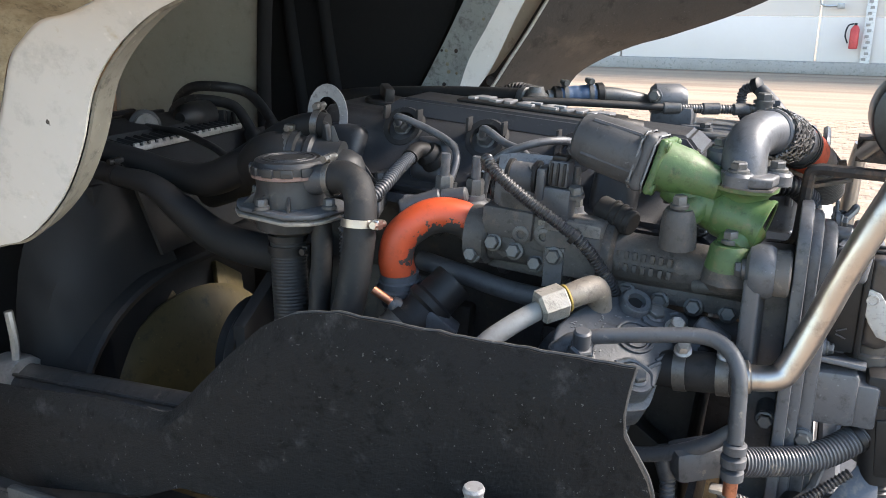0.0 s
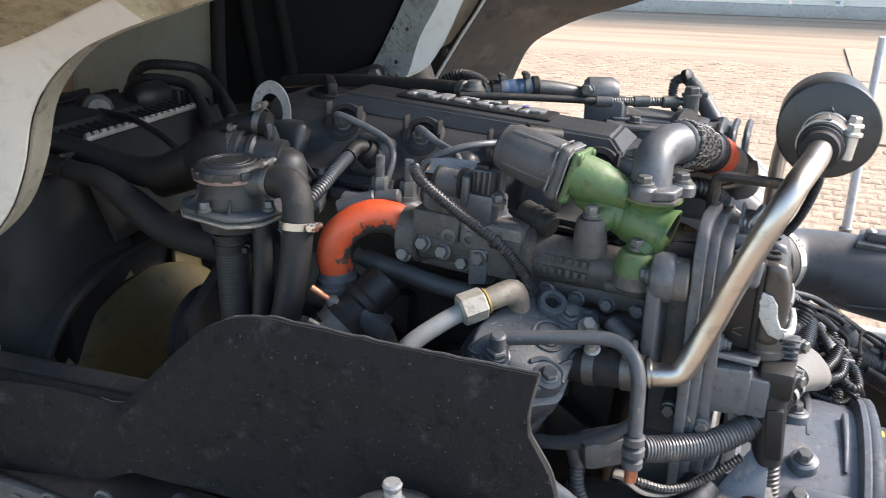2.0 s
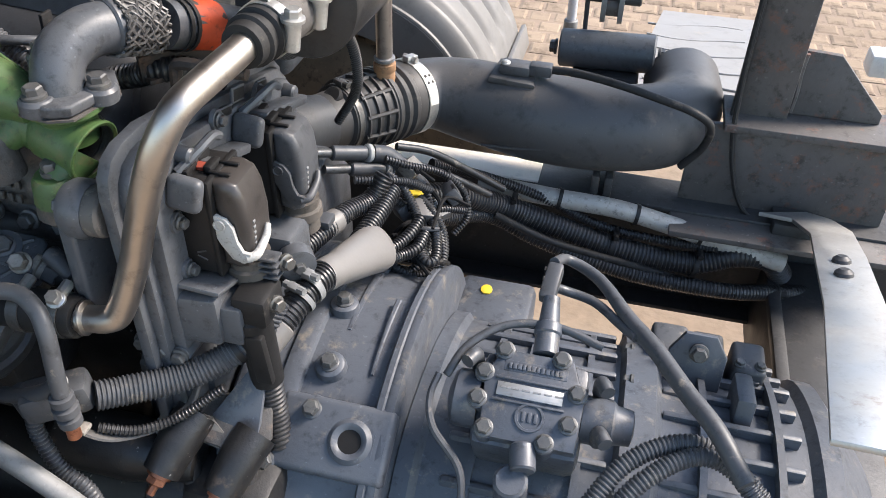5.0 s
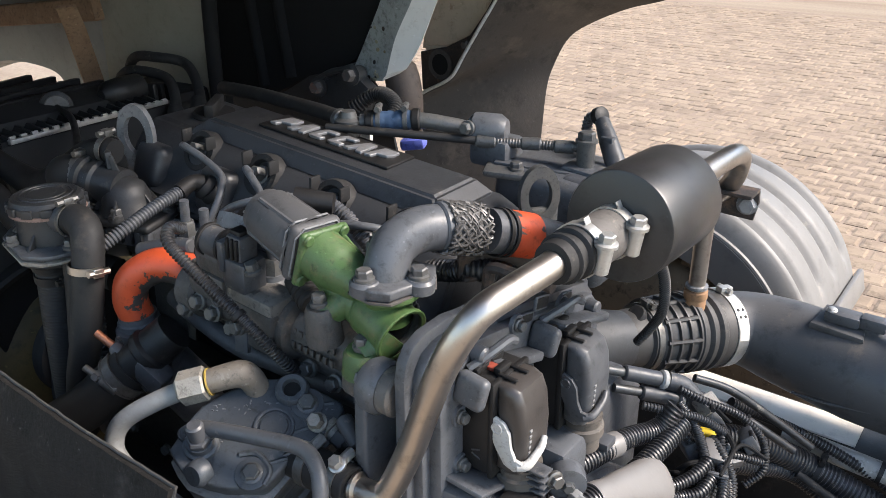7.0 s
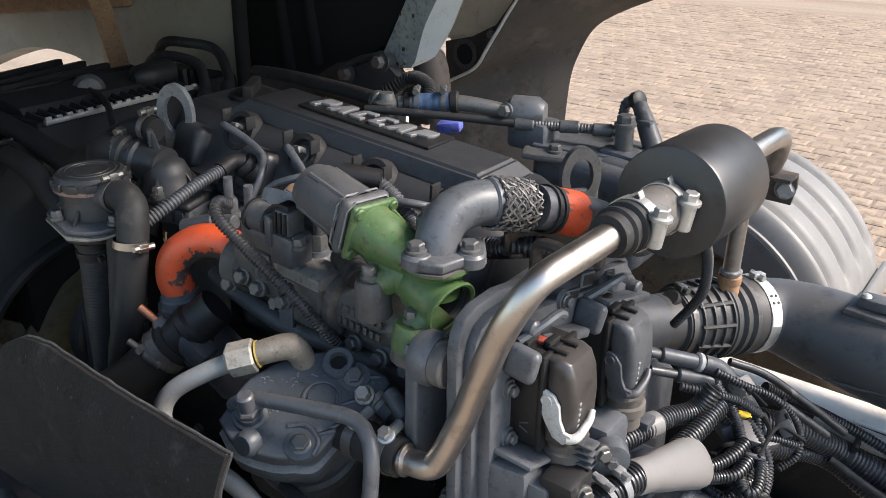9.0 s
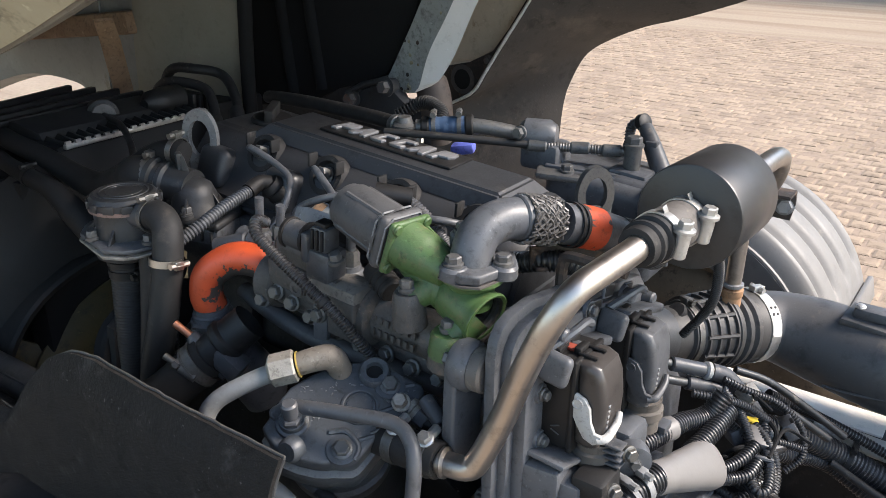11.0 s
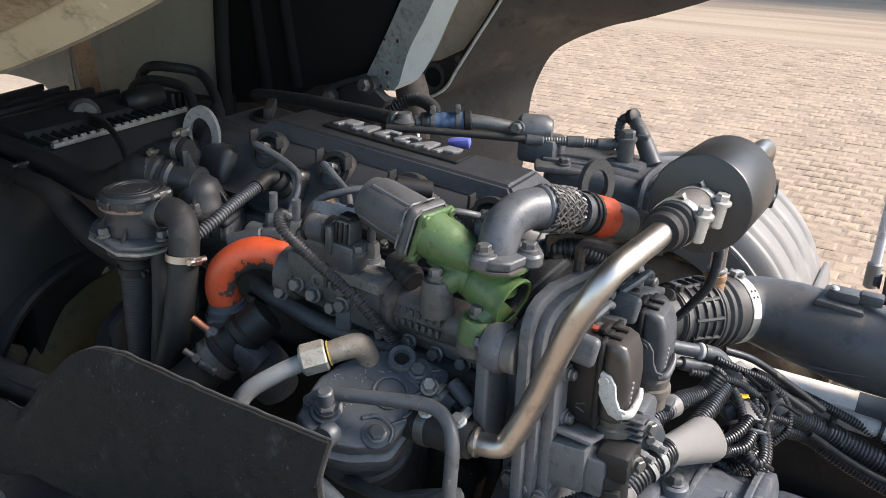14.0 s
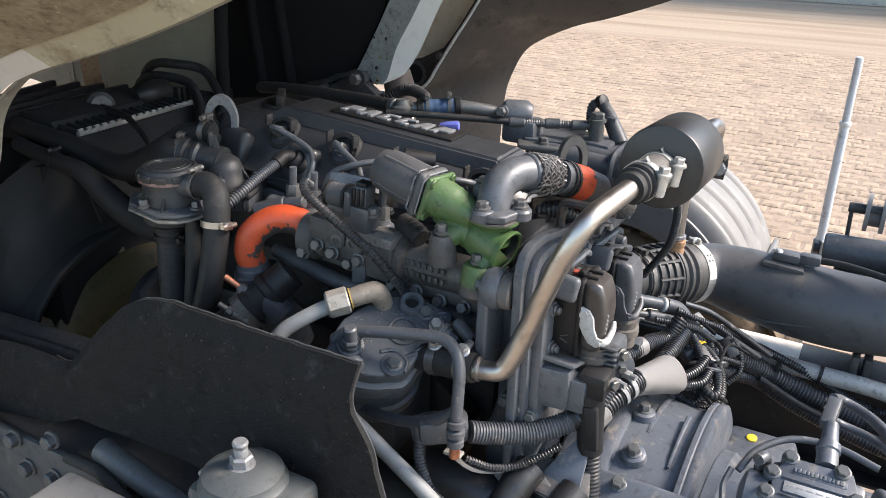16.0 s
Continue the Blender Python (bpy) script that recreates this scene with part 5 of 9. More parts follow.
part("bracket", prism([(0.060, 1.040), (0.124, 1.036), (0.128, 1.060), (0.127, 1.075), (0.060, 1.078)], Matrix(((1, 0, 0, 0), (0.1, 0, 1, 1.335), (0, 1, 0, 0), (0, 0, 0, 1))), 0.006, 0.001), M_RUSTY, drum, "rusty bracket plate")
part("bracket_fold", box((0.094, 1.330, 1.078), (0.068, 0.036, 0.005), 0.001), M_RUSTY, drum)
part("bracket_bolt", hexhead((0.1146, 1.3475, 1.0565), (0.2, -1, 0.1), 0.019, 0.013), M_EYE, drum)
part("tie_bolt", rod((0.104, 1.21, 1.112), (0.104, 1.21, 1.133), 0.006, seg=10, bev=0.001), M_ZINC, drum)
part("tie_washer", lathe((0.104, 1.21, 1.112), (0, 0, 1), [(0, 0.012), (0.004, 0.012)], 18), M_WPLAS, drum)
pipe = thing("steel_pipe", (0.03, 0.82, 0.90), "polished stainless steel pipe bent up towards the damper", "pipe")
PP = [(-0.040, 0.765, 0.926), (-0.008, 0.768, 0.930), (0.005, 0.772, 0.945), (0.024, 0.778, 0.993), (0.035, 0.779, 1.026), (0.052, 0.780, 1.073), (0.067, 0.784, 1.109), (0.079, 0.799, 1.134), (0.088, 0.830, 1.143), (0.095, 0.865, 1.148), (0.098, 0.890, 1.151)]
part("bent_pipe", tube(PP, 0.0125, 22, 8), M_STEEL, pipe)
part("foot_bead", lathe((-0.035, 0.765, 0.927), (1, 0.15, 0.15), [(0, 0.0125), (0.002, 0.016), (0.005, 0.016), (0.007, 0.0125)], 24), M_STEEL, pipe)
cp = thing("rubber_coupling", (0.11, 0.91, 1.14), "black ribbed rubber coupling held by steel screw clamps", "coupling")
k0, kax = Vector((0.0965, 0.878, 1.150)), Vector((0.08, 0.99, -0.02)).normalized()
part("sleeve", lathe(k0, kax, [(0, 0.0145), (0.0, 0.0185), (0.010, 0.0195), (0.012, 0.0225), (0.016, 0.0225), (0.018, 0.0195), (0.024, 0.0195), (0.026, 0.0235), (0.032, 0.0235), (0.034, 0.021), (0.062, 0.0225)], 28), M_RUB, cp)
part("grey_sleeve", lathe(k0 + kax * 0.034, kax, [(0, 0.0215), (0.002, 0.0235), (0.062, 0.0235), (0.064, 0.021)], 28), M_SLEEVE, cp, "dusty brown-grey sleeve")
for s in (0.040, 0.092):
    cb = part("clamp", band(k0 + kax * s, kax, 0.0238, 0.012, screw=False), M_ZINC, cp)
    q = k0 + kax * s + Vector((0.0250, -0.004, 0.006))
    part("clamp_barrel", rod(q + Vector((0.001, 0, 0.006)), q + Vector((-0.002, -0.001, -0.020)), 0.0075, 0.0072, seg=18, bev=0.0015), M_ZINC, cb)
    part("clamp_collar", lathe(q + Vector((0.001, 0, 0.006)), (0.1, 0, 1), [(0, 0.0105), (0.003, 0.0105), (0.004, 0.008)], 18), M_ZINC, cb)
    part("clamp_head", hexhead(q + Vector((0.0015, 0, 0.009)), (0.1, 0, 1), 0.0125, 0.008, False), M_ZINC, cb)
    part("clamp_tail", sheet([[q + Vector((-0.012, 0.002 + 0.009 * j, -0.004)), q + Vector((-0.015, 0.002 + 0.009 * j, 0.010)), q + Vector((-0.022, 0.002 + 0.009 * j, 0.024))] for j in (0, 1)], 0.0008), M_ZINC, cb)
    for k in range(4):
        part("tail_slot", box(q + Vector((-0.0145 - 0.0020 * k, 0.0015, 0.006 + 0.0045 * k)), (0.0012, 0.0010, 0.0028), 0.0), M_FRAME, cb)
down = thing("down_pipe", (0.07, 1.33, 0.86), "vertical steel pipe with a rusty foot above the intake boot", "pipe")
part("tube", tube([(0.068, 1.352, 1.065), (0.063, 1.357, 1.03), (0.061, 1.360, 0.98), (0.060, 1.363, 0.93), (0.059, 1.364, 0.895)], 0.0118, 18, 8), M_STEEL, down)
part("collar", lathe((0.060, 1.363, 0.914), (0, 0, 1), [(0, 0.0118), (0.001, 0.0155), (0.005, 0.0155), (0.006, 0.0118)], 22), M_EYE, down)
part("foot", lathe((0.0595, 1.364, 0.912), (0, 0, -1), [(0, 0.012), (0.002, 0.0165), (0.012, 0.0165), (0.014, 0.0150), (0.03, 0.0155)], 22), M_WOOD, down, "rusty brown foot")


# ---- near side: rubber flap, compressor, pipes ----
def ramp_shape(x):
    return float(np.interp(x, (-0.95, -0.842, -0.727, -0.642, -0.614, -0.586, -0.561, -0.522, -0.482, -0.446, -0.40, -0.26, -0.114), (0.803, 0.810, 0.818, 0.818, 0.825, 0.850, 0.876, 0.915, 0.952, 0.972, 0.980, 0.978, 0.977)))


flap = thing("rubber_flap", (-0.45, 0.62, 0.55), "worn black rubber splash flap with a ragged torn edge", "splash flap")
rows_f = []
NX = 70
for j in range(15):
    row = []
    for i in range(NX + 1):
        x = -0.95 + 0.84 * i / NX
        top = ramp_shape(x)
        bot = float(np.interp(x, (-0.95, -0.76, -0.66, -0.6, -0.35, -0.2, -0.1), (0.66, 0.699, 0.716, 0.745, 0.75, 0.76, 0.72)))
        f = j / 14
        z = bot + (top - bot) * f
        edge = max(0.0, (i - NX + 6) / 6)
        dx = edge * float(np.interp(z, (0.72, 0.80, 0.85, 0.875, 0.891, 0.916, 0.945, 0.965, 0.98), (0.06, 0.036, 0.024, 0.020, 0.014, -0.004, -0.009, -0.004, -0.002)))
        y = 0.62 + 0.010 * noise.noise((x * 5, z * 6, 1.0)) + 0.012 * max(0, f - 0.85) / 0.15
        rough_top = 0.002 * noise.noise((x * 60, 0, 3.0)) * (1 if j == 14 else 0)
        row.append((x + dx + 0.002 * edge * noise.noise((z * 90, 0, 0)), y, z + rough_top))
    rows_f.append(row)
part("flap", sheet(rows_f, 0.007), M_FLAP, flap)
part("frayed_edge", tube([Vector(p) + Vector((0, 0.001, 0.001)) for p in rows_f[14][24:]], 0.0017, 6, 2), M_TUBE, flap, "dusty frayed edge")
part("frayed_edge", tube([Vector(r[-1]) for r in rows_f[:0:-1]], 0.0016, 6, 3), M_FRAME, flap)
part("stud", rod((-0.33, 0.61, 0.77), (-0.33, 0.585, 0.772), 0.006, seg=10), M_ZINC, flap)

mount = thing("cab_mount", (-0.22, 0.545, 0.68), "grey steel cab mount with a large bolt and washer", "mount")
part("bracket", box((-0.215, 0.555, 0.79), (0.13, 0.09, 0.075), 0.012), M_NEAR, mount)
part("bushing", lathe((-0.222, 0.548, 0.825), (0, 0, 1), [(0, 0.052), (0.008, 0.052), (0.012, 0.048), (0.020, 0.047), (0.026, 0.036), (0.030, 0.020)], 32), M_NEAR, mount, "dished grey washer")
part("nut", hexhead((-0.222, 0.548, 0.853), (0, 0, 1), 0.024, 0.015, True), M_EYE, mount)
part("stud", lathe((-0.222, 0.548, 0.866), (0, 0, 1), [(0, 0.0085), (0.010, 0.0085), (0.012, 0.0075), (0.014, 0.0085), (0.018, 0.0095), (0.021, 0.008)], 12), M_EYE, mount)
nearbits = thing("mounting_bracket", (-0.6, 0.56, 0.55), "grey dusty steel bracket with hexagon bolts on the rail", "bracket")
part("plate", box((-0.66, 0.58, 0.62), (0.36, 0.012, 0.17), 0.004), M_NEAR, nearbits)
part("tube", tube([(-0.52, 0.585, 0.74), (-0.42, 0.58, 0.72), (-0.32, 0.575, 0.71)], 0.018, 14), M_NEAR, nearbits)
for x, z in ((-0.68, 0.655), (-0.77, 0.56), (-0.70, 0.70), (-0.61, 0.73), (-0.76, 0.68), (-0.62, 0.66)):
    part("bolt", hexhead((x, 0.572, z), (0, -1, 0), 0.020, 0.014), M_BOLT, nearbits)
part("air_line", tube([(-0.57, 0.565, 0.72), (-0.50, 0.56, 0.725), (-0.45, 0.56, 0.70), (-0.36, 0.565, 0.68)], 0.009, 10), M_RUB, nearbits)
step = thing("step_box", (-0.36, 0.42, 0.55), "grey plastic step cover on brackets beside the rail", "cover")
part("top", box((-0.36, 0.400, 0.738), (0.302, 0.256, 0.024), 0.010, seg=3), M_STEPC, step)
part("wall", box((-0.36, 0.400, 0.650), (0.286, 0.240, 0.160), 0.008), M_STEPC, step)
for x in (-0.45, -0.28):
    part("bracket", box((x, 0.56, 0.66), (0.03, 0.085, 0.05), 0.004), M_FRAME, step)

comp = thing("air_compressor", (-0.14, 0.77, 0.80), "dark grey air compressor with bolted head and hose fittings", "compressor")
CU, CV, CN = Vector((0.9359, 0.1525, -0.3175)), Vector((0.0, 0.9014, 0.4330)), Vector((0.3523, -0.4053, 0.8436))
CM = Matrix.Translation((-0.139, 0.764, 0.950)) @ Matrix((CU, CV, CN)).transposed().to_4x4()
CR = CM.to_3x3()


def at_c(u, v, w):
    return CM @ Vector((u, v, w))


out = [(-0.070, -0.073), (-0.072, -0.051), (-0.074, -0.022), (-0.054, 0.020), (-0.026, 0.046), (0.002, 0.052), (0.040, 0.057), (0.048, 0.042), (0.042, 0.014), (0.034, -0.012), (0.032, -0.040), (0.028, -0.054), (0.012, -0.064), (-0.003, -0.074), (-0.040, -0.084)]
out = [(v.x, v.y) for v in spline([(x, y, 0) for x, y in out + out[:1]], 2)[:-1]]
part("head", prism(out, CM @ Matrix.Translation((0, 0, -0.024)), 0.024, 0.004, seg=3), M_COMP, comp)
part("head_lower", prism([(x * 1.03 + 0.003, y * 1.03 - 0.003) for x, y in out], CM @ Matrix.Translation((0, 0, -0.058)), 0.033, 0.004), M_COMP, comp)
part("gasket", prism([(x * 1.035 + 0.003, y * 1.035 - 0.003) for x, y in out], CM @ Matrix.Translation((0, 0, -0.0265)), 0.002), M_CHALK, comp, "pale gasket edge")
part("cylinder", lathe(at_c(-0.022, -0.014, -0.056), -CN, [(0, 0.060), (0.016, 0.062), (0.020, 0.057), (0.05, 0.056), (0.054, 0.061), (0.075, 0.061), (0.080, 0.054), (0.11, 0.052)], 36), M_COMP, comp)
part("crankcase", box(at_c(-0.03, 0.0, -0.21), (0.15, 0.11, 0.12), 0.02), M_SHADE_OILG, comp)
part("raised_ring", lathe(at_c(0, 0, -0.001), CN, [(0, 0.0205), (0.0030, 0.0200), (0.0034, 0.0185), (0.0028, 0.0168), (0.0008, 0.0162), (0.0006, 0.0)], 34, caps=False), M_COMP, comp)
part("inner_ring", lathe(at_c(0, 0, 0.0), CN, [(0, 0.0140), (0.0022, 0.0134), (0.0022, 0.0)], 30, caps=False), M_COMP, comp)
part("port_ring", lathe(at_c(-0.009, 0.040, -0.002), CN, [(0, 0.0175), (0.008, 0.0165), (0.010, 0.0145), (0.0095, 0.0095), (0.003, 0.0085), (0.003, 0.0)], 28, caps=False), M_COMP, comp)
# no bore: a black disc paints the shade inside the port
part("port_hole", lathe(at_c(-0.009, 0.040, 0.0012), CN, [(0, 0.0085), (0.0005, 0.0082), (0.0006, 0.0)], 22, caps=False), M_INSUL, comp, "black disc for the dark of the port")
for u, v in ((0.013, 0.037), (0.012, -0.048)):
    part("boss", lathe(at_c(u, v, -0.003), CN, [(0, 0.0170), (0.005, 0.0160), (0.0055, 0.013)], 22), M_COMP, comp)
    part("bolt", hexhead(at_c(u, v, 0.002), CN, 0.0150, 0.008), M_BOLT, comp)
part("bolt_ledge", tube([at_c(-0.010, -0.040, 0.0), at_c(0.004, -0.030, 0.001), at_c(0.024, -0.036, 0.001), at_c(0.028, -0.050, 0.0)], 0.0030, 8), M_COMP, comp)
part("banjo_seat", lathe(at_c(-0.047, -0.052, 0.0), CN, [(0, 0.018), (0.004, 0.017), (0.005, 0.014), (0.012, 0.013)], 22), M_COMP, comp)
part("banjo_nut", hexhead(at_c(-0.047, -0.052, 0.008), CN, 0.021, 0.012, False), M_LOOM, comp)
part("banjo_stem", rod(at_c(-0.047, -0.052, 0.016), at_c(-0.052, -0.047, 0.034), 0.0085, seg=16, bev=0.002), M_LOOM, comp)
part("head_cap", lathe(at_c(-0.030, -0.070, -0.004), CR @ Vector((-0.1, -0.75, 0.55)), [(0, 0.014), (0.010, 0.013), (0.014, 0.010)], 20), M_COMP, comp)
part("side_port", lathe(at_c(0.040, 0.034, -0.012), CR @ Vector((0.95, -0.15, -0.1)), [(0, 0.014), (0.006, 0.014), (0.007, 0.011), (0.012, 0.011)], 20), M_NUT, comp)
part("side_nut", hexhead(at_c(0.052, 0.032, -0.013), CR @ Vector((0.95, -0.15, -0.1)), 0.022, 0.014, False), M_LOOM, comp)
part("side_plug", tube([at_c(0.064, 0.030, -0.014), at_c(0.078, 0.027, -0.016), at_c(0.088, 0.020, -0.024), at_c(0.090, 0.010, -0.036)], 0.0105, 14), M_PLAS, comp)
rg = random.Random(4)
for cu, cv, n_, w_ in ((-0.058, -0.016, 6, 0.006), (-0.032, 0.002, 8, 0.010), (-0.046, 0.020, 3, 0.006), (-0.018, 0.020, 4, 0.006), (-0.028, -0.036, 3, 0.005), (0.034, 0.044, 3, 0.004)):
    for k in range(n_):
        part("cast_mark", box(at_c(cu + rg.uniform(-w_, w_), cv + rg.uniform(-w_, w_) * 0.8, 0.0004), (rg.uniform(0.0015, 0.004), rg.uniform(0.0008, 0.0014), 0.0010), 0.0003, CR @ Euler((0, 0, rg.uniform(0, 3))).to_matrix()), M_CHALK, comp)
for pts in ([(0.020, 0.006), (0.030, 0.020)], [(0.004, 0.024), (0.024, 0.022)], [(0.026, -0.018), (0.034, -0.004)], [(0.020, -0.030), (0.030, -0.018)], [(0.024, 0.044), (0.034, 0.052)]):
    part("rib", tube([at_c(u, v, 0.0) for u, v in pts], 0.0022, 6, 2), M_COMP, comp)
# fitting and grey pipe
fit = thing("pipe_fitting", (-0.19, 0.76, 0.95), "dirty brown elbow fitting with a large hexagon nut", "fitting")
part("elbow", tube([(-0.180, 0.784, 0.955), (-0.180, 0.778, 0.978), (-0.183, 0.768, 0.992), (-0.193, 0.755, 0.992), (-0.204, 0.744, 0.988)], [0.0135, 0.0130, 0.0140, 0.0130, 0.0125], 16, 6), M_FITT, fit)
part("base_ring", lathe((-0.180, 0.786, 0.951), (0, -0.3, 0.9), [(0, 0.022), (0.008, 0.021), (0.010, 0.017)], 24), M_NUT, fit)
nx = Vector((-0.72, -0.65, -0.22)).normalized()
part("sealing_ring", lathe(Vector((-0.203, 0.745, 0.988)), nx, [(0.001, 0.0140), (0.0026, 0.0140)], 24), M_SEALY, fit, "dull yellow sealing ring")
part("nut", lathe(Vector((-0.206, 0.742, 0.987)), nx, [(0, 0.0155), (0.002, 0.0175), (0.026, 0.0175), (0.029, 0.014)], 6), M_NUT, fit, "large grey hexagon nut")
gp = thing("delivery_pipe", (-0.2, 0.68, 0.75), "pale grey coated compressor delivery pipe", "pipe")
part("pipe", tube([(-0.222, 0.728, 0.981), (-0.245, 0.706, 0.968), (-0.268, 0.685, 0.950), (-0.276, 0.674, 0.930), (-0.268, 0.670, 0.910), (-0.235, 0.678, 0.885), (-0.185, 0.692, 0.857), (-0.12, 0.690, 0.82), (-0.04, 0.682, 0.775), (0.04, 0.67, 0.72), (0.10, 0.66, 0.66)], 0.0098, 18, 8), M_GREYP, gp)
# small hose across the compressor
sh = thing("coolant_hose", (-0.1, 0.72, 0.85), "slim grey rubber coolant hose with end fittings", "hose")
part("hose", tube([(-0.198, 0.708, 0.952), (-0.180, 0.712, 0.962), (-0.12, 0.726, 0.970), (-0.072, 0.738, 0.972), (-0.048, 0.733, 0.964), (-0.037, 0.724, 0.945), (-0.034, 0.716, 0.91), (-0.033, 0.712, 0.885)], 0.0075, 14, 8), M_LOOM, sh)
part("end_fitting", rod((-0.203, 0.708, 0.946), (-0.170, 0.714, 0.963), 0.0095, seg=14, bev=0.002), M_LOOM, sh)
part("end_stub", rod((-0.204, 0.712, 0.925), (-0.200, 0.708, 0.952), 0.010, seg=14, bev=0.002), M_LOOM, sh)
for k, (z, r) in enumerate(((0.885, 0.0105), (0.872, 0.0115), (0.858, 0.0105))):
    part("collar", lathe((-0.033, 0.7115, z), (0, 0, -1), [(0, r - 0.002), (0.001, r), (0.009, r), (0.010, r - 0.002)], 18), M_LOOM, sh)
part("brass_end", rod((-0.033, 0.711, 0.850), (-0.033, 0.710, 0.832), 0.0065, seg=12), M_COPPER, sh, "copper-coloured hose end")
part("second_hose", tube([(-0.035, 0.718, 0.895), (-0.06, 0.72, 0.872), (-0.10, 0.725, 0.850), (-0.15, 0.735, 0.835), (-0.20, 0.75, 0.825)], 0.0075, 12), M_LOOM, sh)
# coupling between compressor and steel pipe
cc = thing("pipe_coupling", (-0.07, 0.77, 0.91), "black rubber coupling with two dirty steel clamps", "coupling")
c0, cx = Vector((-0.120, 0.768, 0.920)), Vector((0.995, -0.03, 0.085)).normalized()
part("sleeve", lathe(c0, cx, [(0, 0.0150), (0.0, 0.0185), (0.018, 0.0186), (0.022, 0.0198), (0.056, 0.0198), (0.060, 0.0190), (0.082, 0.0195), (0.084, 0.0185), (0.084, 0.0130)], 28), M_RUB, cc)
for s in (0.028, 0.068):
    part("clamp", band(c0 + cx * s, cx, 0.0200, 0.012, screw=False), M_CLAMP, cc)
    part("clamp_bolt", rod(c0 + cx * s + Vector((0, -0.008, 0.020)), c0 + cx * s + Vector((0, 0.016, 0.024)), 0.0055, seg=8), M_ZINC, cc)
    part("clamp_head", hexhead(c0 + cx * s + Vector((0, -0.004, 0.022)), (0.1, -0.5, 0.8), 0.012, 0.010), M_ZINC, cc)
part("outlet_stub", rod(c0 - cx * 0.02, c0 + cx * 0.004, 0.017, seg=22), M_WOOD, cc, "rusty brown stub")
part("brass_plug", hexhead((-0.105, 0.79, 0.955), (0.3, -0.6, 0.7), 0.014, 0.014), M_NUT, cc)
for p, q in (((-0.085, 0.805, 0.960), (-0.055, 0.795, 0.945)), ((-0.055, 0.80, 0.945), (-0.050, 0.795, 0.915))):
    part("side_fitting", rod(p, q, 0.009, seg=12, bev=0.002), M_LOOM, cc)

# corrugated looms and conduits
lm = thing("injector_loom", (-0.25, 0.79, 0.97), "grey corrugated cable conduit across the engine", "cable conduit")
part("conduit", tube([(-0.318, 0.815, 1.098), (-0.310, 0.795, 1.108), (-0.295, 0.782, 1.098), (-0.261, 0.788, 1.070), (-0.210, 0.795, 1.034), (-0.185, 0.810, 0.998), (-0.172, 0.828, 0.965)], 0.0068, 14, 10, ribs=(0.0040, 0.0013)), M_BLK, lm)
part("tie", band((-0.213, 0.794, 1.036), (0.7, 0.1, -0.6), 0.0074, 0.005, screw=False), M_PLAS, lm)
lm2 = thing("engine_loom", (-0.46, 0.84, 1.03), "black corrugated loom running to the round connector", "cable conduit")
part("conduit", tube([(-0.475, 0.775, 1.015), (-0.462, 0.790, 1.040), (-0.452, 0.830, 1.060), (-0.455, 0.875, 1.072), (-0.460, 0.915, 1.078)], 0.0085, 14, 10, ribs=(0.0045, 0.0013)), M_LOOM, lm2)
part("elbow_plug", tube([(-0.460, 0.915, 1.078), (-0.460, 0.935, 1.084), (-0.452, 0.948, 1.082)], 0.0105, 14), M_PLAS, lm2)
part("round_connector", lathe((-0.452, 0.944, 1.083), (0.35, 0.55, -0.75), [(0, 0.014), (0.006, 0.018), (0.010, 0.018), (0.012, 0.016), (0.018, 0.018), (0.022, 0.018), (0.024, 0.016), (0.030, 0.019), (0.044, 0.019)], 24), M_PLAS, lm2, "black ribbed round connector")
for k, (p, q) in enumerate((((-0.43, 0.83, 1.035), (-0.385, 0.845, 1.050)), ((-0.385, 0.845, 1.05), (-0.355, 0.85, 1.055)), ((-0.40, 0.87, 1.02), (-0.37, 0.86, 1.03)))):
    part("side_plug", rod(p, q, 0.011 - 0.002 * (k == 1), seg=12, bev=0.002), M_LOOM, lm2)
ch = thing("corrugated_hose", (0.03, 0.79, 0.82), "thick grey corrugated conduit sagging under the engine", "cable conduit")
part("conduit", tube([(-0.030, 0.745, 0.848), (-0.008, 0.765, 0.842), (0.030, 0.795, 0.838), (0.065, 0.825, 0.848), (0.090, 0.85, 0.868), (0.10, 0.87, 0.89)], 0.0145, 20, 12, ribs=(0.0042, 0.0015)), M_LOOM, ch)
part("connector", box((-0.062, 0.735, 0.850), (0.062, 0.034, 0.034), 0.008, Euler((0, radians(-6), radians(30))).to_matrix()), M_LOOM, ch)
part("tee", rod((-0.10, 0.73, 0.855), (-0.09, 0.728, 0.825), 0.010, seg=14, bev=0.002), M_LOOM, ch)
part("branch", tube([(-0.091, 0.728, 0.830), (-0.088, 0.722, 0.80), (-0.070, 0.715, 0.765), (-0.045, 0.712, 0.745), (-0.035, 0.71, 0.70)], 0.008, 12, 10, ribs=(0.0045, 0.0012)), M_LOOM, ch)
part("tie", band((0.072, 0.832, 0.852), (0.7, 0.6, 0.4), 0.0142, 0.006, screw=False), M_PLAS, ch)
cw = thing("earth_strap", (0.0, 0.77, 0.79), "frayed dirty earth strap bolted under the engine", "cable")
part("strap", tube([(-0.045, 0.722, 0.825), (-0.020, 0.735, 0.803), (0.010, 0.760, 0.797), (0.035, 0.785, 0.808), (0.045, 0.80, 0.835)], 0.0050, 8, 6, flat=0.5), M_CAST, cw)
part("lug", box((-0.040, 0.722, 0.828), (0.024, 0.014, 0.005), 0.002), M_NUT, cw)
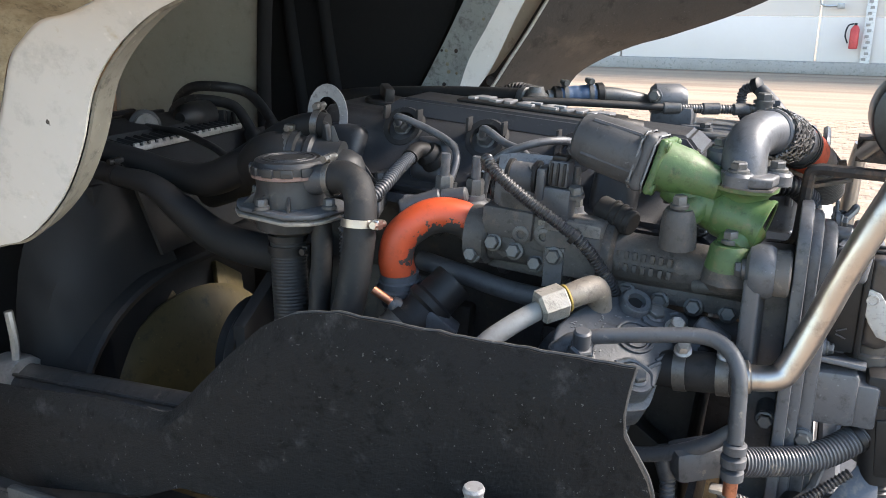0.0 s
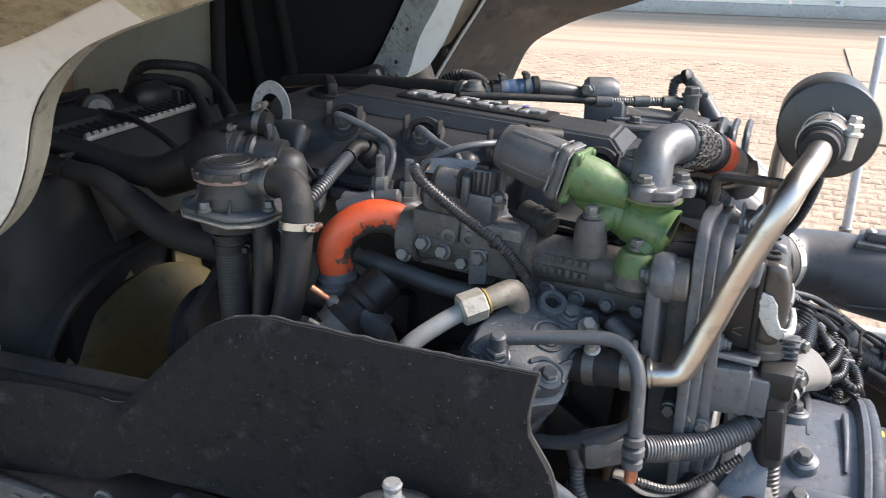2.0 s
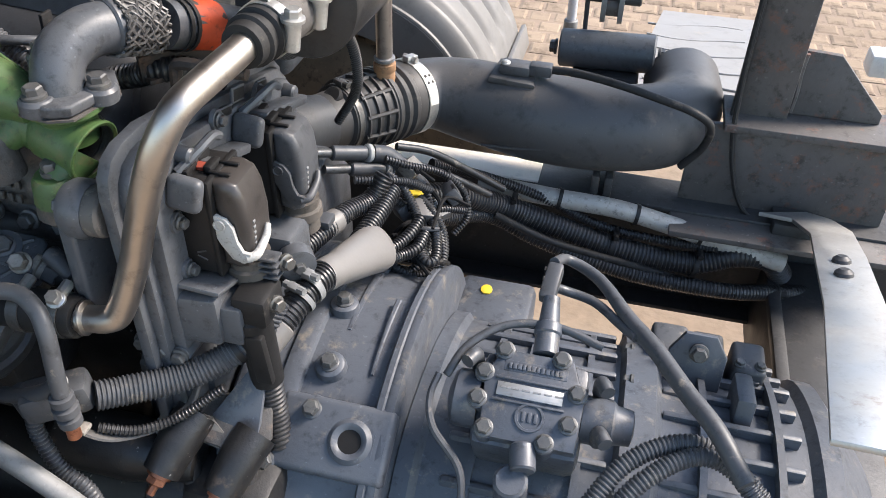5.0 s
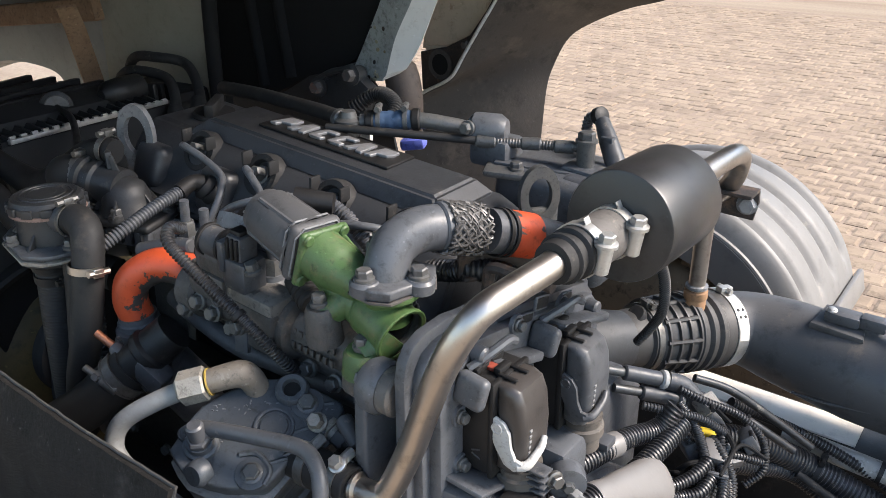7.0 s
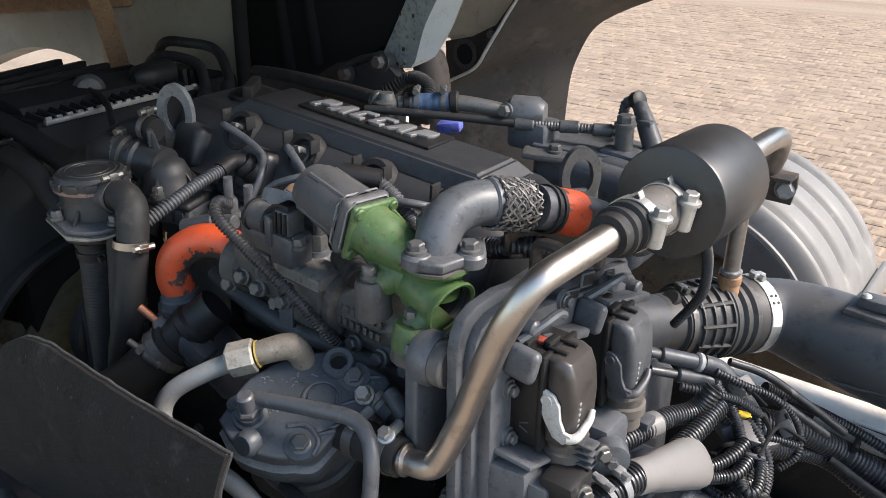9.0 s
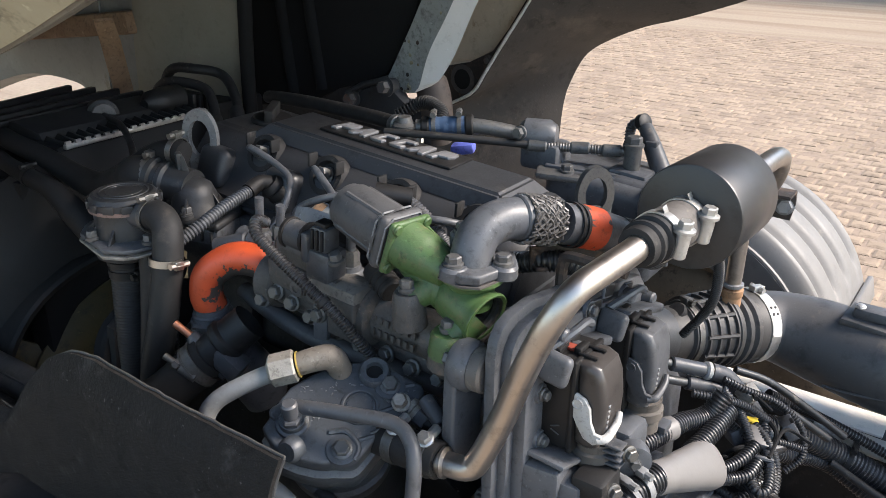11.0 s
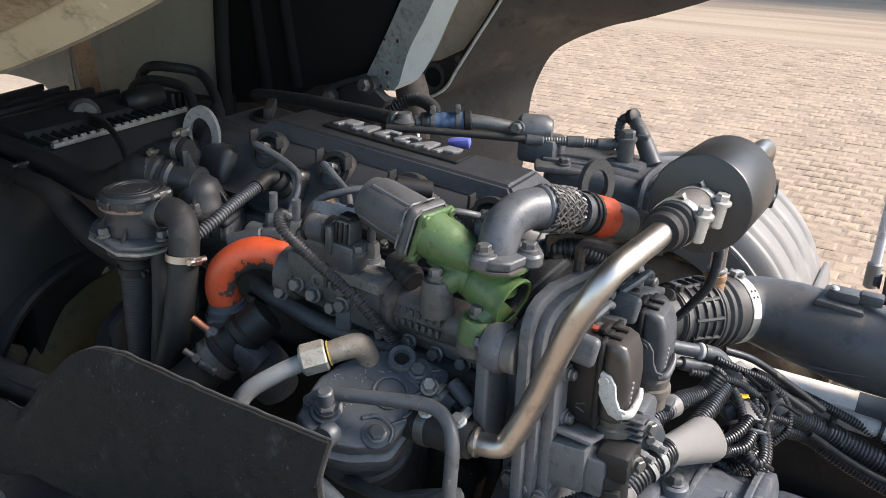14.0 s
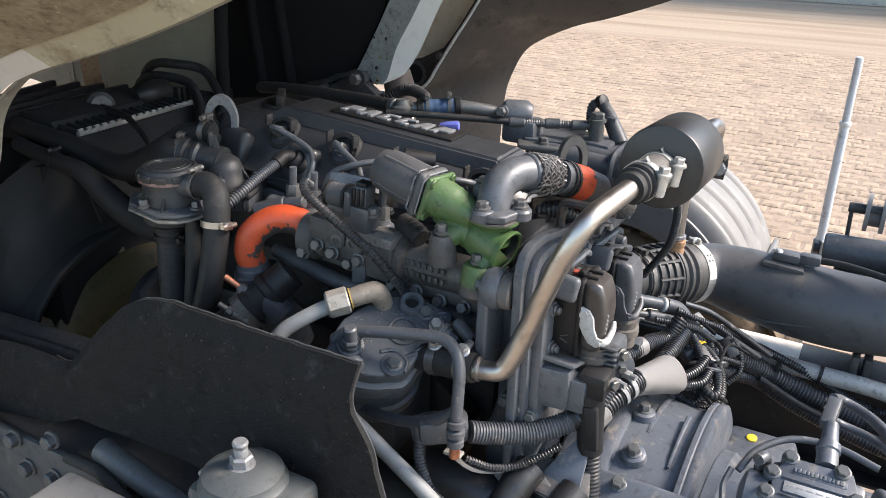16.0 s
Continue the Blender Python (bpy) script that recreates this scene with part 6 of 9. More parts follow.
part("loom", tube([(-0.030, 0.735, 0.815), (0.0, 0.750, 0.803), (0.03, 0.775, 0.803), (0.07, 0.80, 0.83)], 0.0052, 8, 8, ribs=(0.004, 0.001)), M_BLK, cw)

# idler and cover plate in front of the gear case
idl = thing("idler_cover", (-0.02, 0.82, 0.83), "dark grey cast idler cover beside the gear case", "cover")
part("disc", lathe((-0.046, 0.800, 1.022), (1, 0.05, 0), [(0, 0.012), (0.003, 0.022), (0.010, 0.026), (0.022, 0.026), (0.026, 0.023)], 32), M_ENG, idl)
part("rubber_disc", lathe((-0.022, 0.801, 1.022), (1, 0.05, 0), [(0, 0.021), (0.003, 0.0225), (0.014, 0.0225), (0.016, 0.02)], 28), M_SLEEVE, idl, "dusty rubber bush")
part("arm", prism([(-0.019, 0.0), (0.021, 0.0), (0.024, -0.060), (0.020, -0.110), (-0.012, -0.118), (-0.022, -0.070)], Matrix(((0.10, 0, 1, -0.044), (1, 0, -0.10, 0.800), (0, 1, 0, 1.018), (0, 0, 0, 1))), 0.016, 0.004, seg=3), M_ENG, idl)
part("disc_bolt", hexhead((-0.048, 0.800, 1.022), (-1, -0.1, 0), 0.014, 0.008), M_BOLT, idl)
part("stem", rod((-0.095, 0.842, 0.985), (-0.046, 0.822, 0.995), 0.008, seg=12), M_BOLT, idl)
# crankcase breather on its bracket with two hoses
br = thing("crankcase_breather", (-0.555, 0.79, 1.0), "dark grey round crankcase breather with bolted flange", "breather")
part("body", lathe((-0.558, 0.795, 1.042), (0, 0, 1), [(-0.034, 0.030), (-0.024, 0.040), (0.0, 0.044), (0.012, 0.040), (0.030, 0.040), (0.032, 0.043)], 36), M_BRTH, br)
capb = part("cap", lathe((-0.558, 0.795, 1.074), (0, 0, 1), [(0, 0.040), (0.002, 0.044), (0.010, 0.044), (0.013, 0.041), (0.016, 0.040), (0.018, 0.036), (0.017, 0.034), (0.019, 0.0)], 40), M_BRTH, br, "ribbed round cap")
for k in range(12):
    a = math.tau * k / 12
    part("cap_tab", box((-0.558 + 0.044 * math.cos(a), 0.795 + 0.044 * math.sin(a), 1.080), (0.005, 0.014, 0.010), 0.001, Euler((0, 0, a)).to_matrix()), M_BRTH, capb)
part("cap_seal", lathe((-0.558, 0.795, 1.0745), (0, 0, 1), [(-0.004, 0.0430), (-0.003, 0.0452), (0.001, 0.0452), (0.002, 0.0430)], 36), M_SEALP, capb, "reddish seal")
part("flange", prism([(-0.070, -0.024), (-0.058, -0.036), (-0.036, -0.050), (0.040, -0.050), (0.060, -0.034), (0.066, -0.020), (0.066, 0.022), (0.054, 0.036), (0.036, 0.046), (-0.040, 0.046), (-0.062, 0.036), (-0.070, 0.022)], Matrix.Translation((-0.555, 0.793, 1.032)) @ Euler((0, 0, radians(-12))).to_matrix().to_4x4(), 0.006, 0.002), M_ENG, br, "dirty bolted flange")
part("lower_plate", prism([(-0.072, -0.024), (-0.060, -0.037), (-0.037, -0.052), (0.041, -0.052), (0.062, -0.035), (0.068, -0.020), (0.068, 0.022), (0.055, 0.037), (0.036, 0.047), (-0.040, 0.047), (-0.064, 0.037), (-0.072, 0.022)], Matrix.Translation((-0.555, 0.793, 1.0255)) @ Euler((0, 0, radians(-12))).to_matrix().to_4x4(), 0.004, 0.001), M_NUT, br, "pale dirty flange edge")
for k in range(3):
    a = 3.6 + 0.8 * k
    part("gusset", prism([(0.038, 0.0), (0.058, 0.0), (0.038, 0.018)], Matrix(((math.cos(a), 0, -math.sin(a), -0.558), (math.sin(a), 0, math.cos(a), 0.795), (0, 1, 0, 1.037), (0, 0, 0, 1))), 0.004, 0.001), M_BRTH, br)
for r in (0.012, 0.022, 0.030):
    part("cap_ring", lathe((-0.558, 0.795, 1.0905), (0, 0, 1), [(0, r - 0.002), (0.0018, r - 0.001), (0.0018, r + 0.001), (0, r + 0.002)], 32, caps=False), M_BRTH, capb)
for dx, dy in ((-0.060, 0.012), (-0.012, -0.046), (0.056, -0.012), (0.0, 0.038)):
    part("bolt", hexhead((-0.553 + dx, 0.793 + dy, 1.041), (0, 0, 1), 0.012, 0.010), M_BOLT, br)
part("bottom_cup", lathe((-0.556, 0.79, 1.028), (0, 0, -1), [(0, 0.044), (0.018, 0.040), (0.026, 0.024)], 30), M_BRTH, br)
part("outlet", rod((-0.525, 0.79, 1.068), (-0.495, 0.79, 1.074), 0.017, seg=20), M_LOOM, br)
ha = thing("breather_hose", (-0.54, 0.76, 0.80), "dusty black rubber hose below the breather", "hose", "breather hoses")
part("hose", tube([(-0.558, 0.784, 1.002), (-0.557, 0.782, 0.97), (-0.553, 0.776, 0.92), (-0.548, 0.77, 0.85), (-0.545, 0.765, 0.78)], 0.0215, 20, 8, ribs=(0.004, 0.0005)), M_HOSE, ha)
part("clip", band((-0.558, 0.783, 0.985), (0, 0, 1), 0.022, 0.010), M_PLAS, ha)
part("clip", band((-0.5575, 0.783, 1.000), (0, 0, 1), 0.0222, 0.006, screw=False), M_PLAS, ha)
hb = thing("breather_hose", (-0.46, 0.76, 0.80), "dusty black rubber elbow hose with a steel clamp", "hose", "breather hoses")
part("hose", tube([(-0.500, 0.790, 1.072), (-0.482, 0.790, 1.076), (-0.463, 0.786, 1.068), (-0.454, 0.778, 1.045), (-0.453, 0.768, 1.00), (-0.460, 0.758, 0.94), (-0.475, 0.750, 0.88), (-0.490, 0.745, 0.80)], 0.0185, 20, 8), M_HOSE, hb)
part("clamp", band((-0.4535, 0.772, 1.030), (0, 0.15, 1), 0.019, 0.009), M_STEEL, hb, "bright steel clamp")
part("plastic_clamp", band((-0.497, 0.790, 1.072), (1, 0, 0.1), 0.0195, 0.007), M_CLAMP, hb, "dirty wire clamp")
hc = thing("breather_hose", (-0.51, 0.77, 0.80), "thin dusty black hose between the breather hoses", "hose", "breather hoses")
part("hose", tube([(-0.515, 0.79, 1.02), (-0.512, 0.785, 0.98), (-0.515, 0.775, 0.90), (-0.525, 0.765, 0.80)], 0.013, 16, 8), M_HOSE, hc)
part("inner_loom", tube([(-0.487, 0.80, 1.03), (-0.487, 0.795, 0.96), (-0.482, 0.785, 0.88)], 0.007, 12, 8, ribs=(0.005, 0.0015)), M_LOOM, hc)

# lifting eyes and thermostat dome
le = thing("lifting_eye", (-0.61, 0.965, 1.03), "bare steel lifting eye at the front of the engine", "lifting eye", "lifting eyes")
part("eye", ringplate((-0.606, 0.960, 1.116), (0.42, -0.90, 0.05), (0, 0, 1), 0.054, 0.086, 0.0165, 0.010), M_EYE, le)
part("shank", box((-0.600, 0.962, 1.050), (0.052, 0.010, 0.075), 0.003, Euler((0, 0, radians(25))).to_matrix()), M_EYE, le)
le2 = thing("lifting_eye", (-0.07, 1.18, 1.03), "bare steel lifting eye at the rear of the engine", "lifting eye", "lifting eyes")
part("eye", ringplate((-0.062, 1.126, 1.098), (0.80, -0.6, 0.05), (0, 0, 1), 0.050, 0.072, 0.0150, 0.010), M_BOLT, le2)
part("shank", box((-0.062, 1.126, 1.045), (0.048, 0.010, 0.075), 0.003, Euler((0, 0, radians(53))).to_matrix()), M_BOLT, le2)
dm = thing("thermostat_housing", (-0.54, 0.90, 1.03), "dark cast thermostat housing with a pointed rib", "housing")
DC = Vector((-0.545, 0.892, 1.040))
RD = Euler((0, radians(3), radians(20))).to_matrix()
part("dome", lathe(DC, (0, 0, 1), [(0, 0.037), (0.006, 0.036), (0.010, 0.032), (0.024, 0.030), (0.036, 0.025), (0.044, 0.014), (0.047, 0.0)], 32), M_BRTH, dm)
bar = Vector((-0.93, -0.20, 0.10)).normalized()
part("barrel", lathe(DC + Vector((0, 0, 0.030)), bar, [(0, 0.026), (0.034, 0.0265), (0.038, 0.030), (0.044, 0.030), (0.048, 0.026), (0.056, 0.026), (0.058, 0.031), (0.066, 0.031), (0.068, 0.024)], 30), M_BRTH, dm)
part("barrel_clamp", band(DC + Vector((0, 0, 0.030)) + bar * 0.072, bar, 0.029, 0.010), M_CLAMP, dm, "dirty toothed hose clamp")
part("fin", prism([(-0.011, 0.0), (0.013, 0.0), (0.004, 0.052), (-0.003, 0.054)], Matrix(((0.9, 0, 0.44, -0.566), (-0.44, 0, 0.9, 0.884), (0, 1, 0, 1.066), (0, 0, 0, 1))), 0.009, 0.003), M_BRTH, dm)
part("fin", prism([(0.0, 0.0), (0.022, -0.012), (0.004, 0.046), (0.0, 0.046)], Matrix(((0.85, 0, 0.5, -0.556), (0.5, 0, -0.85, 0.886), (0, 1, 0, 1.070), (0, 0, 0, 1))), 0.004, 0.001), M_BRTH, dm)
part("flange", box(DC + Vector((0.004, -0.002, -0.004)), (0.108, 0.078, 0.012), 0.005, RD, seg=3), M_BRTH, dm)
part("flange_skirt", box(DC + Vector((0.004, -0.002, -0.020)), (0.100, 0.070, 0.024), 0.004, RD), M_ENG, dm)
for k in range(7):
    part("skirt_rib", box(DC + Vector((0.004, -0.002, -0.018)) + RD @ Vector((-0.042 + 0.014 * k, -0.037, 0)), (0.003, 0.006, 0.016), 0.001, RD), M_BRTH, dm)
for x, y in ((-0.044, -0.028), (0.006, -0.032), (0.046, 0.018), (-0.030, 0.030)):
    part("boss", lathe(DC + RD @ Vector((x, y, 0)), (0, 0, 1), [(0, 0.0115), (0.006, 0.0105)], 18), M_BRTH, dm)
    part("bolt", hexhead(DC + RD @ Vector((x, y, 0.006)), (0, 0, 1), 0.013, 0.010), M_BOLT, dm)
for a in (0.3, 1.4, 3.9, 5.2):
    d = Vector((math.cos(a), math.sin(a), 0))
    part("web", prism([(0.028, 0.004), (0.044, 0.004), (0.030, 0.026)], Matrix(((d.x, 0, -d.y, DC.x), (d.y, 0, d.x, DC.y), (0, 1, 0, DC.z), (0, 0, 0, 1))), 0.004, 0.001), M_BRTH, dm)
# ---- radiator, fan shroud, front hoses ----
rad = thing("radiator", (-1.06, 1.08, 0.5), "black radiator with ribbed plastic top tank and pale crimp teeth", "radiator")


def at_r(s, x, z):
    """s along the radiator to the far side, x towards the engine."""
    d = Vector((-0.20, 0.98, 0))
    e = Vector((0.98, 0.20, 0))
    return Vector((-0.965, 1.0, 0.024)) + d * s + e * x + Vector((0, 0, z - 0.055 * s))


RR = Matrix(((0.98, -0.20, 0), (0.20, 0.98, 0), (0, 0, 1)))
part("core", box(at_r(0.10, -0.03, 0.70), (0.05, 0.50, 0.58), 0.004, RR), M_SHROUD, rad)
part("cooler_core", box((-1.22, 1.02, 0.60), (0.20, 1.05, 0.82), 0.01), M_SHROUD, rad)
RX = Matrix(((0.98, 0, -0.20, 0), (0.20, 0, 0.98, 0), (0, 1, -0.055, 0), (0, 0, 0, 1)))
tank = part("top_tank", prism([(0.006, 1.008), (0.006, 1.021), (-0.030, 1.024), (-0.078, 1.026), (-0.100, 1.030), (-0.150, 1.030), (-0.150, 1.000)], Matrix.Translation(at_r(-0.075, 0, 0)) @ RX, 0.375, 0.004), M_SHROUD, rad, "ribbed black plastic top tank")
for k in range(16):
    part("tank_rib", prism([(0.008, 1.020), (0.002, 1.028), (-0.030, 1.035), (-0.042, 1.022)], Matrix.Translation(at_r(-0.062 + 0.0225 * k, 0, 0)) @ RX, 0.004, 0.0006), M_SHROUD, tank)
part("tank_ridge", prism([(-0.040, 1.020), (-0.050, 1.036), (-0.100, 1.050), (-0.118, 1.050), (-0.124, 1.024)], Matrix.Translation(at_r(-0.060, 0, 0)) @ RX, 0.34, 0.003), M_SHROUD, tank)
part("crimp_strip", box(at_r(0.115, 0.012, 1.022), (0.008, 0.36, 0.008), 0.001, RR @ Euler((radians(-2.7), 0, 0)).to_matrix()), M_ALU, rad, "pale metal crimp strip")
for k in range(17):
    part("crimp_tooth", box(at_r(-0.058 + 0.0215 * k, 0.013, 1.027), (0.005, 0.012, 0.006), 0.001, RR), M_ALU, rad)
part("tank_neck", lathe(at_r(0.25, -0.060, 1.044), (-0.2, 0.98, -0.05), [(-0.05, 0.010), (-0.035, 0.024), (0.0, 0.028), (0.045, 0.028), (0.05, 0.022)], 24), M_PLAS, tank)
for k in range(3):
    part("latch", box(at_r(0.305 + 0.020 * k, -0.040, 1.036 - 0.003 * k), (0.035, 0.012, 0.034), 0.003, RR), M_PLAS, tank)
part("latch_button", rod((-1.078, 1.332, 1.035), (-1.068, 1.330, 1.035), 0.007, seg=18, bev=0.001), M_WPLAS, tank, "pale round button")
plug = part("vent_plug", lathe((-1.066, 1.094, 1.055), (0.9, -0.40, 0.1), [(-0.05, 0.024), (-0.02, 0.026), (0.0, 0.029), (0.008, 0.029), (0.010, 0.024), (0.012, 0.0)], 28), M_PLAS, rad)
part("plug_face", lathe((-1.0555, 1.0895, 1.056), (0.9, -0.40, 0.1), [(0, 0.0225), (0.003, 0.021)], 24), M_SLEEVE, plug, "dusty round plug face")
for k in range(4):
    part("top_slat", box(at_r(0.02 - 0.01 * k, -0.150 - 0.042 * k, 1.040), (0.014, 0.54, 0.014), 0.003, RR @ Euler((radians(-2.0), 0, radians(3 * k))).to_matrix()), M_PLAS, rad)
for k in range(6):
    part("cross_slat", box(at_r(-0.17 + 0.09 * k, -0.20, 1.034), (0.13, 0.010, 0.012), 0.002, RR), M_PLAS, rad)
part("vent_line", tube([(-1.054, 1.089, 1.056), (-1.010, 1.080, 1.055), (-0.968, 1.065, 1.057), (-0.915, 1.040, 1.055), (-0.842, 1.000, 1.051), (-0.779, 0.960, 1.045)], 0.0060, 10), M_RUB, rad)

shr_ = thing("fan_shroud", (-0.85, 1.05, 0.14), "large black plastic fan shroud around the radiator fan", "shroud")


def shroud_ring(x, k, seg=64):
    """A rounded square round the fan."""
    out = []
    for i in range(seg + 1):
        a = math.tau * i / seg
        c, q = math.cos(a), math.sin(a)
        out.append((x, 1.05 + 0.335 * k * math.copysign(abs(c) ** 0.6667, c), 0.50 + 0.368 * k * math.copysign(abs(q) ** 0.6667, q)))
    return out


bm = sheet([shroud_ring(x, k) for x, k in ((-1.01, 1.06), (-0.96, 1.02), (-0.912, 1.003), (-0.900, 0.995), (-0.896, 0.98), (-0.900, 0.955), (-0.93, 0.94), (-0.99, 0.93))], 0.005)
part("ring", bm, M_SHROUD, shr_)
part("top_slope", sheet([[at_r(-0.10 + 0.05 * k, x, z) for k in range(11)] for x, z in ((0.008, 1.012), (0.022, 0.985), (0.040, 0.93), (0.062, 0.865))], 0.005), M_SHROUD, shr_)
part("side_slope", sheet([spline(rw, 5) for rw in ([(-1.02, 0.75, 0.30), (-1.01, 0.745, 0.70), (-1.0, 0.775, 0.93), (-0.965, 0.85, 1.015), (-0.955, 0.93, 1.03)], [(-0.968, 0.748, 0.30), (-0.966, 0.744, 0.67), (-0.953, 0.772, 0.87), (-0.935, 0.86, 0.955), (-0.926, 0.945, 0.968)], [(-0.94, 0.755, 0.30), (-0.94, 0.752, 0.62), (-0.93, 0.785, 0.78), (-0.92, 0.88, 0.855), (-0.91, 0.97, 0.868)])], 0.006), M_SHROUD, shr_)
fan = thing("cooling_fan", (-0.84, 1.04, 0.25), "olive-brown plastic cooling fan behind the shroud", "fan")
M_FAN = mat("olive_fan", (0.088, 0.064, 0.018), (0.052, 0.038, 0.013), 0.5, grain=120, blotch=7, bump=0.08)
FZ = 0.52
part("disc", lathe((-0.965, 1.04, FZ), (1, 0, 0), [(0, 0.262), (0.012, 0.267), (0.03, 0.25), (0.045, 0.20), (0.05, 0.11), (0.08, 0.10), (0.085, 0.0)], 56), M_FAN, fan)
for k in range(8):
    a = math.tau * k / 8 + 0.2
    part("blade", box((-0.97, 1.04 + 0.24 * math.cos(a), FZ + 0.24 * math.sin(a)), (0.012, 0.14, 0.09), 0.004, Euler((a, 0, 0)).to_matrix() @ Euler((0, 0, radians(28))).to_matrix()), M_FAN, fan)
part("hub", lathe((-0.91, 1.04, FZ), (1, 0, 0), [(0, 0.09), (0.05, 0.085), (0.06, 0.05), (0.24, 0.045)], 36), M_ENG, fan)
pul = thing("belt_pulley", (-0.68, 0.95, 0.7), "dark pulley with belt at the engine front", "pulley")
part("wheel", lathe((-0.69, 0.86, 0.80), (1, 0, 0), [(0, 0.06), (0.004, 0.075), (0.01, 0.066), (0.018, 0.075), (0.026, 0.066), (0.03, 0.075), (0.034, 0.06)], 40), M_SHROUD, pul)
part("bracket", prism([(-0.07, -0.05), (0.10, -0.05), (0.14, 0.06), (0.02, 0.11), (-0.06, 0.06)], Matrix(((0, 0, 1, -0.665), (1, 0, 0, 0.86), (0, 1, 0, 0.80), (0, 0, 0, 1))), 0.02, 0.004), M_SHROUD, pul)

rh = thing("radiator_hose", (-0.70, 0.95, 0.94), "black upper coolant hose with a dirty clamp", "hose", "radiator hoses")
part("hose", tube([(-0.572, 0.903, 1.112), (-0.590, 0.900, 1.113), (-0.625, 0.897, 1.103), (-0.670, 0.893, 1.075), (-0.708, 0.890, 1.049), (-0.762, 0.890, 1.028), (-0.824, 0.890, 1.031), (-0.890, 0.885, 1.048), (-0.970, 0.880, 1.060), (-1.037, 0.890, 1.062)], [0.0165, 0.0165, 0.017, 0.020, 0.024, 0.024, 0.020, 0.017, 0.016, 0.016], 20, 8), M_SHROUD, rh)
part("clamp", band((-0.583, 0.901, 1.115), (1, 0.1, -0.1), 0.0180, 0.009), M_CLAMP, rh)
part("barrel_hose", tube([DC + Vector((0, 0, 0.030)) + bar * 0.064, DC + Vector((0, 0, 0.024)) + bar * 0.10, (-0.728, 0.925, 1.028), (-0.799, 0.940, 1.001)], 0.0285, 22, 6), M_SHROUD, rh)
rh2 = thing("radiator_hose", (-0.75, 0.88, 0.90), "large black radiator hose along the shroud", "hose", "radiator hoses")
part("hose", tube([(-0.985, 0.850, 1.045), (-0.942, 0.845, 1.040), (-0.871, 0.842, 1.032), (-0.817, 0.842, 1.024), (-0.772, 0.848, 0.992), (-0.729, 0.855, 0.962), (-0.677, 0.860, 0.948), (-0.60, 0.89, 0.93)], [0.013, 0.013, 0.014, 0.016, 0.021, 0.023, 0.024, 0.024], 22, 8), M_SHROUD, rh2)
part("clip", band((-0.881, 0.842, 1.034), (0.9, 0.0, -0.12), 0.0145, 0.007), M_PLAS, rh2)
ac = thing("coolant_pipes", (-1.08, 1.35, 1.0), "pair of bent black rubber pipes behind the radiator", "pipes")
part("pipe", tube([(-1.20, 1.33, 1.02), (-1.21, 1.345, 1.06), (-1.17, 1.34, 1.092), (-1.11, 1.345, 1.098), (-1.06, 1.38, 1.085), (-1.00, 1.36, 1.05), (-0.94, 1.315, 1.015), (-0.88, 1.26, 1.0)], 0.0105, 14, 8), M_RUB, ac)
part("pipe", tube([(-1.19, 1.30, 1.02), (-1.18, 1.305, 1.055), (-1.13, 1.305, 1.075), (-1.06, 1.33, 1.065), (-1.01, 1.31, 1.035), (-0.96, 1.27, 1.01), (-0.90, 1.23, 0.99)], 0.0105, 14, 8), M_RUB, ac)
for p in ((-0.97, 1.335, 1.03), (-0.985, 1.29, 1.02)):
    part("sleeve", rod(p, (p[0] + 0.04, p[1] - 0.035, p[2] - 0.022), 0.0155, seg=14, bev=0.002), M_RUB, ac)

# cab hinge bracket behind the engine
hg = thing("pivot_bracket", (-0.75, 1.53, 0.95), "dirty steel cab pivot bracket with two rusty bolts", "bracket")
part("bracket", prism([(-0.10, -0.02), (0.02, -0.02), (0.06, 0.05), (0.0, 0.09), (-0.09, 0.05)], Matrix(((1, 0, 0, -0.745), (0, 0, -1, 1.566), (0, 1, 0, 0.995), (0, 0, 0, 1))), 0.03, 0.006), M_FRAME, hg)
part("bracket_arm", box((-0.78, 1.62, 0.985), (0.24, 0.06, 0.09), 0.012), M_FRAME, hg)
for p in ((-0.730, 1.526, 1.077), (-0.824, 1.526, 1.040)):
    part("bolt_boss", lathe(p, (0.1, -1, 0.1), [(-0.03, 0.017), (-0.004, 0.017), (-0.002, 0.021), (0.002, 0.021)], 20), M_FRAME, hg)
    part("bolt", hexhead(p, (0.1, -1, 0.1), 0.022, 0.018), M_RUST, hg)
part("bolt_link", tube([(-0.824, 1.53, 1.058), (-0.79, 1.53, 1.075), (-0.755, 1.53, 1.085), (-0.730, 1.53, 1.092)], 0.006, 8), M_FRAME, hg)
part("rubber_boot", tube([(-0.690, 1.622, 1.096), (-0.684, 1.62, 1.080), (-0.675, 1.62, 1.05), (-0.668, 1.62, 1.01), (-0.668, 1.625, 0.95)], [0.020, 0.034, 0.036, 0.035, 0.03], 24, 6), M_BOOT, hg, "brown dusty rubber boot")
part("boot_cap", lathe((-0.688, 1.61, 1.086), (-0.2, -0.3, 1), [(0, 0.030), (0.006, 0.031), (0.009, 0.026)], 20), M_RUSTY, hg)
XZ = lambda y: Matrix(((1, 0, 0, 0), (0, 0, -1, y), (0, 1, 0, 0), (0, 0, 0, 1)))
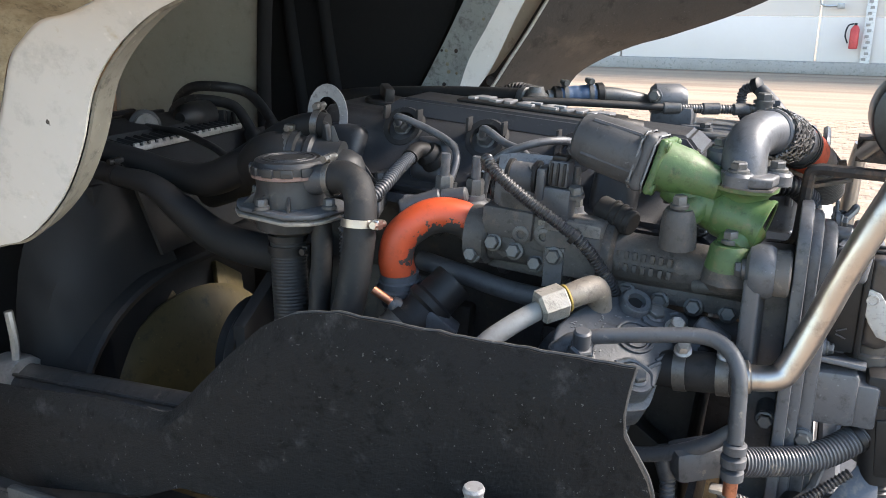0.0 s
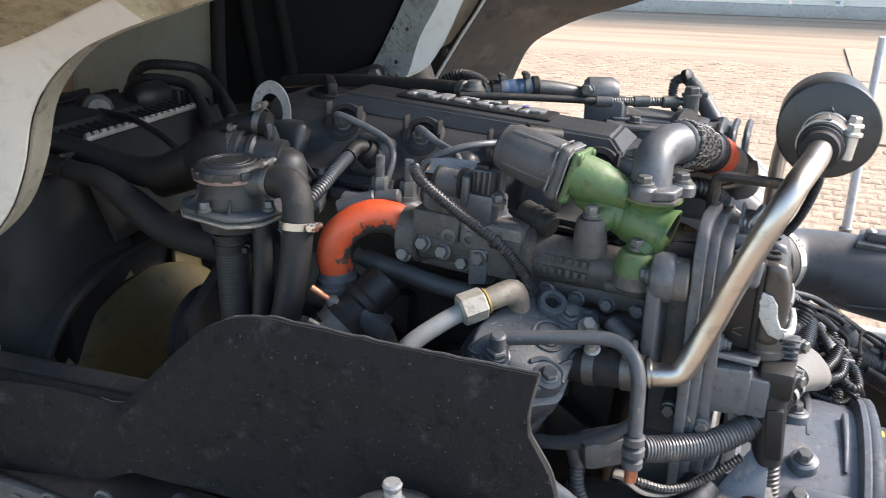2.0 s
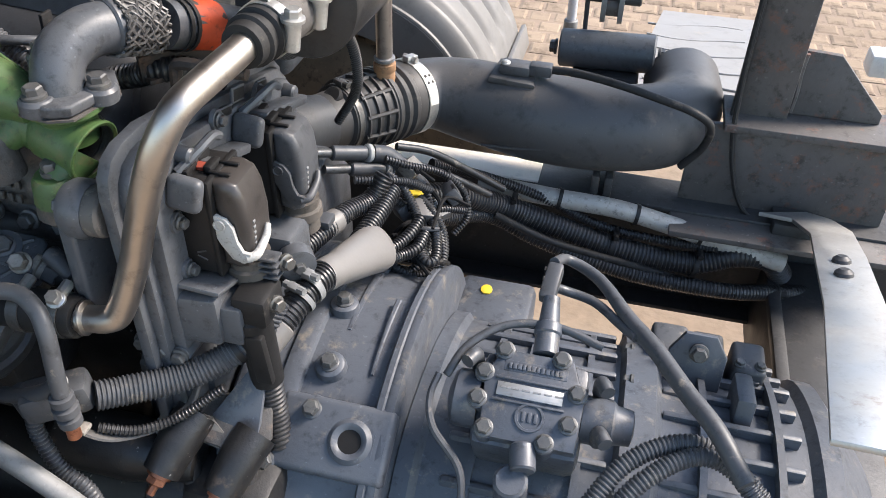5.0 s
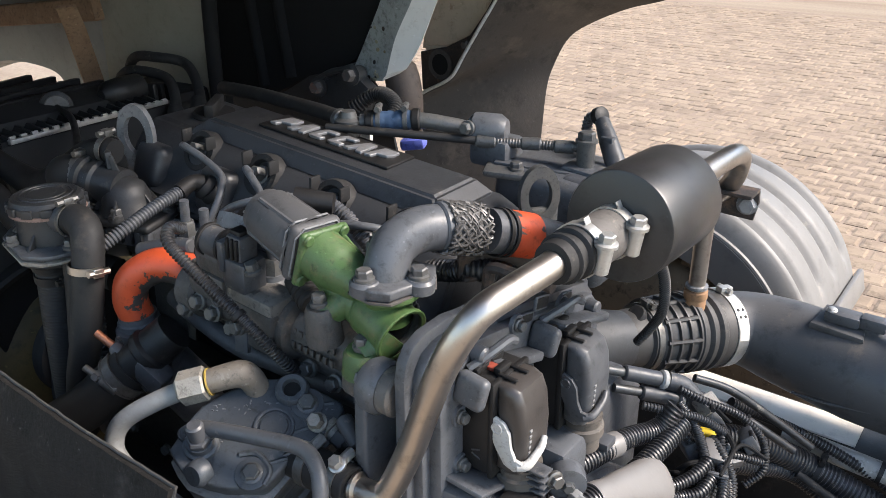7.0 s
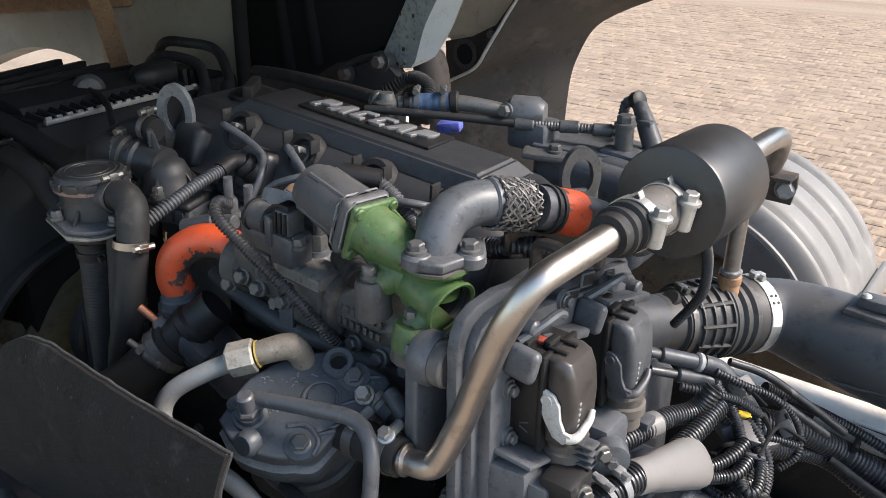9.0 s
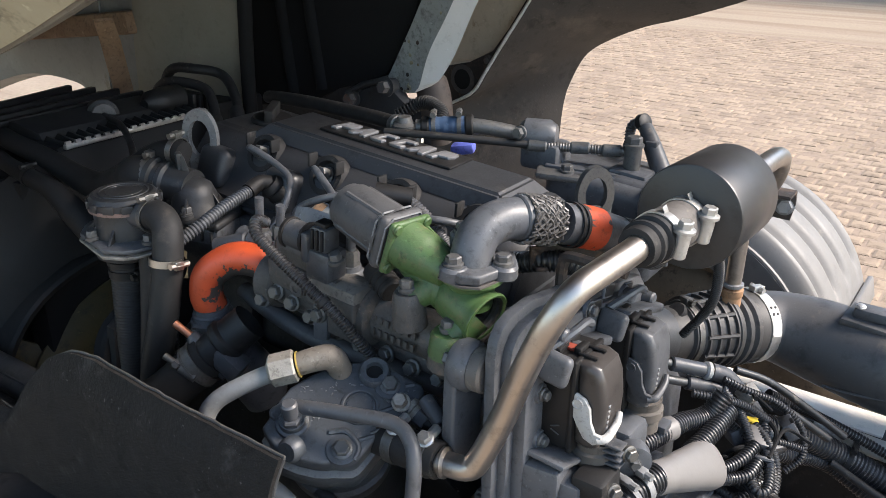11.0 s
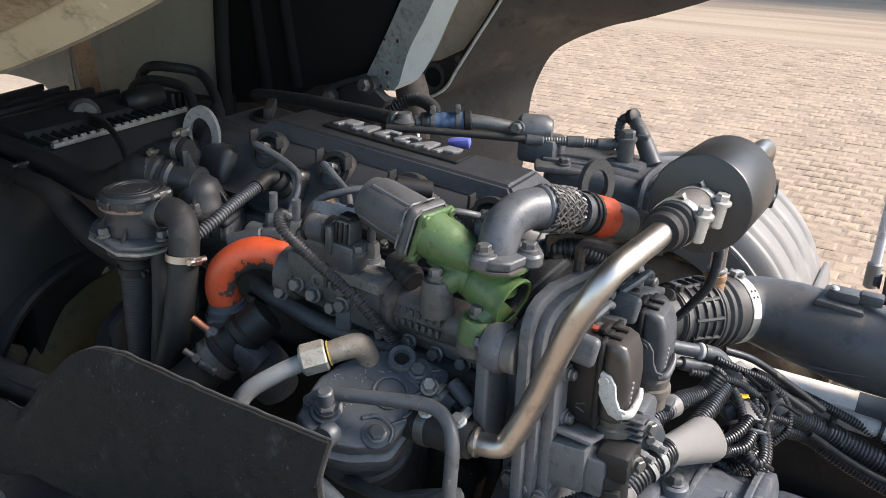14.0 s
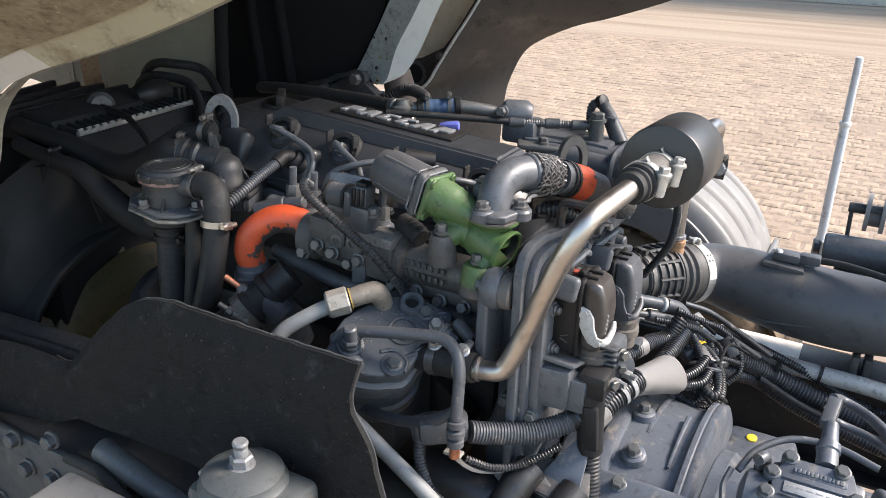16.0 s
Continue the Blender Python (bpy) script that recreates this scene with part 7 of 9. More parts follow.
hp = part("hinge_plate", prism([(-0.880, 1.040), (-0.876, 0.945), (-0.840, 0.952), (-0.790, 0.980), (-0.750, 1.030), (-0.705, 1.100), (-0.650, 1.180), (-0.560, 1.32), (-0.575, 1.33), (-0.690, 1.150), (-0.733, 1.094), (-0.80, 1.060)], XZ(1.945), 0.010, 0.003), M_RUSTY, hg, "black rusty hinge plate with a hole")
part("hinge_rim", ringplate((-0.818, 1.934, 1.016), (0, -1, 0), (0, 0, 1), 0.070, 0.074, 0.024, 0.004), M_CAST, hp, "worn grey rim round the hole")
# plate is not pierced; the hole's shade is a flat black disc
part("hinge_hole", lathe((-0.818, 1.9335, 1.016), (0, -1, 0), [(-0.002, 0.026), (0.001, 0.026), (0.0012, 0.0)], 24, caps=False), M_INSUL, hp, "black disc for the dark of the hinge hole")
part("plate_bolt", hexhead((-0.742, 1.933, 1.072), (0, -1, 0), 0.016, 0.010), M_RUST, hp)
part("spring", tube([(-0.50, 1.28, 1.10), (-0.46, 1.30, 1.125), (-0.41, 1.28, 1.12), (-0.39, 1.24, 1.105)], 0.012, 12, 10, ribs=(0.006, 0.002)), M_RUB, hg)


# ---- rear of the engine: gear case, control plugs ----
YZ = lambda x: Matrix(((0, 0, 1, x), (1, 0, 0, 0), (0, 1, 0, 0), (0, 0, 0, 1)))
gc = thing("control_unit", (-0.01, 1.0, 0.6), "dark grey cast engine control unit with stepped edges", "control unit")
oc = [(0.789, 0.70), (0.789, 1.045), (0.793, 1.062), (0.803, 1.074), (0.820, 1.080), (0.854, 1.081), (0.944, 1.064), (1.032, 1.044), (1.110, 1.026), (1.130, 1.005), (1.135, 0.95), (1.135, 0.70)]


def inset(poly, d, cy=0.98, cz=0.82):
    return [(y + (cy - y) * d / 0.18, z + (cz - z) * d / 0.24) for y, z in poly]


part("back_shell", prism(inset(oc, 0.052), YZ(-0.040), 0.036, 0.003, seg=2), M_ENG, gc)
part("rim", prism(oc, YZ(-0.004), 0.012, 0.0025, seg=2), M_ENG, gc)
part("step", prism(inset(oc, 0.010), YZ(0.006), 0.012, 0.0025, seg=2), M_ENG, gc)
face = part("front_face", prism(inset(oc, 0.020), YZ(0.016), 0.015, 0.003, seg=2), M_ENG, gc)
for y, z in ((0.836, 0.995), (0.838, 0.940), (0.838, 0.885), (0.868, 1.040), (0.93, 1.047), (0.94, 0.95), (1.02, 1.03), (1.075, 0.95)):
    part("bolt_boss", lathe((0.030, y, z), (1, 0, 0), [(0, 0.011), (0.004, 0.010)], 16), M_ENG, face)
    part("bolt", hexhead((0.035, y, z), (1, -0.1, 0), 0.010, 0.007), M_BOLT, face)
# raised frames cast on the face; black boxes paint the shade of their slots
for y, z, w, h in ((0.945, 1.046, 0.034, 0.011), (0.978, 1.050, 0.026, 0.016), (1.030, 1.034, 0.022, 0.012), (0.905, 1.012, 0.022, 0.008), (1.060, 1.020, 0.016, 0.006)):
    part("slot_frame", box((0.0315, y, z), (0.003, w, h), 0.001, Euler((radians(-14), 0, 0)).to_matrix()), M_ENG, face)
    part("slot", box((0.0328, y, z), (0.0018, w * 0.84, h * 0.7), 0.0004, Euler((radians(-14), 0, 0)).to_matrix()), M_PLAS, face)
for y0, z0, y1, z1 in ((0.871, 1.031, 0.952, 1.003), (0.993, 1.015, 1.098, 0.982)):
    part("top_bar", box((0.042, (y0 + y1) / 2, (z0 + z1) / 2 + 0.004), (0.022, math.hypot(y1 - y0, z1 - z0), 0.010), 0.003, Euler((math.atan2(z1 - z0, y1 - y0), 0, 0)).to_matrix()), M_ENG, gc)
for y, z in ((0.975, 1.018), (1.085, 1.000), (0.862, 1.050), (1.02, 1.030)):
    part("knob", lathe((0.031, y, z), (1, -0.1, 0), [(0, 0.0085), (0.012, 0.0080), (0.014, 0.006)], 16), M_ENG, face)
for y, z in ((0.836, 1.028), (0.962, 1.020)):
    part("paddle", box((0.046, y, z), (0.032, 0.014, 0.032), 0.0065, Euler((radians(-12), radians(8), 0)).to_matrix(), seg=4), M_ENG, gc)
part("arm", tube([(0.034, 0.848, 1.040), (0.046, 0.868, 1.052), (0.050, 0.888, 1.056), (0.050, 0.900, 1.050)], 0.0045, 8), M_ENG, gc)
part("arm", tube([(0.034, 0.975, 1.030), (0.048, 0.995, 1.042), (0.052, 1.014, 1.044), (0.052, 1.028, 1.036)], 0.0045, 8), M_ENG, gc)
sb_ = part("side_block", box((0.040, 0.842, 0.897), (0.050, 0.058, 0.056), 0.005, Euler((0, 0, radians(5))).to_matrix()), M_ENG, gc)
part("block_lid", prism([(-0.028, -0.030), (0.030, -0.030), (0.036, 0.030), (-0.028, 0.030)], Matrix.Translation((0.040, 0.846, 0.925)) @ Euler((radians(-14), radians(4), 0)).to_matrix().to_4x4(), 0.005, 0.0015), M_ENG, sb_)
part("side_block", box((0.072, 0.846, 0.890), (0.030, 0.050, 0.046), 0.005), M_ENG, gc)
part("side_block", box((0.060, 0.965, 0.880), (0.060, 0.055, 0.060), 0.008), M_ENG, gc)
part("block_knob", lathe((0.088, 0.945, 0.885), (0.6, -0.8, 0), [(0, 0.018), (0.006, 0.020), (0.020, 0.019), (0.022, 0.012)], 22), M_ENG, gc)
part("knob_bolt", hexhead((0.100, 0.929, 0.885), (0.6, -0.8, 0), 0.011, 0.007), M_BOLT, gc)
for k in range(3):
    part("lower_bolt", rod((-0.012 + 0.018 * k, 0.860, 0.862 - 0.006 * k), (-0.012 + 0.018 * k, 0.806, 0.866 - 0.006 * k), 0.010, seg=14, bev=0.002), M_ENG, gc)
    part("lower_head", hexhead((-0.012 + 0.018 * k, 0.806, 0.866 - 0.006 * k), (0, -1, 0.05), 0.013, 0.008), M_BOLT, gc)
part("drum_arm", tube([(0.070, 0.93, 1.098), (0.030, 0.93, 1.0995), (0.004, 0.93, 1.099), (-0.001, 0.93, 1.085), (-0.003, 0.93, 1.04), (-0.006, 0.93, 1.022), (-0.015, 0.93, 1.013), (-0.040, 0.93, 1.010)], 0.0062, 8, 4), M_RUSTY, gc, "black bent rod")
part("top_bracket", prism([(-0.07, -0.014), (0.07, -0.014), (0.075, 0.0), (0.07, 0.012), (-0.07, 0.012)], Matrix(((0.62, 0, 0.78, -0.010), (0.78, 0, -0.62, 1.005), (0, 1, 0, 1.078), (0, 0, 0, 1))), 0.006, 0.002), M_RUSTY, gc)
part("bracket_flange", box((-0.004, 1.005, 1.067), (0.022, 0.140, 0.005), 0.001, Euler((0, 0, radians(-38))).to_matrix()), M_RUSTY, gc)
fw = thing("flywheel_cover", (-0.02, 1.05, 0.45), "dark grey cast flywheel cover behind the engine block", "cover")
part("plate", prism([(0.83, 0.45), (0.83, 0.80), (0.90, 0.86), (1.2, 0.86), (1.26, 0.80), (1.26, 0.45)], YZ(-0.05), 0.09, 0.01), M_ENG, fw)
part("shelf", prism([(-0.030, -0.020), (0.045, -0.024), (0.055, 0.0), (0.045, 0.030), (-0.020, 0.030)], Matrix.Translation((0.058, 0.800, 0.770)) @ Euler((radians(28), radians(4), 0)).to_matrix().to_4x4(), 0.008, 0.003), M_CAST, fw, "dusty dark cast ledge")
part("shelf_wall", box((0.05, 0.83, 0.70), (0.09, 0.05, 0.14), 0.010, Euler((radians(8), 0, 0)).to_matrix()), M_SHADE_OILG, fw)
part("shelf_bolt", hexhead((0.045, 0.790, 0.780), (0, -0.45, 0.9), 0.011, 0.006), M_RUSTY, fw)


def control_plug(y0, z0, lever_mat, hood_mat, lab):
    pl = thing("control_plug", (0.06, y0 + 0.025, z0 - 0.05), lab, "connector", "control plugs")
    part("socket", box((0.043, y0 + 0.024, z0), (0.034, 0.056, 0.100), 0.003), M_PLAS, pl)
    part("socket_lip", box((0.062, y0 + 0.024, z0), (0.006, 0.060, 0.104), 0.002), M_PLAS, pl)
    for dz in (-0.026, -0.033):
        part("socket_mark", box((0.046, y0 - 0.0045, z0 + dz), (0.010, 0.001, 0.0014), 0.0002, Euler((0, radians(-22 if dz > -0.03 else 22), 0)).to_matrix()), M_LOOM, pl)
    prof = [(0.062, -0.042), (0.062, 0.050), (0.074, 0.051), (0.085, 0.046), (0.091, 0.032), (0.094, 0.006), (0.093, -0.024), (0.088, -0.042), (0.078, -0.046)]
    hood = part("hood", prism([(x, z0 + z) for x, z in prof], Matrix(((1, 0, 0, 0), (0, 0, 1, y0), (0, 1, 0, 0), (0, 0, 0, 1))), 0.050, 0.009, seg=4), hood_mat, pl, "satin plastic hood")
    for k in range(7):
        part("hood_rib", box((0.0935 - 0.0003 * k, y0 + 0.012, z0 + 0.006 - 0.006 * k), (0.003, 0.004, 0.003), 0.0006), M_GREYP, hood)
    part("lever", prism([(0.0602, 0.0150), (0.0660, 0.0185), (0.0755, 0.0150), (0.0815, 0.0060), (0.0835, -0.0090), (0.0880, -0.0190), (0.0950, -0.0200), (0.0950, -0.0265), (0.0874, -0.0320), (0.0768, -0.0285), (0.0683, -0.0161), (0.0620, -0.0031)], Matrix(((1, 0, 0, 0), (0, 0, -1, y0 - 0.0005), (0, 1, 0, z0), (0, 0, 0, 1))), 0.0045, 0.0012), lever_mat, pl, "locking lever")
    part("lever_end", tube([(0.090, y0 - 0.003, z0 - 0.0255), (0.097, y0 + 0.002, z0 - 0.024), (0.099, y0 + 0.012, z0 - 0.020), (0.099, y0 + 0.024, z0 - 0.015), (0.097, y0 + 0.032, z0 - 0.010)], [0.0048, 0.0046, 0.0040, 0.0036, 0.0028], 10, 6), lever_mat, pl)
    part("lever_hub", lathe((0.0690, y0 - 0.0045, z0 + 0.0085), (0, -1, 0), [(0, 0.0060), (0.002, 0.0056), (0.0022, 0.0045), (0.0012, 0.004), (0.0012, 0.0)], 18, caps=False), lever_mat, pl)
    part("neck", lathe((0.076, y0 + 0.026, z0 - 0.042), (0.02, 0, -1), [(0, 0.021), (0.010, 0.020), (0.012, 0.023), (0.022, 0.023), (0.024, 0.019), (0.040, 0.019)], 24), M_NECK, pl, "dusty brown rubber neck")
    for dx, dy in ((0.040, 0.010), (0.040, 0.034), (0.056, 0.022)):
        part("latch", box((dx, y0 + dy, z0 + 0.053), (0.008, 0.020, 0.008), 0.002), M_PLAS, pl)
    for dy in (0.012, 0.030):
        part("latch_bar", box((0.068, y0 + dy, z0 + 0.0525), (0.020, 0.004, 0.003), 0.001), M_PLAS, pl)
    return pl


M_LEVER = mat("off_white_lever", (0.40, 0.395, 0.375), (0.34, 0.33, 0.31), 0.5, grain=150, blotch=30, bump=0.05, dirt=(DUST, 0.12))
M_HOOD = mat("brown_black_plastic", (0.034, 0.030, 0.028), (0.046, 0.041, 0.038), 0.28, grain=420, blotch=7, bump=0.05, rough2=0.4)
M_NECK = mat("dusty_neck", (0.10, 0.085, 0.070), (0.06, 0.053, 0.047), 0.65, grain=160, blotch=20, bump=0.15)
p1 = control_plug(0.848, 0.985, M_LEVER, M_HOOD, "dark control unit plug with a white locking lever")
part("red_tab", box((0.046, 0.868, 1.0365), (0.010, 0.010, 0.004), 0.001), mat("red_plastic", (0.32, 0.06, 0.035), None, 0.5, grain=80, blotch=30), p1, "dull red tab")
control_plug(0.974, 0.964, M_LOOM, M_LOOM, "dark grey control unit plug with a grey lever")
cd1 = thing("plug_conduit", (0.10, 0.83, 0.6), "black plug sleeve and corrugated conduit hanging down", "cable conduit")
part("sleeve", rod((0.088, 0.842, 0.893), (0.096, 0.838, 0.806), 0.0180, 0.0165, seg=20, bev=0.003), M_PLAS, cd1)
part("sleeve_flat", box((0.098, 0.826, 0.85), (0.018, 0.010, 0.062), 0.003, Euler((0, radians(-5), 0)).to_matrix()), M_PLAS, cd1)
part("block", box((0.092, 0.848, 0.906), (0.036, 0.044, 0.034), 0.006), M_PLAS, cd1)
for k in range(4):
    part("comb", box((0.100, 0.868, 0.925 + 0.007 * k), (0.020, 0.016, 0.003), 0.001), M_LOOM, cd1)
part("conduit", tube([(0.096, 0.838, 0.808), (0.102, 0.83, 0.765), (0.112, 0.815, 0.72), (0.128, 0.80, 0.66), (0.15, 0.79, 0.58)], 0.0145, 16, 12, ribs=(0.0055, 0.0018)), M_BLK, cd1)
for p in ((0.112, 0.846, 0.908), (0.112, 0.876, 0.935)):
    part("screw", hexhead(p, (1, -0.5, 0.1), 0.012, 0.008), M_CLAMP, cd1)
cd2 = thing("plug_conduit", (0.10, 0.98, 0.8), "tapered grey cable funnel with black corrugated conduits", "cable conduit")
def junction_shell():
    """A flattened fan: round at the narrow end, a wide slot at the other."""
    p, q = Vector((0.1125, 0.957, 0.8515)), Vector((0.143, 1.074, 0.8145))
    d = (q - p).normalized()
    w = Vector((-0.66, 0.39, 0.62))
    w = (w - d * w.dot(d)).normalized()
    n = d.cross(w)
    bm, rings = bmesh.new(), []
    for s, a, b in ((0.0, 0.0165, 0.0165), (0.0, 0.0185, 0.0185), (0.10, 0.0190, 0.0185), (0.24, 0.0190, 0.0185), (0.36, 0.0215, 0.0185), (0.70, 0.0260, 0.0185), (0.92, 0.0300, 0.0185), (0.98, 0.0295, 0.0175), (1.0, 0.0270, 0.0150)):
        ring = []
        for i in range(32):
            c, z = math.cos(math.tau * i / 32), math.sin(math.tau * i / 32)
            k = 0.75
            u = a * math.copysign(abs(c) ** k, c)
            v = b * math.copysign(abs(z) ** k, z) if a > b else b * z
            ring.append(bm.verts.new(p + (q - p) * s + w * (u if a > b else a * c) + n * v - d * (0.010 * s * (u / a) ** 2)))
        rings.append(ring)
    for x, y in zip(rings, rings[1:]):
        for i in range(32):
            bm.faces.new((x[i], x[(i + 1) % 32], y[(i + 1) % 32], y[i]))
    bm.faces.new(rings[-1])
    bmesh.ops.recalc_face_normals(bm, faces=bm.faces)
    return bm


part("junction", junction_shell(), M_FUNNEL, cd2, "smooth satin grey cable junction")
part("outlet", tube([(0.122, 1.050, 0.833), (0.127, 1.080, 0.836), (0.131, 1.110, 0.839), (0.134, 1.150, 0.843)], 0.0125, 16, 12, ribs=(0.0052, 0.0018)), M_BLK, cd2)
part("outlet", tube([(0.152, 1.058, 0.806), (0.165, 1.080, 0.797), (0.180, 1.100, 0.797), (0.184, 1.125, 0.803)], 0.0078, 14, 12, ribs=(0.0045, 0.0014)), M_BLK, cd2)
part("outlet", tube([(0.145, 1.062, 0.812), (0.158, 1.085, 0.808), (0.170, 1.11, 0.812), (0.176, 1.135, 0.818)], 0.0078, 14, 12, ribs=(0.0045, 0.0014)), M_BLK, cd2)
part("conduit", tube([(0.088, 0.868, 0.836), (0.098, 0.895, 0.848), (0.108, 0.925, 0.856), (0.117, 0.955, 0.857)], 0.0155, 18, 12, ribs=(0.0052, 0.0018)), M_BLK, cd2)
part("conduit_sleeve", rod((0.080, 0.850, 0.826), (0.094, 0.885, 0.843), 0.0172, seg=20, bev=0.002), M_FUNNEL, cd2)
part("conduit_tie", band((0.104, 0.914, 0.854), (0.3, 0.9, 0.3), 0.0172, 0.006), M_GREYP, cd2)
part("conduit", tube([(0.060, 0.93, 0.850), (0.075, 0.975, 0.858), (0.088, 1.03, 0.856), (0.098, 1.08, 0.850), (0.115, 1.12, 0.845), (0.128, 1.14, 0.87)], 0.0125, 16, 12, ribs=(0.005, 0.0016)), M_BLK, cd2)
part("sheath", rod((0.080, 1.02, 0.856), (0.094, 1.06, 0.853), 0.0148, seg=18, bev=0.002), M_FUNNEL, cd2)
part("sheath_latch", box((0.090, 1.03, 0.871), (0.018, 0.022, 0.010), 0.002), M_LOOM, cd2)
part("tie", band((0.110, 0.930, 0.857), (0.3, 0.95, 0.1), 0.0165, 0.008), M_GREYP, cd2, "grey cable tie")
nest = thing("cable_nest", (0.16, 1.12, 0.78), "tangle of black cables and sensor connectors", "cables")
rn = random.Random(8)
NEST = [
    [(0.125, 1.10, 0.775), (0.150, 1.095, 0.765), (0.185, 1.10, 0.752), (0.205, 1.13, 0.755), (0.200, 1.16, 0.775), (0.185, 1.17, 0.80), (0.160, 1.19, 0.81)],
    [(0.130, 1.12, 0.785), (0.160, 1.115, 0.772), (0.180, 1.12, 0.765), (0.192, 1.15, 0.77), (0.180, 1.18, 0.785), (0.15, 1.21, 0.80)],
    [(0.165, 1.20, 0.82), (0.180, 1.18, 0.80), (0.200, 1.15, 0.770), (0.212, 1.11, 0.735), (0.205, 1.085, 0.72), (0.190, 1.085, 0.725), (0.185, 1.11, 0.750), (0.183, 1.15, 0.785)],
    [(0.120, 1.17, 0.855), (0.145, 1.165, 0.835), (0.165, 1.155, 0.805), (0.180, 1.13, 0.775), (0.175, 1.11, 0.755), (0.150, 1.10, 0.75)],
    [(0.110, 1.20, 0.855), (0.140, 1.215, 0.84), (0.175, 1.24, 0.82), (0.205, 1.25, 0.79), (0.215, 1.24, 0.755), (0.20, 1.22, 0.735)],
    [(0.095, 1.12, 0.87), (0.125, 1.14, 0.862), (0.150, 1.17, 0.845), (0.175, 1.20, 0.815)],
    [(0.135, 1.16, 0.82), (0.16, 1.17, 0.80), (0.19, 1.20, 0.79), (0.215, 1.225, 0.775)],
    [(0.120, 1.24, 0.83), (0.15, 1.255, 0.815), (0.19, 1.275, 0.79), (0.235, 1.30, 0.755)],
    [(0.110, 1.25, 0.845), (0.15, 1.28, 0.825), (0.20, 1.31, 0.785), (0.25, 1.335, 0.745)],
]
for k, pts in enumerate(NEST):
    part("cable", tube(pts, 0.0068 if k < 4 else 0.0055, 10, 8, ribs=(0.0042, 0.0012) if k < 7 else None), M_BLK, nest)
for k in range(14):
    a = Vector((rn.uniform(0.12, 0.21), rn.uniform(1.10, 1.26), rn.uniform(0.75, 0.83)))
    c = a + Vector((rn.uniform(-0.05, 0.06), rn.uniform(-0.06, 0.06), rn.uniform(-0.04, 0.03)))
    m1 = (a + c) / 2 + Vector((rn.uniform(-.02, .02), rn.uniform(-.02, .02), rn.uniform(0, .03)))
    part("wire", tube([a, m1, c], 0.0022 + 0.0012 * rn.random(), 7, 6), M_INSUL, nest)
for k, (p, m_) in enumerate((((0.152, 1.205, 0.803), M_YEL), ((0.165, 1.19, 0.79), M_LOOM), ((0.185, 1.205, 0.782), M_LOOM), ((0.138, 1.225, 0.830), M_NUT), ((0.172, 1.15, 0.785), M_LOOM), ((0.195, 1.225, 0.800), M_LOOM), ((0.140, 1.17, 0.80), M_LOOM))):
    part("connector", box(p, (0.032, 0.024, 0.018) if k else (0.026, 0.016, 0.008), 0.003, Euler((0.2 * k, 0.15, 0.5 + 0.3 * k)).to_matrix()), m_, nest, "yellow locking clip" if k == 0 else "")
    if k > 3:
        part("connector_lock", box(Vector(p) + Vector((0.004, -0.004, 0.011)), (0.014, 0.010, 0.005), 0.001, Euler((0.2 * k, 0.15, 0.5 + 0.3 * k)).to_matrix()), M_PLAS, nest)
part("hanging_loop", tube([(0.158, 1.190, 0.785), (0.163, 1.163, 0.792), (0.175, 1.125, 0.793), (0.187, 1.100, 0.787), (0.197, 1.092, 0.784), (0.204, 1.102, 0.785), (0.198, 1.130, 0.793), (0.183, 1.168, 0.792), (0.178, 1.190, 0.785)], 0.0068, 12, 10, ribs=(0.0044, 0.0014)), M_BLK, nest)
part("loop_tie", tube([(0.164, 1.132, 0.797), (0.180, 1.134, 0.802), (0.198, 1.142, 0.799)], 0.0035, 8, 6), M_LOOM, nest)
part("housing", box((0.172, 1.176, 0.800), (0.034, 0.030, 0.018), 0.003, Euler((0.3, 0.2, 0.4)).to_matrix()), M_FUNNEL, nest, "grey connector housing")
part("strap", tube([(0.175, 1.105, 0.775), (0.19, 1.098, 0.785), (0.208, 1.105, 0.777), (0.215, 1.125, 0.760)], 0.0035, 8), M_PLAS, nest)
sen = thing("pressure_lines", (0.1, 1.18, 0.85), "pair of sensor lines with grey and white couplings", "sensor lines")
for k in range(2):
    o = Vector((0.02 * k, 0.012 * k, -0.028 * k))
    part("line", rod(Vector((0.022, 1.142, 0.883)) + o, Vector((0.072, 1.192, 0.863)) + o, 0.006, seg=12), M_BOLT, sen)
    part("sleeve", rod(Vector((0.047, 1.167, 0.873)) + o, Vector((0.082, 1.202, 0.858)) + o, 0.010, seg=14, bev=0.002), M_LOOM, sen)
    part("coupling", lathe(Vector((0.082, 1.202, 0.858)) + o, (0.7, 0.7, -0.3), [(0, 0.010), (0.002, 0.0125), (0.007, 0.0125), (0.009, 0.010)], 16), M_LEVER if k == 0 else M_GREYP, sen, "pale coupling ring")
    part("elbow", tube([Vector((0.089, 1.209, 0.855)) + o, Vector((0.107, 1.222, 0.846)) + o, Vector((0.127, 1.227, 0.823)) + o, Vector((0.142, 1.232, 0.793)) + o], 0.012, 14), M_LOOM, sen)

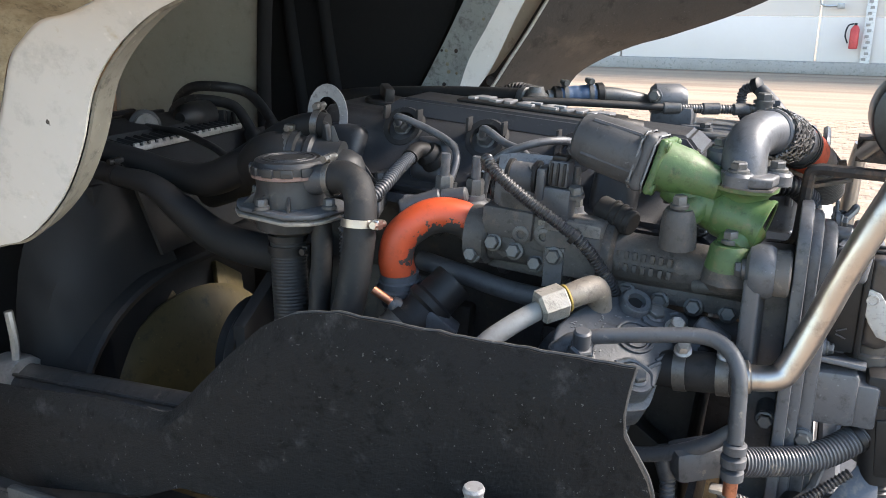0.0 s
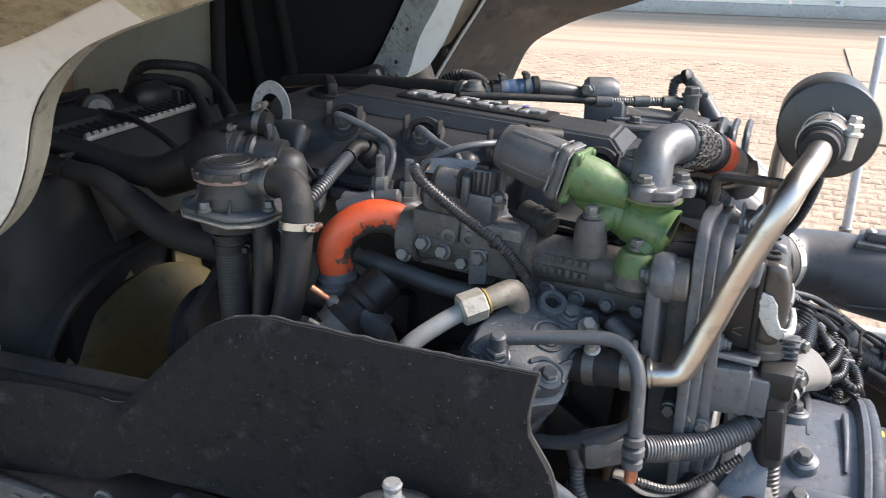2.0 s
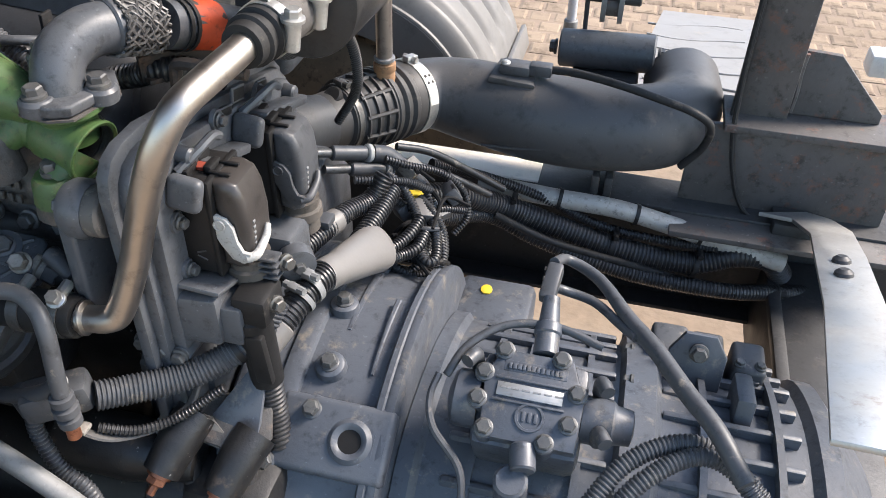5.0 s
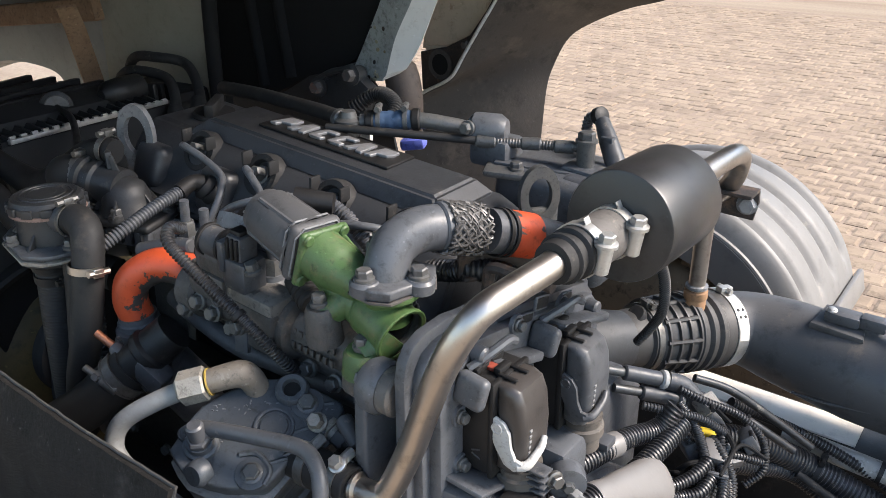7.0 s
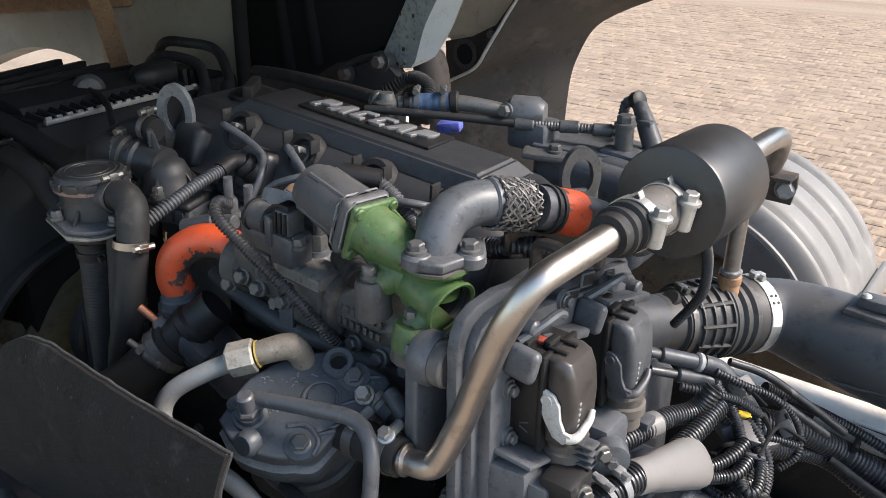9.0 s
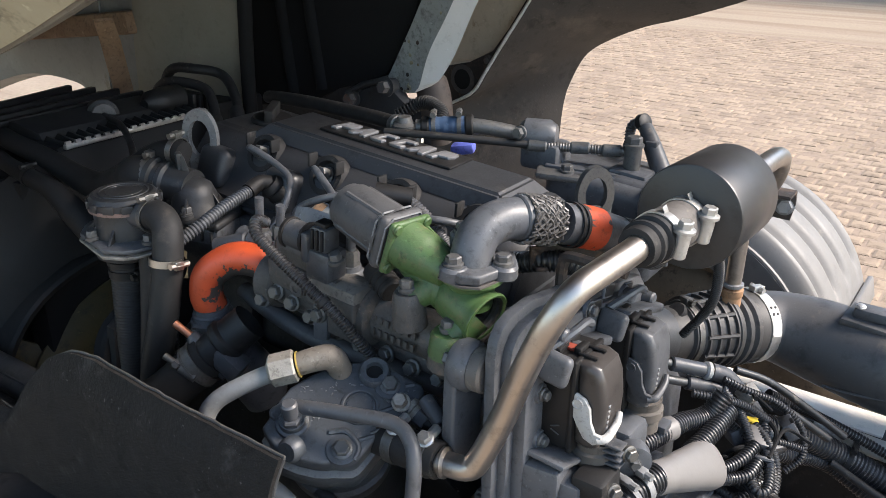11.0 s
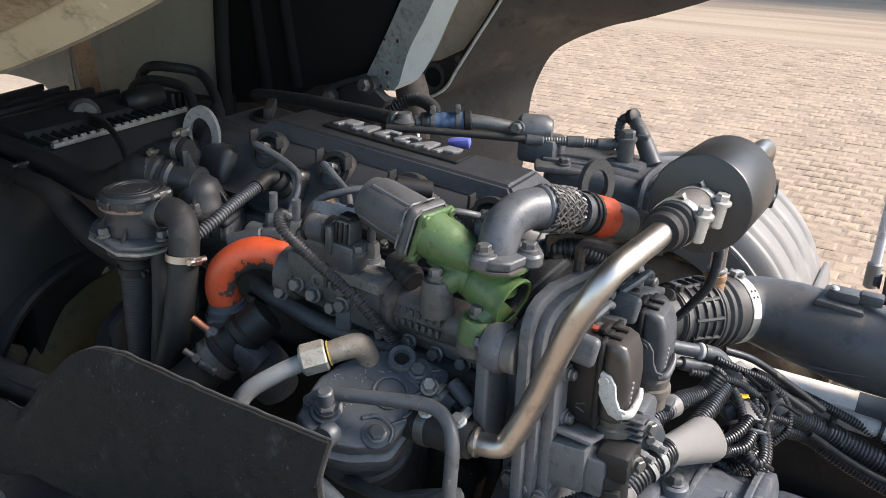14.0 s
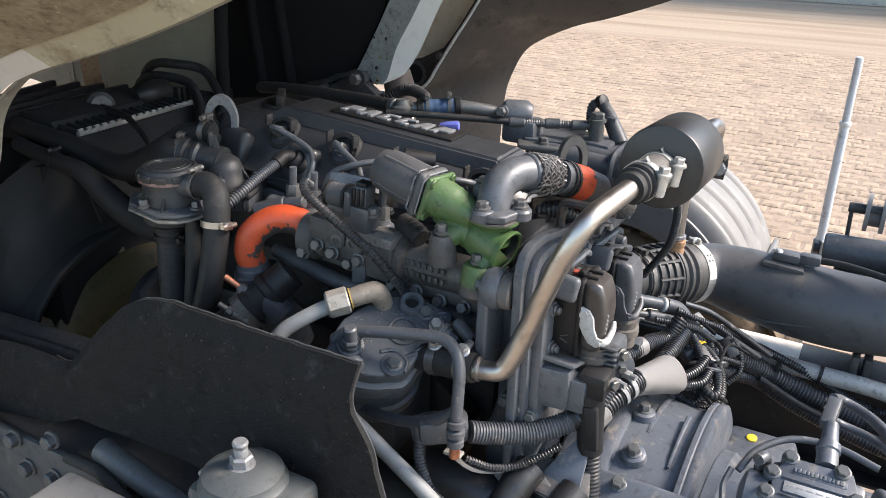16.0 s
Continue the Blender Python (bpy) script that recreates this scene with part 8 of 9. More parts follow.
# ---- bell housing and gearbox ----
BY, BZ = 0.98, 0.52
bell = thing("bell_housing", (0.14, 1.1, 0.3), "blue-grey cast bell housing with ribs and bolts", "bell housing")
part("bell", lathe((0.045, BY, BZ), (1, 0, 0), [(0, 0.278), (0.004, 0.282), (0.018, 0.282), (0.024, 0.268), (0.08, 0.266), (0.140, 0.262), (0.152, 0.262), (0.157, 0.276), (0.163, 0.2765), (0.165, 0.2745), (0.168, 0.2765), (0.175, 0.276), (0.179, 0.268), (0.181, 0.13)], 72), M_BOX, bell)
def arc_ridge(x, a0, a1, width, rise, taper=False):
    """A raised band round the bell from angle a0 to a1; taper lets it run out at a1."""
    bm, rows, n = bmesh.new(), [], 14
    for i in range(n + 1):
        f = i / n
        a, k = radians(a0 + (a1 - a0) * f), (1 - f if taper else 1.0)
        w, h = width * (0.35 + 0.65 * k), rise * k
        rows.append([bm.verts.new((x + u * w, BY + (0.262 + v) * math.cos(a), BZ + (0.262 + v) * math.sin(a))) for u, v in ((-0.5, 0.0), (-0.36, 0.004 + h * 0.8), (-0.2, 0.004 + h), (0.2, 0.004 + h), (0.36, 0.004 + h * 0.8), (0.5, 0.0))])
    for p, q in zip(rows, rows[1:]):
        for i in range(6):
            bm.faces.new((p[i], p[(i + 1) % 6], q[(i + 1) % 6], q[i]))
    bm.faces.new(rows[0][::-1])
    bm.faces.new(rows[-1])
    bmesh.ops.recalc_face_normals(bm, faces=bm.faces)
    return bm


part("rib", arc_ridge(0.101, 70, 117, 0.030, 0.007), M_BOX, bell)
part("rib", arc_ridge(0.184, 84, 107, 0.010, 0.007, True), M_BOX, bell)
part("rib", arc_ridge(0.142, 60, 96, 0.014, 0.005, True), M_BOX, bell)
for x, a in ((0.138, 107.3), (0.135, 118.3), (0.126, 89.4), (0.10, 131)):
    c, s = math.cos(radians(a)), math.sin(radians(a))
    part("boss", lathe((x, BY + 0.264 * c, BZ + 0.264 * s), (0, c, s), [(0, 0.018), (0.010, 0.016), (0.012, 0.013)], 20), M_BOX, bell)
    part("bolt", hexhead((x, BY + 0.276 * c, BZ + 0.276 * s), (0, c, s), 0.015, 0.011), M_BOLT, bell)
ca, sa = math.cos(radians(123.5)), math.sin(radians(123.5))
part("window_pad", box((0.163, BY + 0.264 * ca, BZ + 0.264 * sa), (0.125, 0.080, 0.024), 0.007, frame_to((0, ca, sa), (1, 0, 0)) @ Euler((0, 0, radians(90))).to_matrix(), seg=3), M_BOX, bell)
# inspection hole is only a black disc, its depth shade painted on
part("window_hole", lathe((0.183, BY + 0.276 * ca, BZ + 0.276 * sa), (0, ca, sa), [(0.0006, 0.0), (0.0008, 0.0125)], 28, caps=False), M_INSUL, bell, "black disc for the dark of the inspection hole")
part("window_ring", lathe((0.183, BY + 0.276 * ca, BZ + 0.276 * sa), (0, ca, sa), [(0.0, 0.024), (0.0035, 0.0205), (0.0045, 0.019), (0.004, 0.0165), (0.0007, 0.0125)], 28, caps=False), M_BOX, bell)
for x in (0.128, 0.168):
    part("wedge_rib", prism([(-0.018, 0.0), (0.018, 0.0), (0.0, 0.010)], Matrix.Translation((x, BY + 0.263 * math.cos(radians(117)), BZ + 0.263 * math.sin(radians(117)))) @ Euler((radians(27 + 90), 0, 0)).to_matrix().to_4x4(), 0.012, 0.001), M_BOX, bell)

gb = thing("gearbox", (0.55, 1.05, 0.3), "blue-grey cast truck gearbox with ribs", "gearbox")
gsec = [(0.79, 0.36), (0.76, 0.50), (0.79, 0.63), (0.86, 0.705), (0.96, 0.720), (1.06, 0.700), (1.16, 0.64), (1.23, 0.52), (1.22, 0.36)]


def loft_x(sections, sec, bm=None):
    bm = bm or bmesh.new()
    rings = [[bm.verts.new((x, 0.97 + (y - 0.97) * k, 0.52 + (z - 0.52) * k)) for y, z in sec] for x, k in sections]
    n = len(sec)
    for p, q in zip(rings, rings[1:]):
        for i in range(n):
            bm.faces.new((p[i], p[(i + 1) % n], q[(i + 1) % n], q[i]))
    bm.faces.new(rings[0][::-1])
    bm.faces.new(rings[-1])
    bmesh.ops.recalc_face_normals(bm, faces=bm.faces)
    return bm


gsm = [(v.y, v.z) for v in spline([(0, y, z) for y, z in gsec], 4)]
part("front_case", loft_x([(0.226, 1.035), (0.244, 1.035), (0.252, 1.0), (0.45, 1.0), (0.455, 1.08), (0.475, 1.08)], gsm), M_BOX, gb)
part("rear_case", loft_x([(0.475, 1.08), (0.49, 1.08), (0.50, 0.98), (0.66, 0.93), (0.67, 0.98), (0.69, 0.98), (0.74, 0.7)], gsm), M_BOX, gb)
for x in (0.30, 0.34, 0.41, 0.54, 0.62):
    part("case_rib", loft_x([(x, 1.030), (x + 0.008, 1.030)], gsm), M_BOX, gb)
for k in range(9):
    y = 0.80 + 0.045 * k
    zt = float(np.interp(y, (0.79, 0.86, 0.96, 1.06, 1.16, 1.23), (0.63, 0.705, 0.720, 0.700, 0.64, 0.52)))
    part("long_rib", box((0.575, y, zt - 0.012), (0.15, 0.009, 0.034), 0.003), M_BOX, gb)
    part("front_rib", box((0.36, y, zt - 0.002), (0.17, 0.009, 0.030), 0.003), M_BOX, gb)
for k in range(7):
    y, z = gsm[6 + 3 * k]
    part("joint_bolt", hexhead((0.462, 0.97 + (y - 0.97) * 1.05, 0.52 + (z - 0.52) * 1.05), (-1, 0, 0), 0.014, 0.010), M_BOLT, gb)
crm = thing("crossmember", (0.74, 1.05, 0.36), "dark painted frame crossmember behind the gearbox", "crossmember")
part("beam", box((0.74, 1.05, 0.50), (0.13, 0.91, 0.16), 0.012), M_FRAME, crm)
part("lip", box((0.68, 1.05, 0.585), (0.02, 0.91, 0.02), 0.004), M_FRAME, crm)
bel = thing("air_bellows", (0.78, 1.33, 0.36), "black ribbed rubber air bellows beside the rail", "bellows")
part("bellows", lathe((0.775, 1.33, 0.42), (0, 0, 1), [(0.0, 0.05)] + [(0.006 + 0.009 * k, 0.058 + 0.006 * (k % 2)) for k in range(12)] + [(0.12, 0.05)], 28), M_RUB, bel)
part("base", rod((0.775, 1.33, 0.37), (0.775, 1.33, 0.425), 0.055, seg=24, bev=0.004), M_FRAME, bel)
# control valves on top of the rear case
for x, y, w, d, h in ((0.505, 1.105, 0.045, 0.060, 0.060), (0.552, 1.112, 0.040, 0.050, 0.048), (0.600, 1.100, 0.040, 0.055, 0.055)):
    vb = part("valve_block", box((x, y, 0.690), (w, d, h), 0.007, seg=3), M_LOOM, gb, "dark valve block")
    for sx in (-1, 1):
        part("block_bolt", hexhead((x + sx * w * 0.3, y - d * 0.3, 0.690 + h / 2), (0, 0, 1), 0.010, 0.006), M_BOLT, vb)
    part("block_rib", box((x, y - d / 2, 0.690), (w * 0.7, 0.006, h * 0.5), 0.002), M_LOOM, vb)
part("valve_bracket", prism([(-0.030, -0.045), (0.030, -0.045), (0.034, 0.030), (0.018, 0.055), (-0.018, 0.055), (-0.034, 0.030)], Matrix.Translation((0.535, 1.065, 0.705)) @ Euler((radians(70), 0, 0)).to_matrix().to_4x4(), 0.010, 0.003), M_BOX, gb)
part("bracket_bolt", hexhead((0.535, 1.062, 0.742), (0, -1, 0.4), 0.016, 0.010), M_BOLT, gb)
part("valve_post", box((0.588, 1.02, 0.700), (0.022, 0.06, 0.075), 0.005, Euler((radians(-12), 0, 0)).to_matrix()), M_BOX, gb)
part("yellow_dot", lathe((0.256, 1.200, 0.6615), (0, -0.2, 1), [(0, 0.0085), (0.002, 0.0080), (0.0025, 0.006)], 20), M_YEL, gb, "yellow cap")
part("side_case", box((0.27, 1.17, 0.585), (0.11, 0.13, 0.15), 0.012), M_BOX, gb)

ZM = Matrix.Translation((0.358, 0.876, 0.812)) @ Matrix(((1, 0, 0), (0, 0.894, -0.447), (0, 0.447, 0.894))).to_4x4()
ZR, ZN = ZM.to_3x3(), ZM.to_3x3() @ Vector((0, 0, 1))


def at_z(u, v, w):
    return ZM @ Vector((u, v, w))


zf = thing("shift_unit", (0.36, 0.88, 0.72), "blue-grey cast shift unit with bolts and sensor", "shift unit")
part("top_plate", prism([(-0.044, -0.044), (0.050, -0.044), (0.052, 0.010), (0.036, 0.048), (-0.036, 0.048), (-0.050, 0.020)], ZM @ Matrix.Translation((0, 0, -0.016)), 0.018, 0.003), M_BOX, zf)
part("body", box(at_z(0.0, 0.0, -0.055), (0.11, 0.10, 0.08), 0.010, ZR), M_BOX, zf)
for u, v in ((-0.050, 0.020), (-0.052, -0.008), (-0.040, -0.036), (0.020, -0.040), (0.040, -0.018), (0.044, 0.014), (0.024, 0.046), (-0.034, 0.046)):
    part("boss", rod(at_z(u, v, -0.03), at_z(u, v, 0.001), 0.0105, seg=16, bev=0.001), M_BOX, zf)
    part("bolt", hexhead(at_z(u, v, 0.002), ZN, 0.0135, 0.008), M_BOLT, zf)
part("type_plate", box(at_z(-0.002, 0.006, 0.003), (0.066, 0.014, 0.002), 0.0005, ZR), M_ALU, zf, "small aluminium type plate")
for k in range(6):
    part("plate_mark", box(at_z(-0.028 + 0.011 * k, 0.0075, 0.0042), (0.008, 0.0016, 0.0004), 0, ZR), M_GREYP, zf)
for k in range(12):
    part("cast_mark", box(at_z(-0.026 + 0.0047 * k, 0.031, 0.003), (0.0030 + 0.0008 * (k % 3), 0.0060, 0.0022), 0.0005, ZR), M_BOX, zf)
part("mark_frame", box(at_z(0, 0.031, 0.0017), (0.064, 0.0115, 0.0016), 0.0006, ZR), M_BOX, zf)
for v in (-0.0055, 0.0175):
    part("plate_rim", box(at_z(-0.002, v, 0.003), (0.072, 0.0022, 0.003), 0.0006, ZR), M_BOX, zf)
part("cast_disc", lathe(at_z(0.002, -0.018, 0.001), ZN, [(0, 0.015), (0.003, 0.0145), (0.003, 0.012), (0.0015, 0.0115), (0.0015, 0.0)], 28, caps=False), M_BOX, zf)
for k in range(3):
    part("disc_mark", box(at_z(-0.004 + 0.006 * k, -0.018, 0.003), (0.0035, 0.010, 0.002), 0.0004, ZR), M_BOX, zf)
part("left_piston", lathe(at_z(-0.052, -0.002, -0.030), ZR @ Vector((-1, 0, 0)), [(0, 0.030), (0.024, 0.030), (0.028, 0.026), (0.032, 0.012)], 28), M_BOX, zf)
part("right_piston", lathe(at_z(0.052, 0.0, -0.030), ZR @ Vector((1, 0, 0)), [(0, 0.024), (0.03, 0.024), (0.034, 0.020), (0.05, 0.018), (0.052, 0.012)], 24), M_BOX, zf)
part("front_valve", rod(at_z(0.005, -0.07, 0.0), at_z(0.0, -0.044, -0.004), 0.013, seg=16, bev=0.002), M_BOX, zf)
part("front_tower", rod(at_z(-0.005, -0.085, -0.05), at_z(-0.005, -0.080, 0.0), 0.017, seg=18, bev=0.003), M_BOX, zf)
sn = part("sensor_body", lathe((0.364, 0.925, 0.828), (-0.06, 0.85, 0.35), [(0, 0.0135), (0.022, 0.0125), (0.024, 0.0145), (0.034, 0.0145), (0.036, 0.011), (0.066, 0.009)], 20), M_BOX, zf, "grey position sensor")
part("sensor_plug", box((0.356, 1.005, 0.858), (0.018, 0.045, 0.018), 0.004, Euler((radians(22), 0, radians(-6))).to_matrix()), M_LOOM, sn)
for k in range(3):
    part("plug_slot", box((0.347, 0.993 + 0.011 * k, 0.857 + 0.0045 * k), (0.002, 0.005, 0.009), 0.0005, Euler((radians(22), 0, 0)).to_matrix()), M_PLAS, sn)
part("sensor_cable", tube([(0.355, 1.028, 0.868), (0.368, 1.060, 0.850), (0.406, 1.044, 0.842), (0.444, 0.988, 0.840), (0.472, 0.951, 0.840), (0.504, 0.901, 0.838), (0.532, 0.862, 0.836), (0.560, 0.82, 0.82)], [0.006, 0.006, 0.007, 0.0085, 0.0095, 0.0095, 0.0095, 0.0095], 12, 8), M_LOOM, zf)
part("second_cable", tube([(0.352, 1.010, 0.850), (0.372, 1.022, 0.836), (0.405, 1.016, 0.832), (0.435, 0.985, 0.834), (0.452, 0.965, 0.838)], 0.0055, 10, 8), M_LOOM, zf)
part("air_line", tube([(0.27, 0.885, 0.815), (0.285, 0.915, 0.832), (0.32, 0.945, 0.842), (0.37, 0.955, 0.842), (0.42, 0.945, 0.835)], 0.0045, 10, 8), M_LOOM, zf)
part("air_line", tube([(0.262, 0.886, 0.815), (0.258, 0.865, 0.80), (0.268, 0.84, 0.785), (0.30, 0.815, 0.765), (0.31, 0.79, 0.74)], 0.004, 8, 8), M_LOOM, zf)
for k in range(2):
    part("conduit", tube([(0.42 + 0.02 * k, 0.79, 0.76), (0.455 + 0.02 * k, 0.835 - 0.012 * k, 0.795), (0.50 + 0.015 * k, 0.862 - 0.012 * k, 0.808), (0.54 + 0.01 * k, 0.862 - 0.014 * k, 0.806), (0.585, 0.835 - 0.012 * k, 0.785)], 0.0095, 12, 10, ribs=(0.0045, 0.0014)), M_LOOM, zf)
for p in ((-0.062, 0.035), (0.066, 0.030), (0.07, -0.02)):
    part("elbow_fitting", tube([at_z(p[0], p[1], -0.03), at_z(p[0], p[1], 0.005), at_z(p[0] * 1.1, p[1] - 0.012, 0.014)], 0.0075, 10), M_LOOM, zf)

st = thing("starter_motor", (0.0, 0.78, 0.55), "oily black starter motor with copper terminal studs", "starter")
part("body", lathe((-0.24, 0.80, 0.645), (1, 0, 0.02), [(0, 0.03), (0.004, 0.060), (0.05, 0.064), (0.06, 0.060), (0.22, 0.060), (0.225, 0.066), (0.25, 0.066), (0.29, 0.05)], 32), M_OIL, st)
part("solenoid", lathe((-0.02, 0.775, 0.735), (-1, 0, 0), [(-0.06, 0.020), (0, 0.032), (0.01, 0.034), (0.09, 0.034), (0.10, 0.026)], 28), M_OIL, st)
part("nose", box((0.075, 0.80, 0.665), (0.10, 0.12, 0.13), 0.02), M_OIL, st)
for x, y, z in ((0.013, 0.740, 0.742), (0.075, 0.740, 0.729)):
    part("boot", tube([(x + 0.020, y + 0.060, z + 0.040), (x + 0.012, y + 0.036, z + 0.028), (x + 0.002, y + 0.006, z + 0.006)], [0.022, 0.022, 0.019], 20, 4), M_OIL, st, "oily black terminal boot")
    part("stud_nut", hexhead((x + 0.001, y + 0.004, z + 0.004), (-0.25, -0.72, -0.55), 0.018, 0.010), M_COPPER, st, "rusty copper nut")
    part("stud", rod((x, y, z), (x - 0.004, y - 0.011, z - 0.009), 0.0045, seg=8), M_COPPER, st)
    part("cable", tube([(x + 0.014, y + 0.040, z + 0.01), (x + 0.025, y + 0.02, z - 0.03), (x + 0.03, y + 0.01, z - 0.09), (x + 0.02, y + 0.02, z - 0.16)], 0.010, 12, 6), M_RUB, st)

part("mount_plate", prism([(-0.016, 0.0), (0.0, 0.026), (0.045, 0.020), (0.066, 0.004), (0.094, -0.002), (0.096, -0.024), (0.070, -0.012), (0.030, -0.004), (0.0, -0.012)], Matrix.Translation((0.004, 0.786, 0.764)) @ Euler((radians(48), 0, radians(3))).to_matrix().to_4x4(), 0.006, 0.001), M_DUSTY, st, "dusty mounting plate")
# plate is solid; dark rods paint the shade of its two holes
for x, y, z in ((0.012, 0.785, 0.776), (0.086, 0.778, 0.763)):
    part("plate_hole", rod((x, y, z), (x, y - 0.0054, z + 0.0048), 0.0055, seg=10), M_OIL, st)
part("guard_plate", prism([(0.0, 0.0), (0.034, 0.058), (0.050, 0.040), (0.052, -0.030)], Matrix.Translation((0.048, 0.806, 0.778)) @ Euler((radians(52), 0, 0)).to_matrix().to_4x4(), 0.006, 0.001), M_BOX, st, "blue-grey triangular plate")

# ---- air intake: boot, duct ----
M_BOOTR = mat("dusty_rubber_boot", (0.036, 0.034, 0.033), (0.050, 0.046, 0.042), 0.5, grain=140, blotch=10, bump=0.15, dirt=((0.12, 0.10, 0.08), 0.10))
boot = thing("intake_boot", (0.06, 1.36, 0.76), "black ribbed rubber intake boot with bright clamps", "boot")
b0, b1 = Vector((0.006, 1.288, 0.850)), Vector((0.081, 1.434, 0.826))
bx = (b1 - b0).normalized()
L = (b1 - b0).length
part("boot", lathe(b0, bx, [(-0.03, 0.040), (0, 0.042), (0.003, 0.047), (0.014, 0.047), (0.018, 0.050), (0.068, 0.054), (0.074, 0.054), (0.078, 0.0595), (0.085, 0.0595), (0.089, 0.054), (0.092, 0.054), (0.096, 0.0595), (0.103, 0.0595), (0.107, 0.054), (0.110, 0.054), (0.114, 0.0595), (0.121, 0.0595), (0.125, 0.056), (0.132, 0.0572), (L, 0.0572)], 44), M_BOOTR, boot)
fb = frame_to(bx)
for k in range(11):
    a = math.tau * k / 11
    d = fb @ Vector((math.cos(a), math.sin(a), 0))
    part("rib", tube([b0 + bx * 0.018 + d * 0.051, b0 + bx * 0.044 + d * 0.0535, b0 + bx * 0.074 + d * 0.0555], 0.0036, 6, 3), M_BOOTR, boot)
for s, r in ((0.022, 0.0535), (0.040, 0.0550), (0.057, 0.0565), (0.074, 0.0575)):
    part("ring_rib", lathe(b0 + bx * s, bx, [(-0.0028, r - 0.005), (-0.0015, r + 0.001), (0.0015, r + 0.001), (0.0028, r - 0.005)], 36, caps=False), M_BOOTR, boot)
part("clamp", band(b0 + bx * (L - 0.014), bx, 0.0576, 0.020, 0.0014), M_ZINC, boot, "bright wide steel clamp")
lw = bx.cross(Vector((0.13, -0.88, 0.43))).normalized()
ln = lw.cross(bx).normalized()
la = [[b0 + bx * (L - 0.014 + e) + (ln * math.cos(q) + lw * math.sin(q)) * 0.0594 for q in (-0.60, -0.40, -0.2, 0.0, 0.2, 0.42)] for e in (-0.0085, 0.0085)]
part("clamp_plate", sheet(la, 0.0008), M_LABEL, boot, "pale perforated clamp plate")
for q in (0.16, 0.34):
    for e in (-0.004, 0.005):
        d = ln * math.cos(-q) + lw * math.sin(-q)
        part("perforation", rod(b0 + bx * (L - 0.014 + e) + d * 0.0590, b0 + bx * (L - 0.014 + e) + d * 0.0602, 0.0022, seg=8), M_RUB, boot)
part("clamp", band(b0 + bx * 0.011, bx, 0.0475, 0.010, 0.0014), M_CLAMP, boot)
part("socket", rod(b0 + bx * 0.06 + Vector((-0.02, -0.045, 0.03)), b0 + bx * 0.06 + Vector((-0.025, -0.06, 0.052)), 0.014, seg=18, bev=0.002), M_RUB, boot)
part("turbo_neck", lathe(b0 - bx * 0.06, bx, [(-0.05, 0.050), (0.0, 0.046), (0.04, 0.040)], 30), M_FRAME, boot)
fl = thing("flex_conduit", (0.10, 1.15, 0.9), "thin black corrugated conduit hanging behind the damper", "cable conduit")
part("conduit", tube([(0.112, 1.06, 1.10), (0.110, 1.10, 1.05), (0.096, 1.145, 0.99), (0.074, 1.18, 0.945), (0.050, 1.195, 0.905)], 0.0062, 12, 12, ribs=(0.0048, 0.0018)), M_PLAS, fl)

duct = thing("intake_duct", (0.32, 1.46, 0.72), "thick satin black plastic air intake duct", "duct")
part("tube", tube([(0.074, 1.424, 0.828), (0.112, 1.456, 0.822), (0.17, 1.466, 0.814), (0.27, 1.458, 0.806), (0.35, 1.455, 0.804), (0.42, 1.462, 0.806), (0.47, 1.487, 0.808), (0.493, 1.54, 0.812), (0.488, 1.62, 0.82)], [0.051, 0.056, 0.064, 0.069, 0.068, 0.066, 0.065, 0.062, 0.06], 36, 8), M_DUCT, duct)
part("seam", tube([(0.20, 1.402, 0.775), (0.25, 1.3955, 0.780), (0.32, 1.391, 0.792), (0.41, 1.397, 0.792), (0.47, 1.43, 0.795)], 0.0022, 6, 8), M_DUCT, duct)
part("sensor_pad", prism([(-0.035, -0.028), (0.035, -0.028), (0.028, 0.028), (-0.028, 0.028)], Matrix.Translation((0.235, 1.455, 0.868)) @ Euler((radians(8), radians(4), 0)).to_matrix().to_4x4(), 0.012, 0.004), M_DUCT, duct)
part("sensor", box((0.237, 1.452, 0.886), (0.045, 0.030, 0.016), 0.004), M_LOOM, duct, "grey air sensor")
part("sensor_screw", hexhead((0.222, 1.446, 0.894), (0, -0.1, 1), 0.010, 0.004), M_ZINC, duct)
part("sensor_plug", box((0.275, 1.452, 0.888), (0.034, 0.022, 0.018), 0.004), M_LOOM, duct)
part("sensor_cable", tube([(0.288, 1.452, 0.889), (0.33, 1.445, 0.892), (0.39, 1.43, 0.890), (0.45, 1.418, 0.882), (0.50, 1.41, 0.872), (0.528, 1.415, 0.850), (0.525, 1.425, 0.81), (0.50, 1.43, 0.77)], 0.006, 10, 8), M_RUB, duct)
for x in (0.38, 0.40):
    part("strap", box((x, 1.46, 0.715), (0.012, 0.09, 0.05), 0.002), M_FRAME, duct)
pc = thing("post_cable", (0.58, 1.45, 0.66), "thin black cable hanging along the steel post", "cable")
part("cable", tube([(0.560, 1.47, 1.30), (0.560, 1.47, 1.05), (0.560, 1.455, 0.90), (0.568, 1.445, 0.81), (0.592, 1.44, 0.73), (0.625, 1.44, 0.69), (0.69, 1.44, 0.665)], 0.004, 8, 8), M_RUB, pc)

